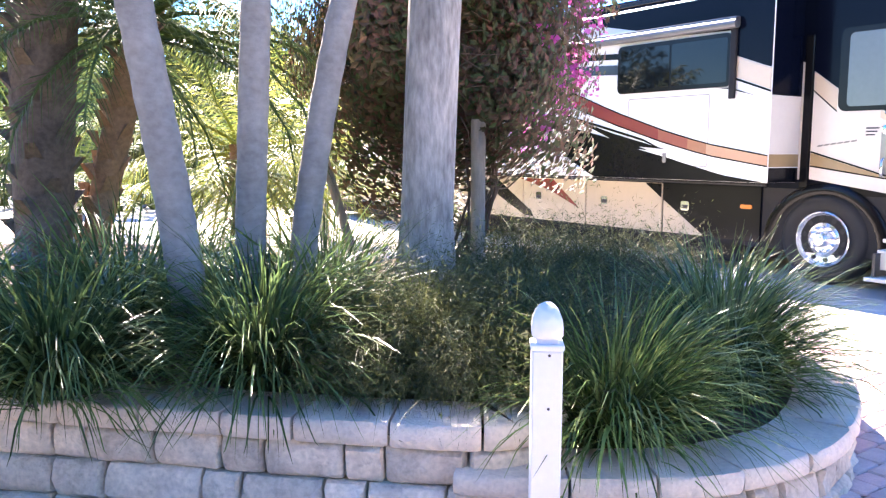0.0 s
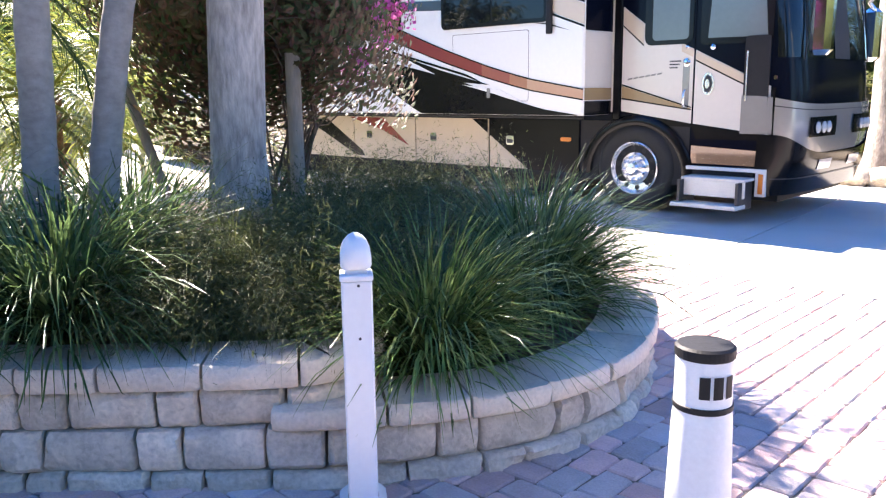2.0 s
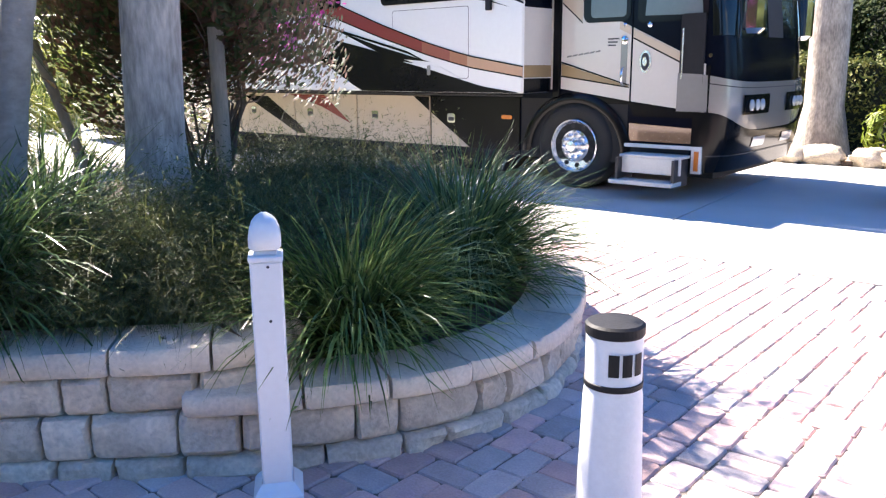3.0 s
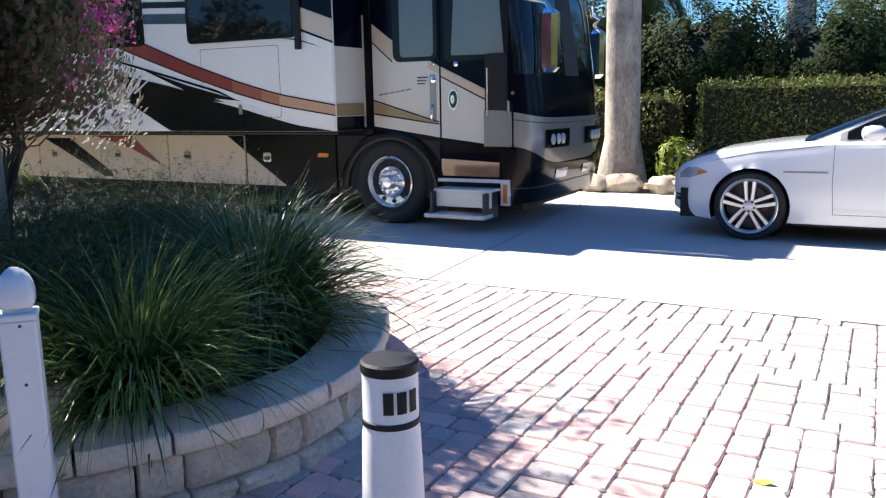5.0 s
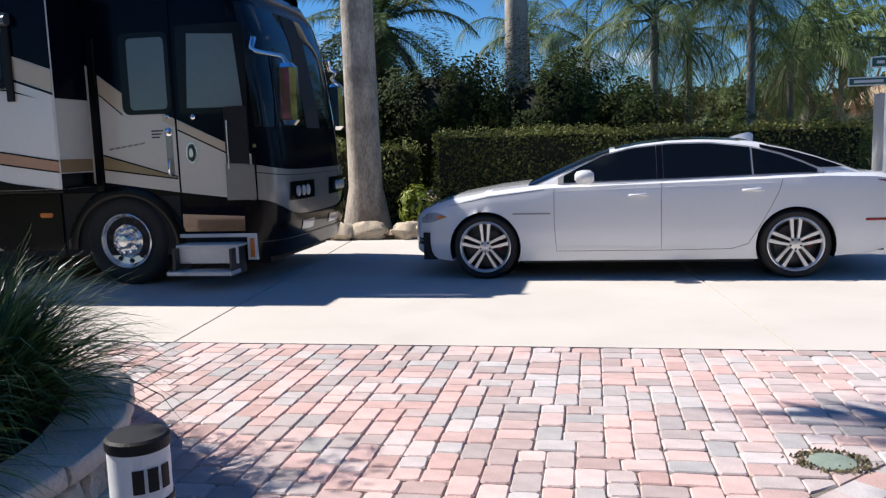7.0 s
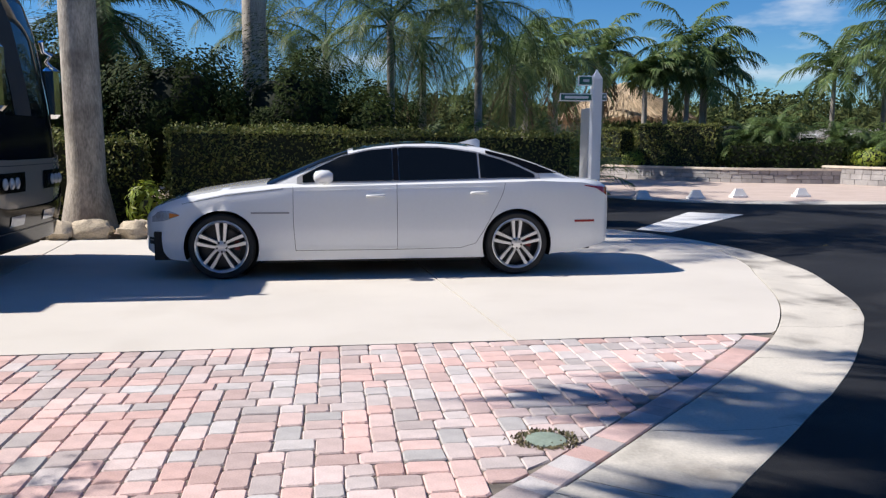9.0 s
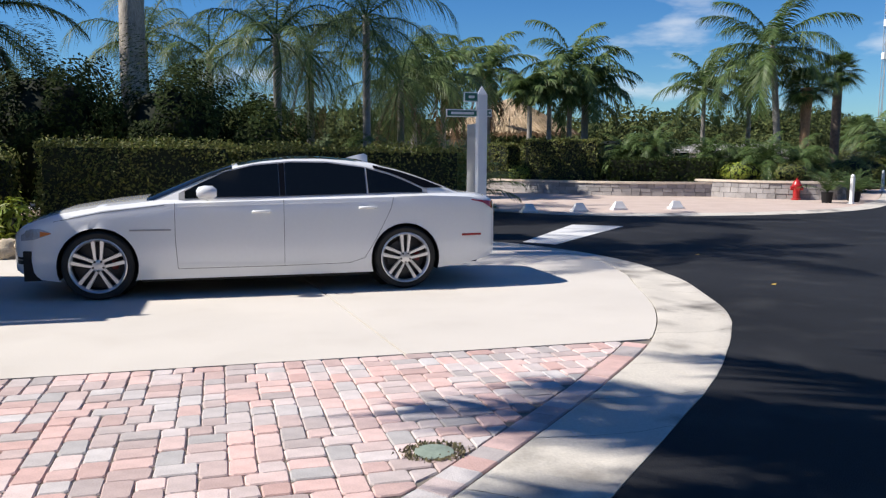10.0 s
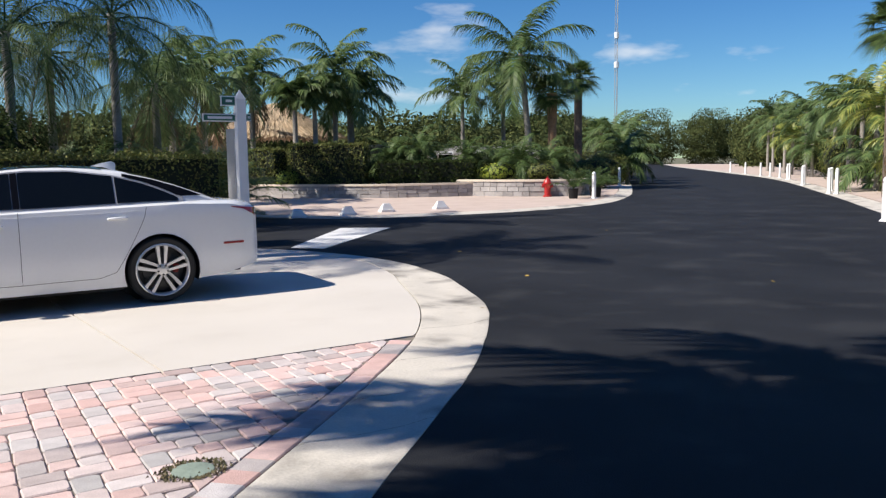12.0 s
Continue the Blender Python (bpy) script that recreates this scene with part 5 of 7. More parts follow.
def strips(paths, widths, sides):
    """Blades: paths (k, m, 3), widths (k, m), sides (k, 3). Returns vertices and faces."""
    k, m = paths.shape[:2]
    off = sides[:, None, :] * widths[:, :, None]
    v = np.stack([paths - off, paths + off], 2).reshape(-1, 3)
    base = (np.arange(k) * m * 2)[:, None, None]
    i = np.arange(m - 1)[None, :, None] * 2
    f = (base + i + np.array([0, 1, 3, 2])[None, None, :]).reshape(-1, 4)
    return v, f


def blade_clump(rs, x, y, z, n, length, spread, lean, width, flop=1.0, sink=-0.01):
    """Arching grass blades from one base."""
    az = rs.uniform(0, 2 * np.pi, n)
    r0 = spread * np.sqrt(rs.uniform(0, 1, n))
    ln = length * rs.uniform(0.55, 1.15, n)
    el = np.radians(np.clip(rs.normal(lean, 16, n), 18, 89))
    drop = flop * rs.uniform(0.5, 1.5, n)
    m = 7
    t = np.linspace(0, 1, m)
    d = np.stack([np.cos(az), np.sin(az)], 1)
    ang = el[:, None] - drop[:, None] * (t[None, :] ** 1.5) * 1.5
    step = ln[:, None] / (m - 1)
    dh = np.cumsum(np.cos(ang) * step, 1)
    dz = np.cumsum(np.sin(ang) * step, 1)
    dh, dz = dh - dh[:, :1], dz - dz[:, :1]
    a2 = az + rs.normal(0, 0.5, n)
    base = np.stack([x + r0 * np.cos(a2), y + r0 * np.sin(a2), np.full(n, z)], 1)
    p = np.empty((n, m, 3))
    p[:, :, 0] = base[:, 0:1] + d[:, 0:1] * dh
    p[:, :, 1] = base[:, 1:2] + d[:, 1:2] * dh
    p[:, :, 2] = base[:, 2:3] + dz
    p[:, :, 2] = np.maximum(p[:, :, 2], z - sink)
    w = width * np.array([0.6, 0.9, 1.0, 0.95, 0.8, 0.5, 0.08])[None, :] * rs.uniform(0.6, 1.2, (n, 1))
    side = np.stack([-np.sin(az), np.cos(az), np.zeros(n)], 1) + rs.normal(0, 0.25, (n, 3))
    side /= np.linalg.norm(side, axis=1)[:, None]
    return strips(p, w, side)


def grass_clump(x, y, z, n, length, spread, lean=66, seed=1, label="", width=0.0066, flop=1.0, mat=None, skirt=0):
    ob = thing("grass_clump", (x, y, z), label or "tall arching dark-green ornamental grass clump", "ornamental grass", "ornamental grasses")
    rs = np.random.RandomState(seed)
    v, f = blade_clump(rs, x, y, z, n, length, spread, lean, width, flop)
    if skirt:
        v2, f2 = blade_clump(rs, x, y, z + 0.03, skirt, length * 0.55, spread * 1.5, 48, width, flop * 1.0, 0.05)
        v, f = np.concatenate([v, v2]), np.concatenate([f, f2 + len(v)])
    b = Build()
    b.v, b.f = v.tolist(), [tuple(q) for q in f.tolist()]
    tagged(part("blade_mass", b, mat or grass_mat, ob, smooth=180), kind="stuff")
    return ob


def frond_faces(rs, base, az, el, length, bend, leaflet, pairs, width, vee=0.35, hang=0.6, bare=0.12, seg=3):
    """One feather frond: returns rachis points and the leaflets' vertices and faces."""
    m = 12
    t = np.linspace(0, 1, m)
    ang = el - bend * t ** 1.4
    st = length / (m - 1)
    h = np.concatenate([[0], np.cumsum(np.cos(ang[:-1]) * st)])
    zz = np.concatenate([[0], np.cumsum(np.sin(ang[:-1]) * st)])
    d = np.array([math.cos(az), math.sin(az)])
    ra = np.stack([base[0] + d[0] * h, base[1] + d[1] * h, base[2] + zz], 1)
    k = pairs
    q = np.linspace(bare, 0.985, k) + rs.normal(0, 0.004, k)
    q = np.clip(q, 0, 1)
    pos = np.stack([np.interp(q, t, ra[:, i]) for i in range(3)], 1)
    an = np.interp(q, t, ang)
    tan = np.stack([np.cos(an) * d[0], np.cos(an) * d[1], np.sin(an)], 1)
    side = np.array([-d[1], d[0], 0.0])
    up = np.cross(tan, side)
    up *= np.sign(up[:, 2:3] + 1e-9)
    vs, fs, nn = [], [], 0
    for s in (-1, 1):
        fw = np.interp(q, [0, 0.5, 1], [0.35, 0.6, 1.3])[:, None]
        dirn = side[None, :] * s + tan * fw + up * (vee + rs.normal(0, 0.12, (k, 1)))
        dirn /= np.linalg.norm(dirn, axis=1)[:, None]
        ln = leaflet * np.interp(q, [0, 0.15, 0.5, 0.85, 1], [0.5, 0.85, 1.0, 0.75, 0.35]) * rs.uniform(0.85, 1.1, k)
        mm = seg + 1
        tt = np.linspace(0, 1, mm)
        p = pos[:, None, :] + dirn[:, None, :] * (ln[:, None] * tt[None, :])[:, :, None]
        p[:, :, 2] -= hang * ln[:, None] * (tt[None, :] ** 2) * rs.uniform(0.6, 1.3, (k, 1))
        w = width * np.interp(tt, [0, 0.3, 1], [0.6, 1.0, 0.08])[None, :] * np.ones((k, 1))
        v, f = strips(p, w, tan)
        vs.append(v)
        fs.append(f + nn)
        nn += len(v)
    return ra, np.concatenate(vs), np.concatenate(fs)


def palm(name, x, y, z, height, r0, r1, fronds, length, leaflet, label, bark, leaf, seed, lean=(0, 0), el=(-35, 80), bend=1.3, pairs=34, width=0.014,
         hang=0.6, bulge=0.0, shaft=0.0, dry=0, rings=0.0, category="palm tree", group="palms", vee=0.35, boots=False, curl=1.3):
    """A feather palm: trunk, stems of the fronds, crown of leaflets, and where it has them a green crownshaft or a skirt of dry fronds."""
    rs = np.random.RandomState(seed)
    ob = thing(name, (x, y, z), label, category, group)
    n = max(6, int(height / 0.09)) if rings else 12
    pts, rad = [], []
    for i in range(n + 1):
        t = i / n
        pts.append((x + lean[0] * t ** curl, y + lean[1] * t ** curl, z - 0.05 + (height + 0.05) * t))
        r = r0 + (r1 - r0) * t + bulge * math.sin(math.pi * min(1, t * 1.3)) + (0.5 * r0 * max(0, 0.05 - t) / 0.05 if height > 3 else 0)
        rad.append(r * (1 + (rings if i % 2 else -rings)) + rs.normal(0, 0.004 * r0))
    tb = Build().tube(pts, rad, 16)
    if boots:
        for i in range(int(height * 26)):
            t = (i + 0.5) / (height * 26)
            a = i * 2.4
            c = Vector((x + lean[0] * t ** curl, y + lean[1] * t ** curl, z + height * t))
            r = r0 + (r1 - r0) * t + bulge * math.sin(math.pi * min(1, t * 1.3))
            dv = Vector((math.cos(a), math.sin(a), 0))
            sd = Vector((-dv.y, dv.x, 0))
            p = c + dv * (r * 0.9)
            q = p + dv * (0.05 + 0.2 * r) + Vector((0, 0, 0.10))
            tb.add([p - sd * 0.05, p + sd * 0.05, q + sd * 0.025, q - sd * 0.025, p + Vector((0, 0, 0.1))], [(0, 1, 2, 3), (0, 3, 4), (1, 4, 2), (3, 2, 4)])
    part("trunk", tb, bark, ob, smooth=60 if not rings else 180)
    topp = Vector(pts[-1])
    if shaft:
        part("crownshaft", Build().tube([topp, topp + Vector((0, 0, shaft * 0.3)), topp + Vector((0, 0, shaft))], [r1 * 1.05, r1 * 1.15, r1 * 0.6], 14), palm_leaf, ob, "smooth green crownshaft", smooth=60)
        topp = topp + Vector((0, 0, shaft * 0.95))
    for i in range(fronds + dry):
        az = i * 2.399 + rs.uniform(-0.3, 0.3)
        u = (i + 0.5) / fronds
        if i < fronds:
            e = radians(el[1] + (el[0] - el[1]) * u ** 0.9 + rs.normal(0, 6))
        else:
            e = radians(rs.uniform(-75, -50))
        L = length * rs.uniform(0.85, 1.1)
        ra, v, f = frond_faces(rs, (topp.x, topp.y, topp.z - 0.04 * (i % 5)), az, e, L, bend * rs.uniform(0.75, 1.25) * (0.45 if i >= fronds else 1), leaflet, pairs, width, vee, hang)
        b = Build()
        b.v, b.f = v.tolist(), [tuple(q) for q in f.tolist()]
        b.tube([tuple(q) for q in ra[::2]] + [tuple(ra[-1])], [0.022 * (1 - 0.85 * k / 6) * (length / 2.5) ** 0.5 for k in range(len(ra[::2]) + 1)], 5, False)
        if i < fronds:
            part("frond", b, leaf, ob)
        else:
            part("dry_frond", b, palm_dry, ob, "hanging brown dead frond")
    return ob


def fan_palm(x, y, z, height, r0, crown_r, label, seed, bark=None, n=34, boots=False, leaf=None):
    """A cabbage palm: round crown of fan leaves."""
    rs = np.random.RandomState(seed)
    ob = thing("fan_palm", (x, y, z), label, "palm tree", "palms")
    pts = [(x, y, z - 0.05 + (height + 0.05) * i / 8) for i in range(9)]
    rad = [r0 * (1 + (0.35 * max(0, i - 5) / 3 if boots else 0)) for i in range(9)]
    part("trunk", Build().tube(pts, rad, 14), bark or rough_bark, ob, smooth=60)
    top = np.array([x, y, z + height])
    for i in range(n):
        az, e = i * 2.399, radians(80 - 125 * ((i + 0.5) / n) + rs.normal(0, 6))
        d = np.array([math.cos(az) * math.cos(e), math.sin(az) * math.cos(e), math.sin(e)])
        hub = top + d * crown_r * 0.5
        stems = Build()
        stems.tube([tuple(top), tuple(top + d * crown_r * 0.25 + (0, 0, 0.03)), tuple(hub)], [0.025, 0.018, 0.012], 4, False)
        side = np.array([-math.sin(az), math.cos(az), 0])
        up = np.cross(d, side)
        k = 26
        a = np.linspace(-1.9, 1.9, k)
        dirn = np.cos(a)[:, None] * d + np.sin(a)[:, None] * side + 0.22 * np.abs(np.sin(a))[:, None] * up
        L = crown_r * 0.52 * rs.uniform(0.85, 1.1, k)
        tt = np.linspace(0, 1, 4)
        p = hub[None, None, :] + dirn[:, None, :] * (L[:, None] * tt)[:, :, None]
        p[:, :, 2] -= 0.45 * L[:, None] * tt[None, :] ** 2.2
        w = 0.022 * crown_r / 1.4 * np.array([0.8, 1.2, 0.8, 0.06])[None, :] * np.ones((k, 1))
        sd = np.cross(dirn, up[None, :])
        v, f = strips(p, w, sd)
        b = Build()
        b.v, b.f = v.tolist(), [tuple(q) for q in f.tolist()]
        b.add(stems.v, stems.f)
        part("fan_leaf", b, leaf or palm_leaf, ob)
    return ob


def clipped_hedge(corners, z0, z1, depth, leaf, seed, label, density=620, size=0.035, wob=0.05, group="hedges"):
    """A clipped hedge along a line of plan points: a near-black core painted as its inner shade, and many leaves in a
    shell.
    """
    rs = np.random.RandomState(seed)
    line = [Vector((*c, 0)) for c in corners]
    cx = sum(c[0] for c in corners) / len(corners)
    cy = sum(c[1] for c in corners) / len(corners)
    ob = thing("hedge", (cx, cy, z0), label, "hedge", group)
    lv, core = Leaves(seed), Build()
    for a, b in zip(line, line[1:]):
        d = (b - a).normalized()
        nr = Vector((-d.y, d.x, 0))
        L = (b - a).length
        i = 0.09
        pa, pb = a + d * i, b - d * i
        q = [pa - nr * (depth / 2 - i), pb - nr * (depth / 2 - i), pb + nr * (depth / 2 - i), pa + nr * (depth / 2 - i)]
        core.prism([(p.x, p.y) for p in q], z0, z1 - i)
        H = z1 - z0
        faces = [(a - nr * depth / 2, d * L, Vector((0, 0, H)), -nr), (a + nr * depth / 2, d * L, Vector((0, 0, H)), nr),
                 (a - nr * depth / 2 + Vector((0, 0, H)), d * L, nr * depth, Vector((0, 0, 1))),
                 (a - nr * depth / 2, nr * depth, Vector((0, 0, H)), -d), (b - nr * depth / 2, nr * depth, Vector((0, 0, H)), d)]
        for o, e1, e2, nm in faces:
            k = int(e1.length * e2.length * density)
            u, v = rs.uniform(0, 1, (k, 1)), rs.uniform(0, 1, (k, 1))
            c = np.array(o) + np.array((0, 0, z0)) + u * np.array(e1) + v * np.array(e2)
            lump = np.sin(c[:, 0:1] * 3.1 + c[:, 2:3] * 2.0) * np.sin(c[:, 1:2] * 2.7 + c[:, 2:3] * 3.3) * wob + rs.normal(0, wob * 0.6, (k, 1)) - 0.03
            lv.scatter(c + np.array(nm) * lump, np.array(nm) + np.array((0, 0, 0.35)), size)
    part("inner_mass", core, shade_core_mat, ob)
    tagged(part("leaf_mass", lv.build(), leaf, ob), kind="stuff")
    return ob


def bush(name, c, rad, leaf, seed, label, n=2500, size=0.05, core=0.72, category="shrub", group="", lumps=0.22, base=None, aspect=2.0, shell=(0.7, 1.05)):
    """A loose shrub: leaves through the outer part of a lumpy ball."""
    rs = np.random.RandomState(seed)
    ob = thing(name, (c[0], c[1], base if base is not None else c[2] - rad[2]), label, category, group)
    d = rs.normal(0, 1, (n, 3))
    d /= np.linalg.norm(d, axis=1)[:, None]
    ph = rs.uniform(0, 6, 6)
    lump = 1 + lumps * (np.sin(d[:, 0] * 5 + ph[0]) * np.sin(d[:, 1] * 5 + ph[1]) + 0.7 * np.sin(d[:, 2] * 8 + ph[2]) * np.sin(d[:, 0] * 9 + ph[3]))
    r = (lump * rs.uniform(shell[0], shell[1], n) ** 0.7)[:, None]
    p = np.array(c) + d * r * np.array(rad)
    p[:, 2] = np.maximum(p[:, 2], ob.location.z + 0.01)
    lv = Leaves(seed)
    lv.scatter(p, d + np.array((0, 0, 0.3)), size, aspect)
    tagged(part("leaf_mass", lv.build(), leaf, ob), kind="stuff")
    # Solid core whose dark colour paints the shade between the leaves.
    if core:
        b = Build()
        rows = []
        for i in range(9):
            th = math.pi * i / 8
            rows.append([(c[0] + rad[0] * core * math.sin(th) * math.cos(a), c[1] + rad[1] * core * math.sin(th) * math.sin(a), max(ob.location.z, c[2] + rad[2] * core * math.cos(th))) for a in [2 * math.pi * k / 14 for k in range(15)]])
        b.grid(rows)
        part("inner_mass", b, shade_core_mat, ob, smooth=60)
    return ob


# planter grasses
grass_clump(-2.24, 2.60, 0.24, 2300, 0.76, 0.14, 74, 21, "bright-green arching grass clump in the lower planter tier, colour raised for sunlight", width=0.0047, flop=0.85, mat=grass_sunlit, skirt=160)
grass_clump(-2.40, 3.52, 0.24, 2300, 0.88, 0.15, 75, 22, "dense dark-green grass clump at the planter's curved end", width=0.0050, flop=0.90, skirt=160)
grass_clump(-2.85, 3.95, 0.24, 900, 0.78, 0.15, 74, 29, "dense dark-green grass clump behind the curved wall", width=0.0052, flop=0.9)
grass_clump(-3.27, 1.50, 0.40, 1800, 0.84, 0.14, 71, 23, "dark-green grass clump behind the cap stones", width=0.0052, flop=0.9)
grass_clump(-3.62, 0.74, 0.40, 1700, 0.84, 0.16, 71, 24, "dark-green grass clump in the raised planter", width=0.0052, flop=0.9)
grass_clump(-3.78, 2.05, 0.40, 700, 0.90, 0.18, 74, 25, "upright grass clump between the palm trunks", flop=0.8)
grass_clump(-4.00, 1.10, 0.40, 800, 0.95, 0.20, 72, 26, "upright grass clump between the palm trunks", flop=0.8)
grass_clump(-4.3, 0.35, 0.40, 800, 0.95, 0.2, 70, 27, "dark-green grass clump by the rough palm trunk")
grass_clump(-4.5, 1.60, 0.40, 600, 0.9, 0.2, 74, 28, "upright grass clump behind the palms")


def fern_mound(x, y, z, rx, ry, h, n, seed, label):
    ob = thing("fern_shrub", (x, y, z), label, "fern", "ferns")
    rs = np.random.RandomState(seed)
    V, F, nn = [], [], 0
    for k in range(30):
        a, r = rs.uniform(0, 6.283), math.sqrt(rs.uniform(0, 1))
        v, f = blade_clump(rs, x + rx * r * math.cos(a), y + ry * r * math.sin(a), z, n // 30, h * rs.uniform(0.9, 1.5), 0.06, 70, 0.0016, rs.uniform(0.8, 1.5))
        V.append(v)
        F.append(f + nn)
        nn += len(v)
    b = Build()
    verts = np.concatenate(V)
    b.v, b.f = verts.tolist(), [tuple(q) for q in np.concatenate(F).tolist()]
    tagged(part("stem_mass", b, fern_mat, ob, smooth=180), kind="stuff")
    high = verts[verts[:, 2] > z + 0.12]
    m = n * 9
    p = high[rs.randint(0, len(high), m)] + rs.normal(0, 0.018, (m, 3))
    p[:, 2] = np.maximum(p[:, 2], z + 0.01)
    lv = Leaves(seed)
    lv.scatter(p, np.tile((0, 0, 1.0), (m, 1)), 0.015, 5.5, 1.2)
    tagged(part("needle_mass", lv.build(), fern_mat, ob), kind="stuff")
    return ob


fern_mound(-2.84, 2.24, 0.40, 0.26, 0.26, 0.55, 4600, 31, "feathery asparagus fern mound, deep olive green")
fern_mound(-3.06, 1.96, 0.40, 0.24, 0.22, 0.50, 3600, 37, "feathery asparagus fern mound in front of the palm trunks")
fern_mound(-2.92, 2.66, 0.38, 0.34, 0.34, 0.56, 4400, 32, "feathery asparagus fern mound, sunlit tan on top")
fern_mound(-3.10, 3.10, 0.36, 0.40, 0.40, 0.56, 4400, 35, "feathery asparagus fern mound between grasses and palms")
fern_mound(-3.4, 3.7, 0.36, 0.45, 0.45, 0.62, 3600, 33, "feathery asparagus fern mound under the bougainvillea")
fern_mound(-4.0, 4.2, 0.36, 0.45, 0.4, 0.60, 2800, 34, "feathery asparagus fern mound at the planter's back")
fern_mound(-4.35, 3.75, 0.36, 0.5, 0.4, 0.66, 3000, 36, "tall dark asparagus fern mound around the bougainvillea stems")

# planter palms
palm("royal_palm", -3.50, 2.50, 0.38, 9.5, 0.140, 0.125, 22, 3.3, 0.75, "royal palm with a thick grey trunk in the planter", royal_bark, palm_leaf, 41, lean=(0.05, 0.55), shaft=1.2, pairs=46, width=0.05)
palm("slender_palm", -3.66, 1.84, 0.38, 7.0, 0.070, 0.055, 32, 3.1, 0.75, "slender ringed palm leaning outwards in the planter", ring_bark, palm_leaf, 42, curl=1.6, lean=(0.7, 2.1), rings=0.03, shaft=0.6, pairs=44, width=0.055)
palm("slender_palm", -3.72, 1.62, 0.38, 7.6, 0.075, 0.058, 32, 3.1, 0.75, "slender ringed palm standing upright in the planter", ring_bark, palm_leaf, 43, lean=(0.15, 0.45), rings=0.03, shaft=0.6, pairs=44, width=0.055)
palm("slender_palm", -3.52, 1.32, 0.38, 7.4, 0.083, 0.06, 32, 3.1, 0.75, "slender ringed palm leaning away from the others", ring_bark, palm_leaf, 44, lean=(-0.65, -1.35), rings=0.03, shaft=0.6, pairs=44, width=0.055)
palm("pygmy_date_palm", -5.10, 0.93, 0.38, 2.05, 0.14, 0.19, 34, 1.5, 0.30, "pygmy date palm with a rough dark trunk", rough_bark, palm_leaf, 45, lean=(0.03, 0.08), el=(-25, 80), bend=1.35, pairs=40, width=0.006, boots=True)
palm("pygmy_date_palm", -5.2, 1.15, 0.38, 1.9, 0.07, 0.10, 34, 1.5, 0.30, "pygmy date palm with a thin leaning trunk", boot_bark, palm_leaf, 46, lean=(0.1, 0.42), el=(-20, 80), bend=1.35, pairs=40, width=0.006, boots=True)
palm("pygmy_date_palm", -6.6, 2.75, 0.2, 1.25, 0.12, 0.13, 32, 1.6, 0.32, "pygmy date palm with arching yellowish fronds", boot_bark, palm_yellow, 47, el=(-45, 80), bend=1.6, pairs=40, width=0.006, boots=True)
palm("areca_palm", -10.8, 4.6, 0.0, 0.9, 0.08, 0.07, 30, 2.7, 0.5, "yellow-green areca palm against the light", ring_bark, palm_yellow, 48, el=(5, 88), bend=1.0, pairs=34, width=0.014)
palm("areca_palm", -12.0, 6.2, 0.0, 0.8, 0.08, 0.07, 30, 2.8, 0.5, "yellow-green areca palm by the motorhome's tail", ring_bark, palm_yellow, 49, el=(5, 88), bend=1.0, pairs=34, width=0.014)
palm("areca_palm", -15.5, 3.0, 0.0, 0.8, 0.08, 0.07, 30, 2.8, 0.5, "green areca palm at the back of the next lot", ring_bark, palm_leaf, 50, el=(5, 88), bend=1.0, pairs=34, width=0.014)

# bougainvillea trained on stakes
boug = bush("bougainvillea", (-4.75, 3.48, 2.38), (0.95, 1.05, 1.22), boug_leaf, 51, "big dense bougainvillea with brown twigs, olive leaves and magenta blossom", 80000, 0.029, 0.5, "bougainvillea", base=0.38, lumps=0.30, shell=(0.3, 1.05))
boug2 = Leaves(52)
rs = np.random.RandomState(52)
d = rs.normal(0, 1, (420, 3))
d /= np.linalg.norm(d, axis=1)[:, None]
d = d[d[:, 1] + 0.5 * d[:, 0] > 0.62][:46]
p = np.array((-4.75, 3.48, 2.38)) + d * np.array((0.98, 1.10, 1.22)) * rs.uniform(0.92, 1.12, (len(d), 1))
size = rs.randint(14, 46, len(p))
p = np.repeat(p, size, 0) + rs.normal(0, 0.055, (size.sum(), 3))
boug2.scatter(p, np.tile((0, 0, 1.0), (len(p), 1)), 0.020, 1.2, 1.5)
tagged(part("blossom_mass", boug2.build(), boug_flower, boug, "magenta papery bracts"), kind="stuff")
tw = Build()
shadow_cane_leaf = Leaves(53)
# Leafy canes added above the view to feather the bush's shadow on the pavers.
for i in range(46):
    a, up = rs.uniform(0, 6.283), rs.uniform(0.5, 1.1)
    reach = rs.uniform(0.3, 0.75)
    b0 = np.array((-4.75 + 0.6 * math.cos(a), 3.48 + 0.7 * math.sin(a), 3.0))
    cane = [b0 + np.array((reach * t ** 1.4 * math.cos(a), reach * t ** 1.4 * math.sin(a), up * (t - 0.35 * t * t))) for t in np.linspace(0, 1, 7)]
    tw.tube([tuple(q) for q in cane], [0.008, 0.007, 0.006, 0.005, 0.004, 0.003, 0.002], 4, False)
    q = np.array(cane)[rs.randint(1, 7, 60)] + rs.normal(0, 0.05, (60, 3))
    shadow_cane_leaf.scatter(q, np.tile((0, 0, 1.0), (60, 1)), 0.028, 2.0, 1.0)
tagged(part("cane_leaf_mass", shadow_cane_leaf.build(), boug_leaf, boug), kind="stuff")
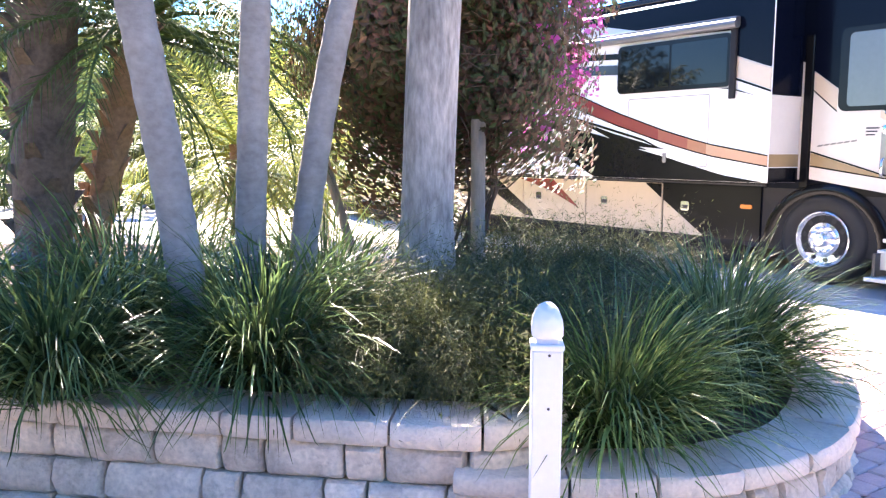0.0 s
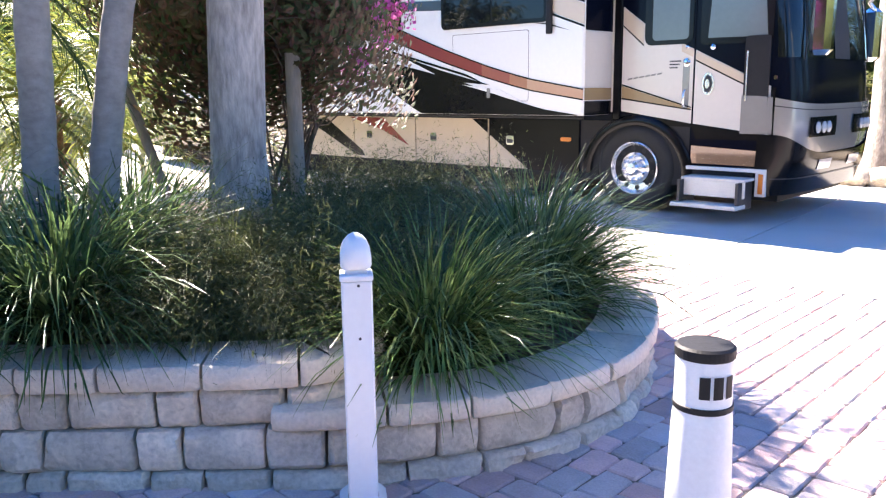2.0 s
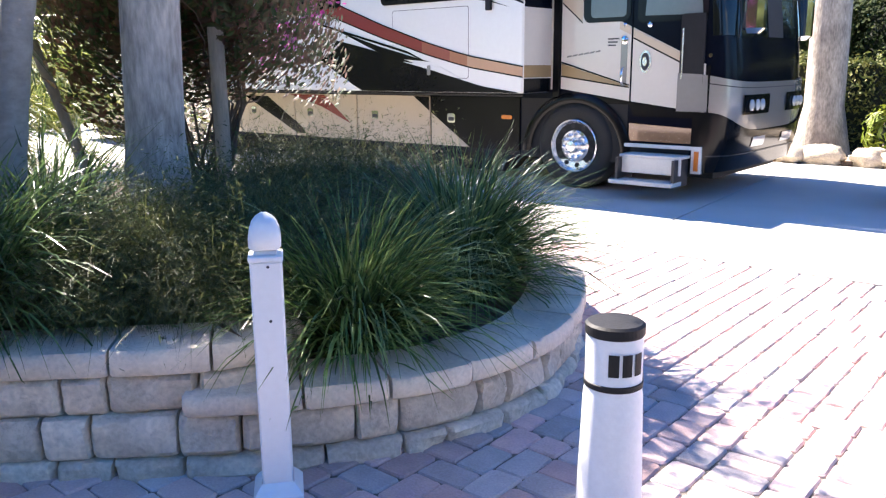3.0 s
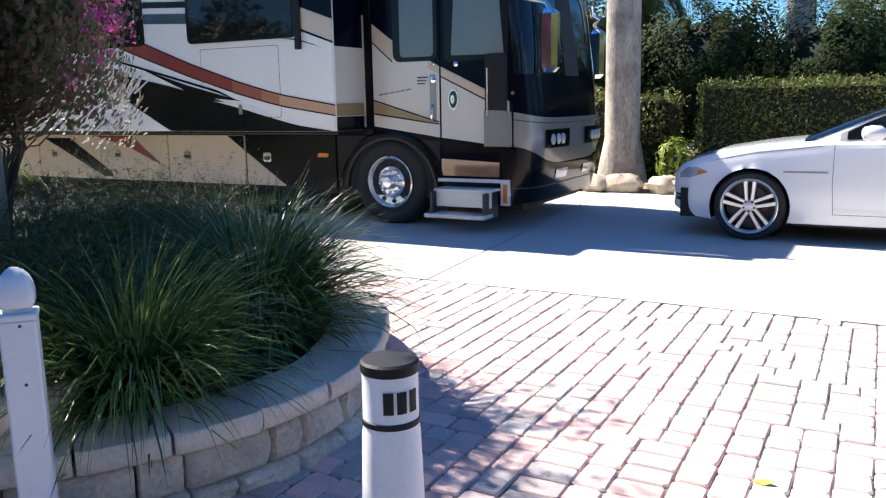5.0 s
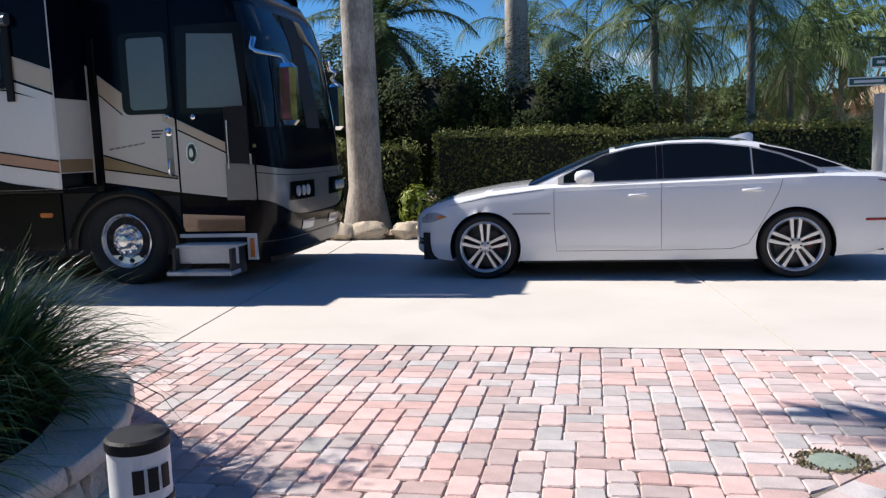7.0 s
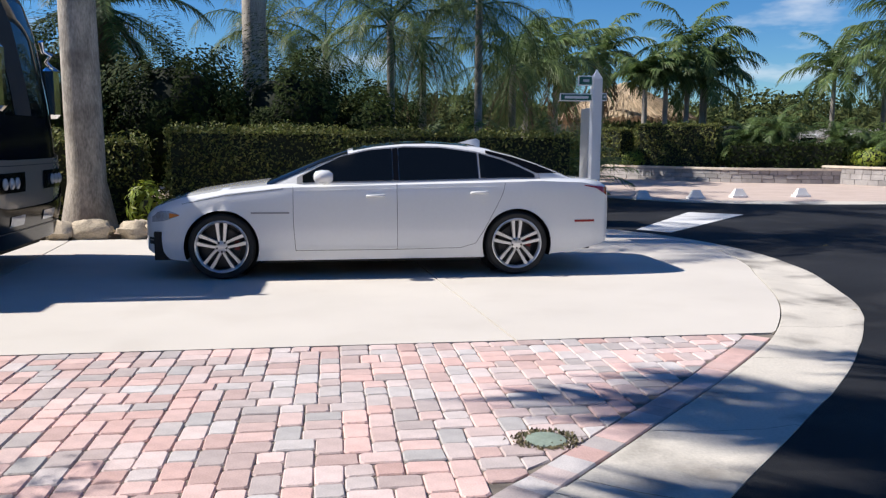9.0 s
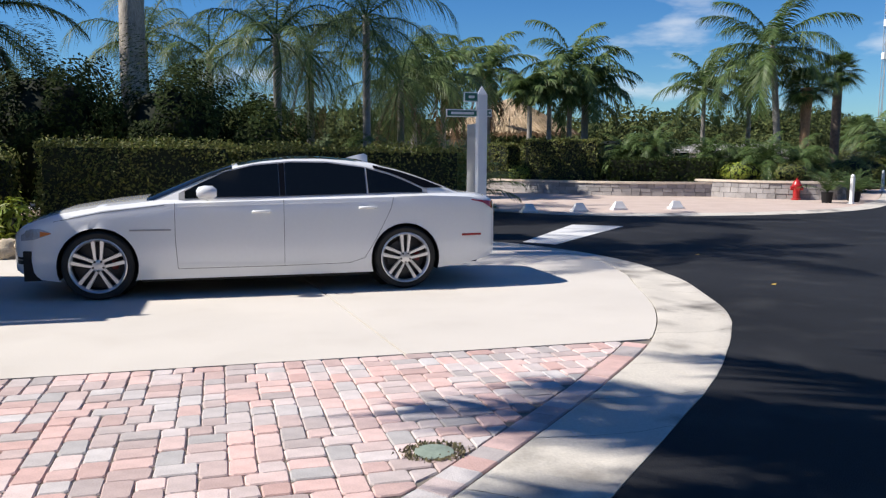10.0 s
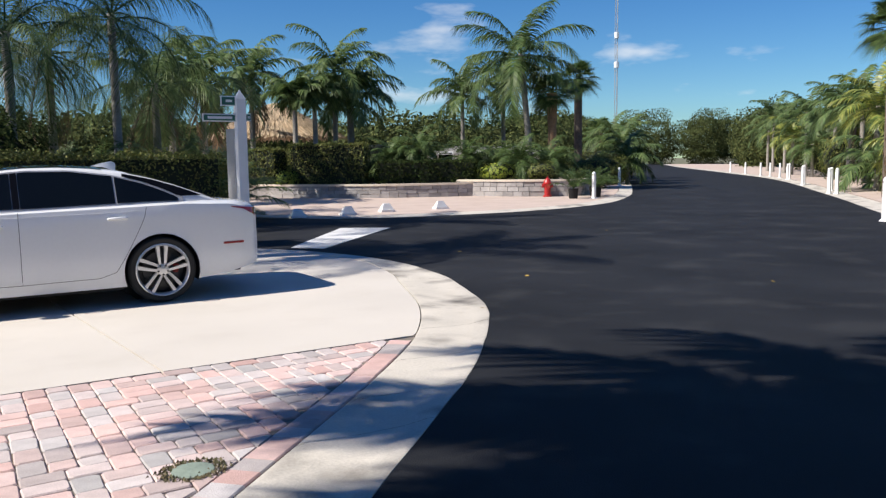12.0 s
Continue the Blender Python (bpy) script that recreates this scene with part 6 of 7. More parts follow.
for i in range(28):
    a, r = rs.uniform(0, 6.28), rs.uniform(0.2, 1.0)
    e = (-4.75 + 0.85 * r * math.cos(a), 3.48 + 1.0 * r * math.sin(a), rs.uniform(1.4, 3.3))
    tw.tube([(-4.55 + rs.uniform(-0.15, 0.15), 3.45 + rs.uniform(-0.15, 0.15), 0.4), (-4.6 + 0.3 * math.cos(a), 3.5 + 0.3 * math.sin(a), 1.2), ((e[0] - 4.7) / 2, (e[1] + 3.5) / 2, e[2] * 0.75), e], [0.014, 0.009, 0.006, 0.003], 5, False)
for i in range(1700):
    v = rs.normal(0, 1, 3)
    v /= np.linalg.norm(v)
    q = np.array((-4.75, 3.48, 2.36)) + v * np.array((0.86, 0.95, 1.12)) * rs.uniform(0.45, 1.0)
    g = v * 0.5 + rs.normal(0, 0.6, 3)
    g *= rs.uniform(0.12, 0.3) / np.linalg.norm(g)
    if q[2] > 0.75:
        tw.tube([tuple(q), tuple(q + g * 0.5 + rs.normal(0, 0.015, 3)), tuple(q + g)], [0.0045, 0.0032, 0.0016], 3, False)
tagged(part("branch_mass", tw, twig_mat, boug), kind="stuff")
part("stake", Build().tube([(-4.10, 3.32, 0.3), (-4.09, 3.31, 1.66)], 0.048, 10), wood_stake, boug, "weathered wooden support stake", smooth=50)
part("stake", Build().tube([(-4.9, 3.0, 0.3), (-5.25, 2.75, 1.6)], 0.035, 8), wood_stake, boug, "leaning support stake", smooth=50)

# ---- far side of the pad: rocks, hedge, dark trees, palms ----
bed2 = Build().prism([(-20, 12.98), (3.4, 12.98), (4.2, 13.9), (-3, 23), (-20, 23)], -0.08, 0.05)
solid("hedge_bed", bed2, mulch_light, "pale mulch bed behind the boulders", "mulch", kind="structure")
rr = random.Random(9)
x = -8.5
while x < 3.0:
    w, h, dd = rr.uniform(0.22, 0.42), rr.uniform(0.14, 0.23), rr.uniform(0.17, 0.25)
    b = Build()
    rows = []
    for i in range(11):
        th = math.pi * i / 10
        row = []
        for k in range(19):
            a = 2 * math.pi * k / 18
            v = Vector((math.sin(th) * math.cos(a), math.sin(th) * math.sin(a), math.cos(th)))
            s = 1 + 0.40 * noise.noise(v * 1.7 + Vector((x * 5, 0, 0))) + 0.22 * noise.noise(v * 5 + Vector((x * 3, 2, 0)))
            row.append((x + w * v.x * s, 13.0 + dd * v.y * s, 0.10 + h * v.z * s))
        rows.append(row)
    b.grid(rows)
    solid("boulder", b, rock_mat, "rough tan limestone border boulder", "rock", (x, 13.0, 0), "border boulders", smooth=50)
    x += w * 1.75

palm("royal_palm", -3.58, 14.1, 0.05, 9.5, 0.30, 0.24, 15, 3.6, 0.8, "tall royal palm with a smooth grey trunk behind the boulders", royal_bark, palm_leaf, 61, lean=(-0.08, 0), shaft=1.4, pairs=44, width=0.032)
palm("royal_palm", -1.45, 20.0, 0.0, 10.0, 0.29, 0.25, 15, 3.6, 0.8, "tall royal palm with a smooth grey trunk behind dark trees", royal_bark, palm_leaf, 62, lean=(0.1, 0), shaft=1.4, pairs=44, width=0.032)
palm("date_palm", -4.9, 20.5, 0.0, 4.6, 0.22, 0.22, 40, 3.0, 0.5, "dark shaggy palm behind the clipped hedge", rough_bark, palm_leaf, 63, el=(-50, 80), bend=1.2, pairs=60, width=0.018, dry=10)
clipped_hedge([(-2.35, 14.5), (0.6, 14.5)], 0.05, 1.66, 1.1, hedge_leaf, 71, "clipped olive-green hedge behind the boulders", 900, 0.030, 0.08)
clipped_hedge([(0.6, 14.75), (4.55, 14.75)], 0.05, 1.62, 1.1, hedge_leaf, 72, "clipped olive-green hedge ending at the street sign", 750, 0.032, 0.07)
clipped_hedge([(-9.5, 15.2), (-2.9, 15.0)], 0.05, 1.5, 1.0, hedge_leaf, 73, "loose green hedge behind the royal palm", 520, 0.038, 0.12)
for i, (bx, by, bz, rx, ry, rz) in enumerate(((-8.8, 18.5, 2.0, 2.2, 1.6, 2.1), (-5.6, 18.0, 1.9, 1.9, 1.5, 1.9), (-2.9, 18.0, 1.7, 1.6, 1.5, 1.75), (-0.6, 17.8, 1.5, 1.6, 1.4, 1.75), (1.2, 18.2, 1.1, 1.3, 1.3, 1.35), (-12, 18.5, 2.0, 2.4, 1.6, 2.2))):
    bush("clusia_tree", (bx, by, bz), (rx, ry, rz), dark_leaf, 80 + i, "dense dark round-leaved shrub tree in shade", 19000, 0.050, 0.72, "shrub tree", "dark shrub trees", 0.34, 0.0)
bush("croton", (-2.55, 13.5, 0.42), (0.28, 0.28, 0.42), lime_leaf, 90, "small yellow-green croton beside the hedge", 350, 0.07, 0.3, "shrub", base=0.05, aspect=3.5)
bush("round_shrub", (1.35, 20, 1.75), (0.55, 0.55, 0.5), dark_leaf, 91, "small clipped round shrub behind the hedge", 1500, 0.05, 0.85, "shrub", base=0.0)
for i, (px, py, h, tr, sd) in enumerate(((1.75, 20.2, 4.3, 0.11, 101), (3.95, 20.5, 4.9, 0.11, 102), (2.9, 23.5, 4.4, 0.12, 103), (0.2, 24.0, 4.2, 0.12, 104), (5.6, 24.0, 3.7, 0.12, 105), (-1.6, 25.5, 4.8, 0.12, 106))):
    palm("queen_palm", px, py, 0.0, h, tr, tr * 0.8, 17, 2.7, 0.66, "queen palm with long drooping feathery fronds", ring_bark, palm_lit, sd, el=(-35, 82), bend=1.8, pairs=56, width=0.012, hang=1.0, rings=0.02, dry=3 if i in (2, 4) else 0)
for i, (px, py) in enumerate(((2.6, 19.3), (4.9, 19.5), (3.6, 22.0), (6.6, 21.5))):
    palm("areca_palm", px, py, 0.0, 0.4, 0.06, 0.05, 30, 2.0, 0.45, "low bushy areca palm behind the hedge", ring_bark, palm_lit, 110 + i, el=(10, 88), bend=1.1, pairs=38, width=0.018)

# ---- street sign ----
sign = thing("street_sign", (4.10, 11.85, 0), "white timber street-sign post with two green name blades", "street sign")
part("post", Build().box(4.03, 4.17, 11.78, 11.92, 0.0, 2.36, 0.008), white_paint, sign, "white square post")
part("post_cap", Build().add([(4.03, 11.78, 2.36), (4.17, 11.78, 2.36), (4.17, 11.92, 2.36), (4.03, 11.92, 2.36), (4.10, 11.85, 2.50)], [(0, 1, 4), (1, 2, 4), (2, 3, 4), (3, 0, 4)]), white_paint, sign)


def sign_blade(x0, x1, y, z0, z1, bars):
    bl = part("name_blade", Build().box(x0, x1, y - 0.012, y + 0.012, z0, z1, 0.003), white_paint, sign, "green street-name blade with white border")
    part("panel", Build().box(x0 + 0.015, x1 - 0.01, y - 0.016, y - 0.013, z0 + 0.015, z1 - 0.015), sign_green, bl)
    part("name_bar", Build().box(x0 + 0.07, x1 - 0.05, y - 0.020, y - 0.017, (z0 + z1) / 2 - 0.018, (z0 + z1) / 2 + 0.018), white_paint, bl, "pale bar standing for the name")


sign_blade(3.56, 4.03, 11.85, 2.04, 2.15, 1)
sign_blade(3.82, 4.03, 11.83, 2.26, 2.40, 1)
sign_blade(4.17, 4.26, 11.86, 2.05, 2.16, 1)
back = Build().box(4.02, 4.045, 11.925, 12.30, 0.75, 1.95, 0.004)
part("back_panel", back, sign_grey, sign, "bare grey back of a road sign")

# ---- street markings, parking stops ----
solid("stop_line", Build().prism([(5.45, 13.55), (5.85, 13.05), (8.75, 16.1), (7.85, 16.75)], -0.016, -0.010), line_paint, "worn white stop line painted on the asphalt", "road marking", kind="structure")
for x, y in ((8.25, 20.35), (9.75, 20.45), (11.2, 20.95), (13.05, 21.0)):
    b = Build()
    b.prism([(x - 0.22, y - 0.12), (x + 0.22, y - 0.12), (x + 0.22, y + 0.12), (x - 0.22, y + 0.12)], 0.0, 0.06)
    b.add([(x - 0.19, y - 0.10, 0.06), (x + 0.19, y - 0.10, 0.06), (x + 0.19, y + 0.10, 0.06), (x - 0.19, y + 0.10, 0.06), (x - 0.10, y - 0.03, 0.24), (x + 0.10, y - 0.03, 0.24), (x + 0.10, y + 0.03, 0.24), (x - 0.10, y + 0.03, 0.24)],
          [(0, 1, 5, 4), (1, 2, 6, 5), (2, 3, 7, 6), (3, 0, 4, 7), (4, 5, 6, 7)])
    solid("parking_block", b, white_paint, "white concrete block at the edge of the forecourt", "parking block", (x, y, 0), "parking blocks")

# ---- across the street ----
def low_wall(name, pts, h, label):
    """A low wall of split-face blocks with a cap."""
    ob = thing(name, (pts[0][0], pts[0][1], 0), label, "planter wall", "far planters")
    line = smooth_line([(*p, 0) for p in pts], 8)
    s = arc(line)
    stones = Build()
    rw = random.Random(len(pts) * 7)
    z = 0.0
    rowh = (h - 0.08) / 3
    for row in range(3):
        q = -rw.uniform(0, 0.3)
        while q < s[-1]:
            e = q + rw.uniform(0.28, 0.5)
            a, b = max(q + 0.008, 0), min(e - 0.008, s[-1])
            if b - a > 0.05:
                pa, na = at_arc(line, s, a)
                pb, nb = at_arc(line, s, b)
                j = rw.uniform(-0.015, 0.015)
                stones.prism([((pa + na * (0.1 + j)).x, (pa + na * (0.1 + j)).y), ((pb + nb * (0.1 + j)).x, (pb + nb * (0.1 + j)).y), ((pb - nb * 0.1).x, (pb - nb * 0.1).y), ((pa - na * 0.1).x, (pa - na * 0.1).y)], z + 0.004, z + rowh - 0.006)
            q = e
        z += rowh
    tagged(part("stone_mass", stones, planter_stone, ob), kind="stuff")
    cap = Build()
    cap.grid([[(*(p + n_ * t).xy, zz) for t, zz in ((-0.14, h - 0.08), (0.14, h - 0.08), (0.14, h), (-0.14, h), (-0.14, h - 0.08))] for p, n_ in [at_arc(line, s, s[-1] * i / 30) for i in range(31)]])
    part("cap", cap, cap_mat, ob)
    return ob


low_wall("far_planter", [(9.6, 36.8), (11.6, 33.4), (14.3, 29.6), (16.6, 28.2), (19.3, 27.4)], 0.55, "low grey stone planter wall across the street")
low_wall("far_planter", [(18.3, 28.6), (18.9, 26.9), (19.7, 25.6), (21.2, 24.5), (22.4, 24.9)], 0.66, "curved pale stone planter wall beside the hydrant")
solid("far_bed", Build().prism([(10.2, 37.2), (12.1, 33.6), (14.6, 30.0), (16.8, 28.6), (19.2, 27.8), (22.0, 25.3), (26, 30), (20, 40)], 0.0, 0.42), mulch, "mulched bed behind the far planter walls", "mulch", kind="structure")
clipped_hedge([(11.6, 35.6), (12.8, 33.6)], 0.4, 2.05, 1.0, hedge_leaf, 201, "boxy clipped hedge in the far planter", 260, 0.055, 0.05)
clipped_hedge([(12.9, 32.6), (15.4, 30.6)], 0.4, 2.2, 1.1, hedge_leaf, 202, "boxy olive-green clipped hedge in the far planter", 260, 0.055, 0.05)
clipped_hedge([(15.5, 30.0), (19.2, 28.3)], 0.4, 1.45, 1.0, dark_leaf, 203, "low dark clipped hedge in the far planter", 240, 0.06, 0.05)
bush("lime_shrub", (12.6, 32.3, 0.75), (0.6, 0.4, 0.35), lime_leaf, 204, "bright yellow-green low shrub", 900, 0.05, 0.7, base=0.4)
bush("lime_shrub", (19.6, 27.0, 0.95), (0.8, 0.6, 0.42), lime_leaf, 205, "bright yellow-green clipped shrub by the hydrant", 1200, 0.055, 0.8, base=0.6)
bush("lime_shrub", (21.0, 26.0, 0.95), (0.8, 0.6, 0.40), hedge_leaf, 206, "yellow-green clipped shrub by the hydrant", 1200, 0.055, 0.8, base=0.6)

hyd = thing("fire_hydrant", (20.2, 24.75, 0), "red cast-iron fire hydrant", "fire hydrant")
part("barrel", Build().lathe((20.2, 24.75, 0), [(0.17, 0), (0.17, 0.05), (0.12, 0.06), (0.12, 0.46), (0.17, 0.48), (0.17, 0.53), (0.14, 0.56), (0.12, 0.64), (0.06, 0.71), (0.03, 0.72), (0.03, 0.78), (0, 0.78)], 20), red_paint, hyd, smooth=40)
part("outlet", Build().tube([(20.02, 24.86, 0.42), (20.38, 24.64, 0.42)], 0.075, 12).tube([(20.1, 24.6, 0.40), (20.2, 24.75, 0.40)], 0.09, 12), red_paint, hyd, smooth=40)

# thatched hut
hut = thing("thatched_hut", (15.4, 41.2, 0), "open hut with a straw-coloured palm-thatch roof", "thatched hut")
hx, hy = 15.4, 41.2
for dx in (-2.2, 2.2):
    for dy in (-1.6, 1.6):
        part("post", Build().tube([(hx + dx, hy + dy, 0), (hx + dx, hy + dy, 3.1)], 0.09, 8), wood_stake, hut)
rs = np.random.RandomState(77)
k = 9000
a = rs.uniform(0, 2 * np.pi, k)
t = np.sqrt(rs.uniform(0.01, 1, k))
c = np.stack([hx + 3.4 * t * np.cos(a), hy + 2.8 * t * np.sin(a), 4.65 - 1.75 * t + rs.normal(0, 0.03, k)], 1)
dn = np.stack([np.cos(a) * 0.85, np.sin(a) * 0.8, np.full(k, -0.50)], 1) + rs.normal(0, 0.08, (k, 3))
pth = c[:, None, :] + dn[:, None, :] * np.linspace(0, 0.55, 3)[None, :, None]
v, f = strips(pth, np.full((k, 3), 0.03) * np.array([1, 1, 0.4])[None, :], np.stack([-np.sin(a), np.cos(a), np.zeros(k)], 1))
b = Build()
b.v, b.f = v.tolist(), [tuple(q) for q in f.tolist()]
core = [[(hx + 3.3 * q * math.cos(w), hy + 2.7 * q * math.sin(w), 4.6 - 1.75 * q) for w in [2 * math.pi * i / 24 for i in range(25)]] for q in (0.02, 0.5, 1.0)]
part("roof_lining", Build().grid(core), thatch, hut, smooth=40)
part("thatch", b, thatch, hut, "shaggy straw thatch")


def cottage(x, y, w, d, h, turn, label):
    ob = thing("cottage", (0, 0, 0), label, "house", "cottages")
    part("wall", Build().box(-w / 2, w / 2, -d / 2, d / 2, 0, h, 0.02), house_wall, ob, "pale rendered wall")
    part("roof", Build().add([(-w / 2 - 0.4, -d / 2 - 0.4, h), (w / 2 + 0.4, -d / 2 - 0.4, h), (w / 2 + 0.4, d / 2 + 0.4, h), (-w / 2 - 0.4, d / 2 + 0.4, h), (-w / 4, 0, h + 0.55), (w / 4, 0, h + 0.55)],
                             [(0, 1, 5, 4), (1, 2, 5), (2, 3, 4, 5), (3, 0, 4), (3, 2, 1, 0)]), roof_mat, ob, "grey hipped roof")
    for wx in (-w * 0.3, 0.0, w * 0.3):
        win = part("window", Build().box(wx - 0.5, wx + 0.5, -d / 2 - 0.05, -d / 2, 0.9, 2.0, 0.01), white_paint, ob, "white window frame")
        part("pane", Build().box(wx - 0.42, wx + 0.42, -d / 2 - 0.07, -d / 2 - 0.052, 0.98, 1.92), tint_glass, win)
    ob.matrix_basis = pose(x, y, 0, 0, 0, turn)
    return ob


cottage(31.0, 44.5, 8, 5, 1.8, -38, "white cottage half hidden behind palms")
cottage(52.5, 27.5, 8, 5, 2.0, 45, "pale cottage behind the trees along the street")

far = [("queen_palm", 12.6, 36.6, 4.9, 2.6, 301), ("queen_palm", 16.0, 35.0, 5.1, 3.0, 302), ("queen_palm", 17.6, 36.6, 4.4, 2.8, 303), ("queen_palm", 17.0, 35.6, 3.9, 2.6, 315), ("queen_palm", 13.6, 33.9, 3.7, 1.3, 304),
       ("queen_palm", 14.7, 34.3, 3.8, 1.3, 305), ("queen_palm", 26.0, 35.6, 4.9, 2.7, 306), ("queen_palm", 24.0, 36.5, 4.4, 2.6, 307), ("queen_palm", 9.0, 31.5, 4.0, 2.6, 316), ("queen_palm", 7.2, 29.0, 3.6, 2.6, 317)]
for nm, x, y, h, L, sd in far:
    palm(nm, x, y, 0.0, h, 0.13, 0.10, 16, L, 0.75, "queen palm with a full feathery crown across the street", ring_bark, palm_lit, sd, el=(0 if sd in (304, 305) else -20, 82), bend=1.0 if sd in (304, 305) else 1.45, pairs=34, width=0.046, hang=0.8, shaft=0.6, dry=3 if sd in (301, 316) else 0)
palm("coconut_palm", 24.0, 30.6, 0.0, 6.3, 0.16, 0.13, 22, 3.6, 0.9, "tall coconut palm with wide arching fronds", ring_bark, palm_leaf, 308, lean=(-0.5, 0.2), el=(-35, 75), bend=1.25, pairs=52, width=0.034, hang=0.8)
fan_palm(24.9, 30.2, 0.0, 4.5, 0.20, 1.3, "cabbage palm with a bulging reddish trunk", 309, boot_bark, boots=True)
fan_palm(30.0, 34.2, 0.0, 5.7, 0.22, 1.4, "cabbage palm with a round crown of fan leaves", 310, rough_bark)
for i, (x, y, z, h, L) in enumerate(((17.0, 31.4, 0.4, 1.2, 1.5), (17.9, 30.6, 0.4, 1.5, 1.5), (20.2, 30.3, 0.4, 1.2, 1.6), (20.6, 27.0, 0.55, 0.9, 1.4), (21.8, 26.6, 0.4, 0.8, 1.4), (22.6, 27.6, 0.4, 1.0, 1.5), (18.8, 32.0, 0.4, 1.0, 1.5), (21.5, 30.0, 0.2, 1.0, 1.6))):
    palm("pygmy_date_palm", x, y, z, h, 0.09, 0.10, 34, L, 0.4, "pygmy date palm with arching fine fronds in the far planter", rough_bark, palm_leaf, 320 + i, el=(-35, 82), bend=1.6, pairs=40, width=0.014)
for i, (x, y) in enumerate(((19.9, 22.9), (21.3, 23.2), (21.9, 24.0))):
    pot = thing("potted_palm", (x, y, 0), "small palm in a black plastic nursery pot", "potted plant", "potted palms")
    part("pot", Build().lathe((x, y, 0), [(0.0, 0.0), (0.15, 0.0), (0.19, 0.34), (0.20, 0.36), (0.18, 0.36), (0.0, 0.33)], 18), black_plastic, pot, smooth=40)
    rs = np.random.RandomState(340 + i)
    for j in range(16):
        ra, v, f = frond_faces(rs, (x, y, 0.35), j * 2.4, radians(rs.uniform(25, 80)), 1.0, 1.1, 0.24, 22, 0.010)
        b = Build()
        b.v, b.f = v.tolist(), [tuple(q) for q in f.tolist()]
        b.tube([tuple(q) for q in ra[::3]], 0.008, 4, False)
        part("frond", b, palm_leaf, pot)

# white marker posts along the street
first = picket_post((20.4, 22.35, 0.0), 0.97, 0.11, "white square vinyl marker post beside the street", 10, "street marker posts")
for x, y in ((30.0, 31.0), (42.6, 44.1), (43.6, 45.2), (46.5, 48.0), (53.6, 55.4), (55, 56.6), (17.75, 10.2), (28.6, 18.2), (28.9, 18.7), (35.9, 24.6), (36.6, 25.0), (43.5, 30.8), (44.4, 31.3), (46.4, 33.4), (49.5, 36.4), (51.0, 38.3), (56, 43.5), (62, 49.8), (30.9, 19.9)):
    copy_thing(first, pose(x, y, 0.0, 0, 0, 10))

# ---- opposite lots and distance ----
fan_palm(27.4, 15.6, 0.0, 5.6, 0.20, 1.4, "cabbage palm with a dark booted trunk across the street", 401, rough_bark, boots=True)
for i, (x, y, h, L, m) in enumerate(((28.2, 16.6, 1.7, 1.7, palm_yellow), (30.0, 17.4, 2.6, 1.8, palm_yellow), (31.0, 19.6, 1.2, 2.2, palm_leaf), (35.0, 22.0, 3.6, 2.4, palm_yellow), (38.0, 23.8, 3.5, 2.4, palm_leaf), (41.0, 27.0, 3.9, 2.4, palm_leaf), (39.5, 25.4, 4.4, 2.2, palm_leaf), (43.6, 28.2, 3.0, 2.2, palm_yellow), (54.0, 39.5, 3.0, 2.4, palm_yellow), (62.0, 47.0, 5.0, 2.6, palm_leaf), (66.0, 50.5, 4.0, 2.6, palm_leaf), (46.0, 31.0, 4.3, 2.6, palm_leaf), (33.2, 20.6, 0.6, 2.0, palm_leaf),
                                     (52, 37.0, 4.5, 2.8, palm_leaf), (37.0, 21.6, 2.2, 2.2, palm_yellow), (49, 34.5, 2.2, 2.6, palm_leaf), (58, 43, 4.2, 2.8, palm_leaf), (33, 33.5, 1.5, 2.0, palm_leaf), (36, 37, 2.5, 2.2, palm_leaf), (40, 42, 3.0, 2.4, palm_leaf))):
    dx, dy = (0.9, -1.0) if y < x - 8 else (0, 0)
    palm("street_palm", x + dx, y + dy, 0.0, h, 0.13, 0.10, 16, L, 0.65, "feathery palm in the lots along the street" if m is palm_leaf else "yellow-green feathery palm in the lots along the street", ring_bark, palm_lit if m is palm_leaf else m, 410 + i, el=(-25, 82), bend=1.4, pairs=30, width=0.048, hang=0.7)
for i, (x, y, h) in enumerate(((41.5, 44.8, 3.4), (43.0, 47.0, 3.2), (43.2, 26.6, 4.0), (59.5, 38.5, 4.3))):
    fan_palm(x, y, 0.0, h, 0.15, 1.4, "cabbage palm along the street", 430 + i, rough_bark, n=26)
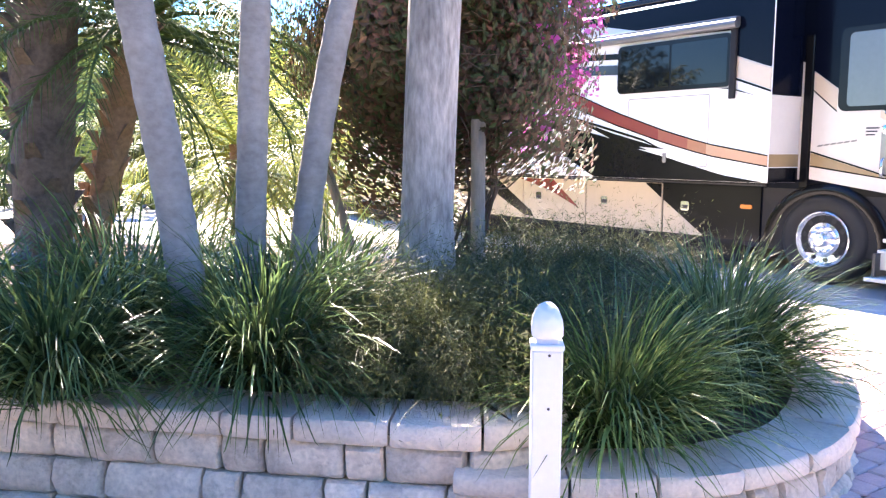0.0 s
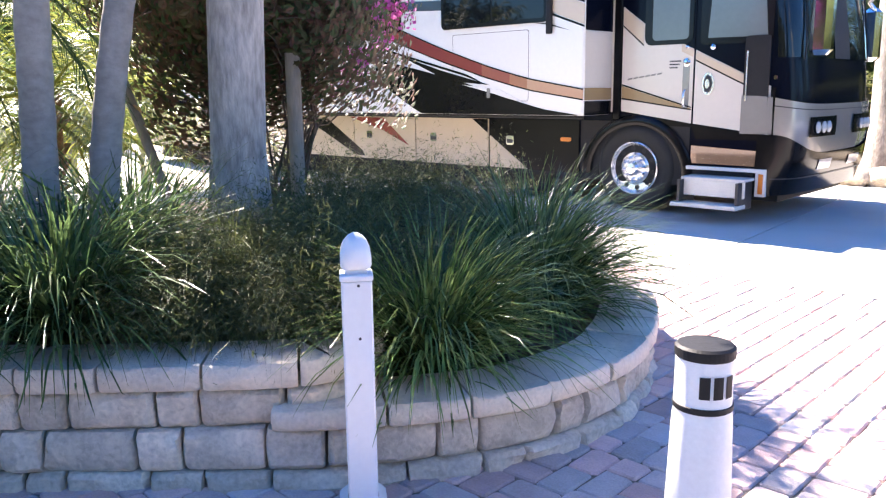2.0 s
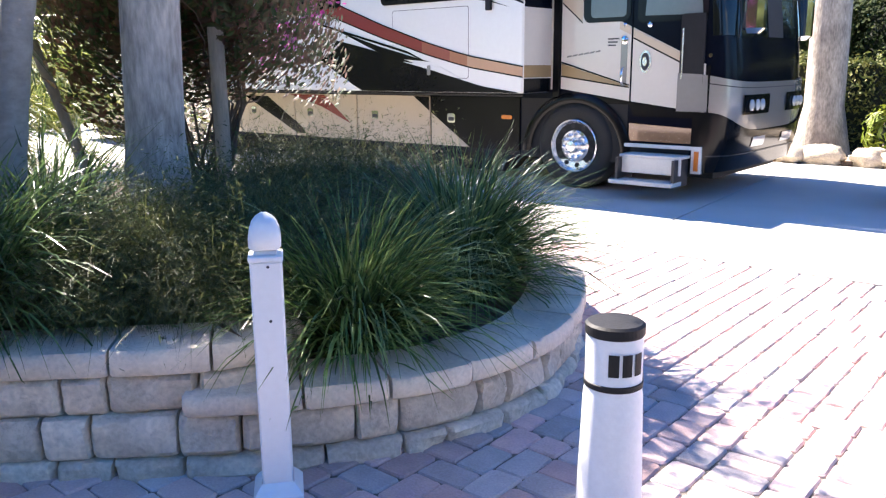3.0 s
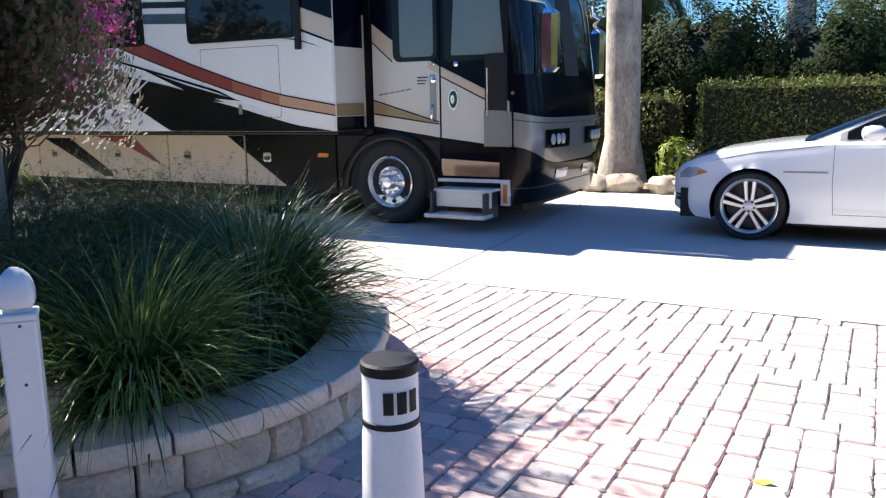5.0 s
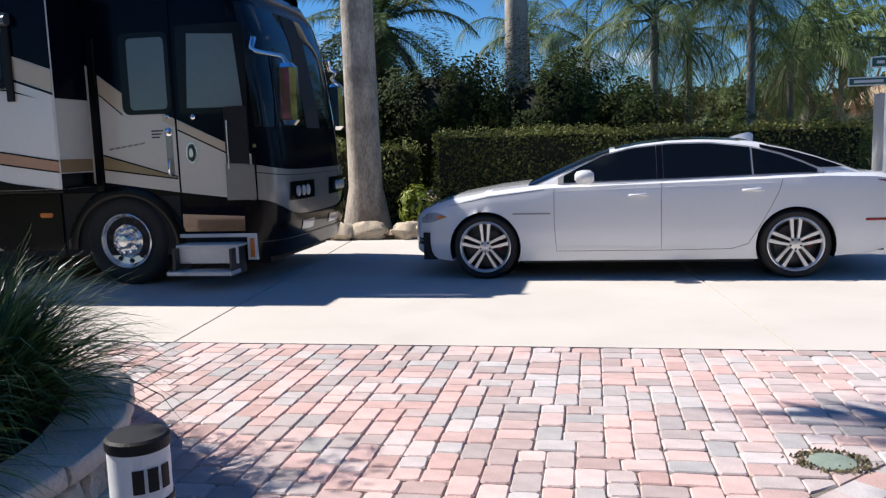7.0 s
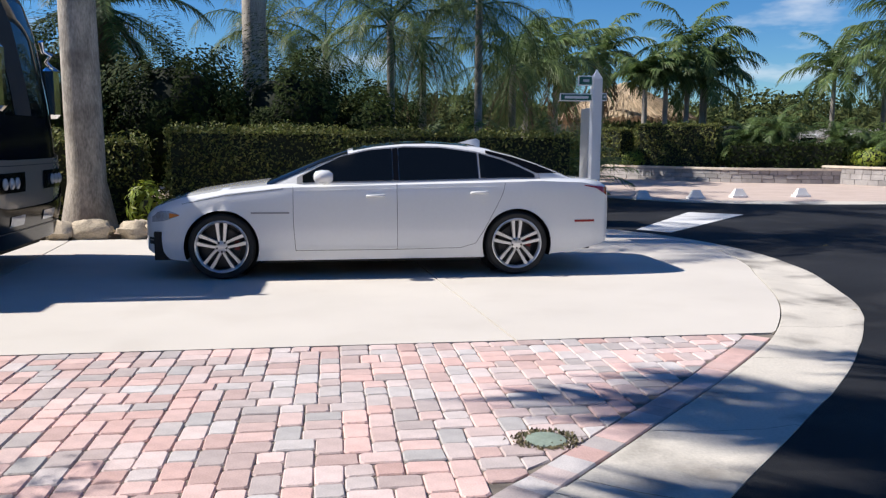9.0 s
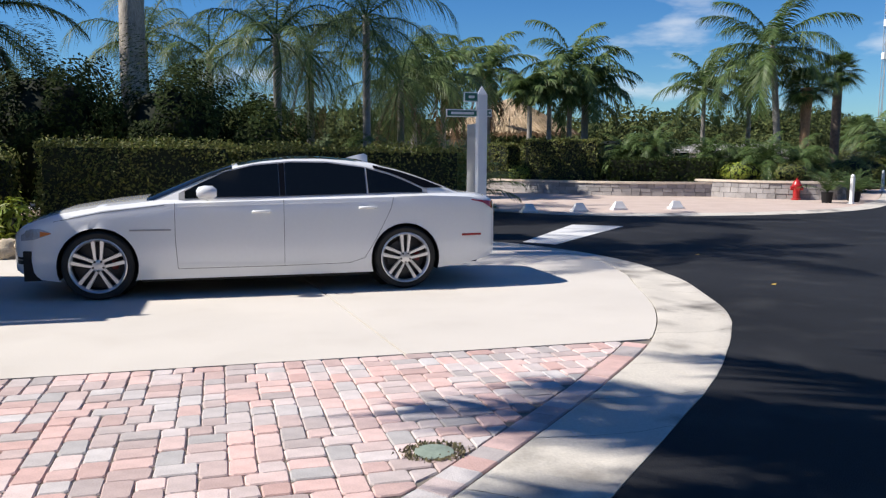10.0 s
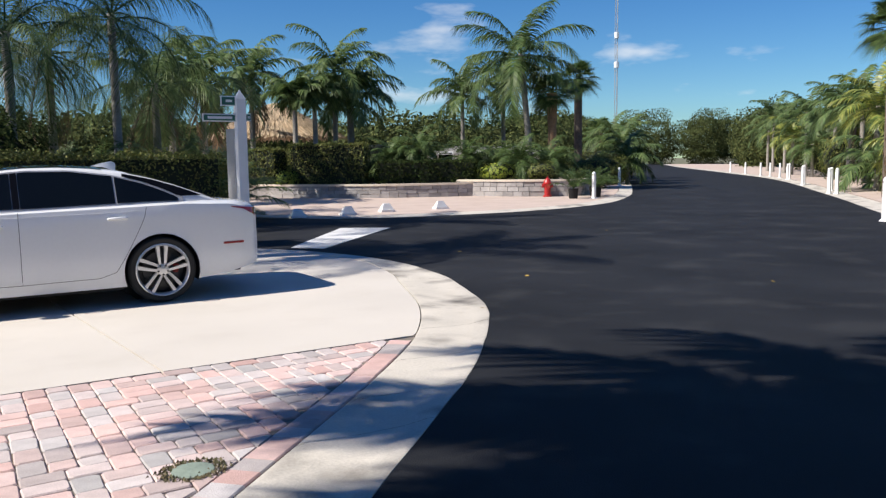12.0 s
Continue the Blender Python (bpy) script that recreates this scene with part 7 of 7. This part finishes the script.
for i, (x, y, r, h, m) in enumerate(((26.8, 15.3, 1.3, 1.6, boug_leaf), (29.0, 16.4, 1.4, 1.0, hedge_leaf), (32.0, 18.2, 1.6, 1.2, dark_leaf), (36.0, 20.4, 2.0, 1.3, hedge_leaf), (40.0, 24.0, 2.2, 1.5, dark_leaf), (45.0, 29.0, 2.4, 1.6, hedge_leaf), (51.0, 34.0, 2.6, 1.8, dark_leaf),
                                   (25.4, 14.2, 0.5, 0.4, lime_leaf), (31.5, 33.6, 1.3, 0.9, hedge_leaf), (34.5, 36.5, 1.6, 1.2, dark_leaf), (39.0, 41.5, 2.0, 1.3, hedge_leaf), (46, 49.5, 2.4, 1.6, dark_leaf), (27.5, 30.5, 1.4, 0.9, hedge_leaf), (24.0, 33.5, 2.0, 1.3, dark_leaf), (20.0, 38.5, 3.0, 1.5, dark_leaf), (12.5, 40.0, 2.5, 1.6, dark_leaf), (8.5, 35.0, 2.0, 1.4, dark_leaf))):
    dx, dy = (0.9, -1.0) if y < x - 8 else (0, 0)
    bush("street_shrub", (x + dx, y + dy, h * 0.8), (r, r, h), m, 450 + i, "mixed tropical shrub in the lots along the street", 4200, 0.065, 0.75, "shrub", "street shrubs", 0.3, 0.0)
fl = Leaves(470)
rs = np.random.RandomState(470)
p = np.array((27.2, 14.2, 2.2)) + rs.normal(0, 1, (160, 3)) * np.array((0.4, 0.4, 0.25))
fl.scatter(p, np.tile((0, 0, 1.0), (160, 1)), 0.06, 1.3, 1.5)
solid("red_blossom", fl.build(), red_paint, "scarlet blossom on a street shrub", "flowers", (27.2, 14.2, 2.0), kind="stuff")


def woodland(name, spots, seed, label):
    """Far mixed trees: lumpy crowns of leaves down to the ground."""
    rs = np.random.RandomState(seed)
    lv = Leaves(seed)
    for x, y, r, h in spots:
        k = int(1300 * r * h / 8)
        d = rs.normal(0, 1, (k, 3))
        d /= np.linalg.norm(d, axis=1)[:, None]
        ph = rs.uniform(0, 6, 3)
        lump = 1 + 0.3 * np.sin(d[:, 0:1] * 6 + ph[0]) * np.sin(d[:, 2:3] * 7 + ph[1])
        c = np.array((x, y, h * 0.5)) + d * lump * np.array((r, r, h * 0.5)) * rs.uniform(0.75, 1.0, (k, 1))
        c[:, 2] = np.maximum(c[:, 2], 0.05)
        lv.scatter(c, d + np.array((0, 0, 0.3)), 0.17, 1.6)
    return solid(name, lv.build(), wood_leaf, label, "woodland", kind="stuff")


rw = random.Random(12)
spots = []
for i in range(46):
    t = i / 45
    spots.append((70 + 110 * t + rw.uniform(-4, 4), 190 - 130 * t + rw.uniform(-5, 5), rw.uniform(4, 6.5), rw.uniform(7, 11)))
for i in range(26):
    t = i / 25
    spots.append((45 + 62 * t + rw.uniform(-2, 2), 53 + 62 * t + 5 + rw.uniform(-3, 3), rw.uniform(2.4, 4), rw.uniform(3.5, 6.5) + 3 * t))
    spots.append((52 + 66 * t + rw.uniform(-2, 2), 33 + 68 * t - 9 + rw.uniform(-3, 3), rw.uniform(2.0, 4.2), rw.uniform(2.5, 6.0) + 4 * t))
for i in range(40):
    t = i / 39
    spots.append((-40 + 72 * t, 62 - 8 * t + rw.uniform(-5, 5), rw.uniform(3.5, 5.5), rw.uniform(3.6, 5.2)))
for i in range(24):
    t = i / 23
    spots.append((-14 - 26 * t + rw.uniform(-2, 2), 24 + 12 * t + rw.uniform(-2, 2), rw.uniform(2.5, 4), rw.uniform(5, 7)))
for i in range(30):
    t = i / 29
    spots.append((-33 + rw.uniform(-4, 2), -22 + 46 * t, rw.uniform(2.5, 4), rw.uniform(5, 7)))
# Unseen row added behind the camera to dim sky fill and darken reflections.
for i in range(44):
    t = i / 43
    spots.append((-26 + 52 * t + rw.uniform(-3, 3), -42 + 44 * t + rw.uniform(-3, 3), rw.uniform(2.5, 4), rw.uniform(5, 7)))
woodland("woodland", spots, 501, "mixed green trees closing the distance, plus an added unseen row behind the camera")
lot = []
for i in range(16):
    lot.append((-22 + rw.uniform(-3, 3), -6 + 1.0 * i + rw.uniform(-0.5, 0.5), rw.uniform(0.9, 1.5), rw.uniform(1.5, 3.5)))
woodland("lot_shrubbery", lot, 502, "shrubs at the back of the next lot")

mast = thing("radio_mast", (120.6, 126.0, 0), "tall thin red and white radio mast far off", "radio mast")
b1 = Build()
for i, a in enumerate((0, 2.09, 4.19)):
    b1.tube([(120.6 + 0.35 * math.cos(a), 126 + 0.35 * math.sin(a), 0), (120.6 + 0.3 * math.cos(a), 126 + 0.3 * math.sin(a), 44)], 0.06, 5)
for i in range(44):
    b1.tube([(120.6 + 0.33 * math.cos(i * 2.09), 126 + 0.33 * math.sin(i * 2.09), i), (120.6 + 0.33 * math.cos((i + 1) * 2.09), 126 + 0.33 * math.sin((i + 1) * 2.09), i + 1)], 0.05, 4)
part("lattice", b1, sign_grey, mast)
part("antenna", Build().lathe((120.6, 126, 26), [(0.45, 0), (0.45, 1.2), (0.0, 1.3)], 8), white_paint, mast)
part("antenna", Build().lathe((120.6, 126, 20), [(0.5, 0), (0.5, 1.2), (0, 1.3)], 8), white_paint, mast)

# covered cabinet on the pad behind the palms
cab = thing("utility_cabinet", (-19.2, 4.2, 0), "dark covered utility cabinet on the pale pad", "cabinet")
part("body", Build().box(-19.5, -18.9, 3.9, 4.5, 0.0, 1.35, 0.05), blue_black, cab, smooth=30)
part("hood", Build().add([(-19.53, 3.87, 1.35), (-18.87, 3.87, 1.35), (-18.87, 4.53, 1.35), (-19.53, 4.53, 1.35), (-19.4, 4.0, 1.62), (-19.0, 4.0, 1.62), (-19.0, 4.4, 1.56), (-19.4, 4.4, 1.56)], [(0, 1, 5, 4), (1, 2, 6, 5), (2, 3, 7, 6), (3, 0, 4, 7), (4, 5, 6, 7)]), blue_black, cab, "sloping dark hood")

# fallen leaves on road and pavers
for i, (x, y) in enumerate(((-0.02, 3.55), (8.6, 6.3), (4.9, 6.9), (9.5, 9.0), (7.4, 11.2), (6.6, 8.4), (11.8, 12.5))):
    b = Build()
    a = i * 1.3
    ca, sa = 0.045 * math.cos(a), 0.045 * math.sin(a)
    z = 0.002 if i == 0 else -0.015
    b.add([(x - ca, y - sa, z + 0.004), (x + 0.5 * sa, y - 0.5 * ca, z + 0.002), (x + ca, y + sa, z + 0.014), (x - 0.5 * sa, y + 0.5 * ca, z + 0.010)], [(0, 1, 2), (0, 2, 3)])
    solid("fallen_leaf", b, leaf_litter, "dry curled fallen leaf on the ground", "leaf", (x, y, z), "fallen leaves")

# ---- paver field ----
field = thing("paver_field", (0, 0, 0), "tumbled pink and grey concrete pavers with sandy joints", "pavement", kind="structure")
UNIT, X_W, Y_N = 0.0675, -3.3, 6.138
cols, rws = 125, 130
taken = [[False] * cols for _ in range(rws)]
rp = random.Random(11)
BORDER = 0.20
k_in = [p for p in KERB_IN if -6 < p.y < 6.6]


def kerb_side(x, y, off):
    """Signed distance to the kerb's inner line moved inwards by off, and its tangent's normal."""
    i = min(range(len(k_in)), key=lambda j: (k_in[j].x - x) ** 2 + (k_in[j].y - y) ** 2)
    a, b = k_in[max(i - 1, 0)], k_in[min(i + 1, len(k_in) - 1)]
    d = (b - a).normalized()
    nrm = Vector((d.y, -d.x))
    return (Vector((x, y)) - k_in[i].xy).dot(nrm) + off, nrm


def clip(poly, x, y, off):
    _, nrm = kerb_side(x, y, off)
    out = []
    vals = [kerb_side(px, py, off)[0] for px, py in poly]
    for (p, a), (q, b) in zip(zip(poly, vals), zip(poly[1:] + poly[:1], vals[1:] + vals[:1])):
        if a <= 0:
            out.append(p)
        if a * b < 0:
            t = a / (a - b)
            out.append((p[0] + t * (q[0] - p[0]), p[1] + t * (q[1] - p[1])))
    return out


def stone_of(poly, z=0.0, b=None, g=0.0022, c=0.007):
    """A paver on a convex outline: shrunk by the joint, with a worn top edge."""
    b = b or Build()
    cx, cy = sum(p[0] for p in poly) / len(poly), sum(p[1] for p in poly) / len(poly)

    def shrunk(d):
        out = []
        for px, py in poly:
            v = Vector((px - cx, py - cy))
            out.append((px - d * (1 if v.x > 0 else -1), py - d * (1 if v.y > 0 else -1)))
        return out
    n = len(poly)
    lo, mid, top = shrunk(g), shrunk(g + 0.001), shrunk(g + c)
    vs = [(x, y, z - 0.05) for x, y in lo] + [(x, y, z - 0.007) for x, y in mid] + [(x, y, z) for x, y in top]
    fs = []
    for r in (0, n):
        fs += [(r + i, r + (i + 1) % n, r + n + (i + 1) % n, r + n + i) for i in range(n)]
    fs.append(tuple(range(2 * n, 3 * n)))
    return b.add(vs, fs)


def worn(x0, x1, y0, y1):
    """A tumbled paver's outline: knocked-off corners and slightly crooked sides."""
    c = [rp.uniform(0.005, 0.018) for _ in range(4)]
    j = [rp.uniform(-0.0035, 0.0035) for _ in range(8)]
    return [(x0 + c[0], y0 + j[0]), (x1 - c[1], y0 + j[1]), (x1 + j[2], y0 + c[1]), (x1 + j[3], y1 - c[2]), (x1 - c[2], y1 + j[4]), (x0 + c[3], y1 + j[5]), (x0 + j[6], y1 - c[3]), (x0 + j[7], y0 + c[0])]


rest = Build()
shared = {}
singles = 0
wall_pts = [p.xy for p in LOW]
for r in range(rws):
    for cidx in range(cols):
        if taken[r][cidx]:
            continue
        run = 0
        while cidx + run < cols and not taken[r][cidx + run] and run < 9:
            run += 1
        opts = [(w, h) for w, h in ((3, 2), (3, 2), (2, 3), (2, 3), (2, 2)) if w <= run and run - w != 1]
        w, h = rp.choice(opts) if opts else (run, 2)
        for rr in range(r, min(r + h, rws)):
            for cc in range(cidx, cidx + w):
                taken[rr][cc] = True
        x0, x1 = X_W + cidx * UNIT, X_W + (cidx + w) * UNIT
        y1, y0 = Y_N - r * UNIT, Y_N - (r + h) * UNIT
        mx, my = (x0 + x1) / 2, (y0 + y1) / 2
        if my < -3.0 or kerb_side(mx, my, BORDER)[0] > 0.03:
            continue
        poly = worn(x0, x1, y0, y1)
        clipped = max(kerb_side(px, py, BORDER)[0] for px, py in poly) > 0
        dz = rp.uniform(-0.003, 0.003)
        near = -1.3 < mx < 2.3 and 3.25 < my < 5.55 and singles < 300
        if clipped:
            poly = clip(poly, mx, my, BORDER)
            if len(poly) < 3:
                continue
            stone_of(poly, dz, rest)
        elif near:
            key = (w, h, rp.randrange(5))
            if key not in shared:
                shared[key] = make_mesh("paver", stone_of(worn(-w * UNIT / 2, w * UNIT / 2, -h * UNIT / 2, h * UNIT / 2)), paver_mat, (0, 0, 0), 0)
            ob = new("paver", shared[key])
            ob.parent = field
            ob.location = (mx, my, dz)
            ob.rotation_euler = (rp.gauss(0, 0.004), rp.gauss(0, 0.004), rp.gauss(0, 0.006) + (math.pi if rp.random() < 0.5 else 0))
            singles += 1
        else:
            stone_of(poly, dz, rest)
# soldier course along the kerb
line = [p for p in KERB_IN if -5 < p.y < 6.35]
for (p, d), (p2, d2) in zip(resample(line, 0.158), resample(line, 0.158)[1:]):
    nrm, nrm2 = Vector((-d.y, d.x, 0)), Vector((-d2.y, d2.x, 0))
    a, b_ = p + nrm * 0.012, p2 + nrm2 * 0.012
    c_, e = p2 + nrm2 * BORDER, p + nrm * BORDER
    if max(a.y, b_.y, c_.y, e.y) > 6.14:
        continue
    stone_of([(a.x, a.y), (b_.x, b_.y), (c_.x, c_.y), (e.x, e.y)], rp.uniform(-0.002, 0.002), rest, g=0.003, c=0.007)
tagged(part("paver_rest", rest, paver_join, field, "tumbled pink and grey pavers"), kind="stuff")
sand = Build()
sand_outline = [(p.x, p.y) for p in KERB_IN if -8 < p.y < 6.14] + [(3.66, 6.14), (-3.4, 6.14), (-3.4, -5.5)]
sand.prism(sand_outline, -0.09, -0.012)
part("joint_sand", sand, joint_sand, field)
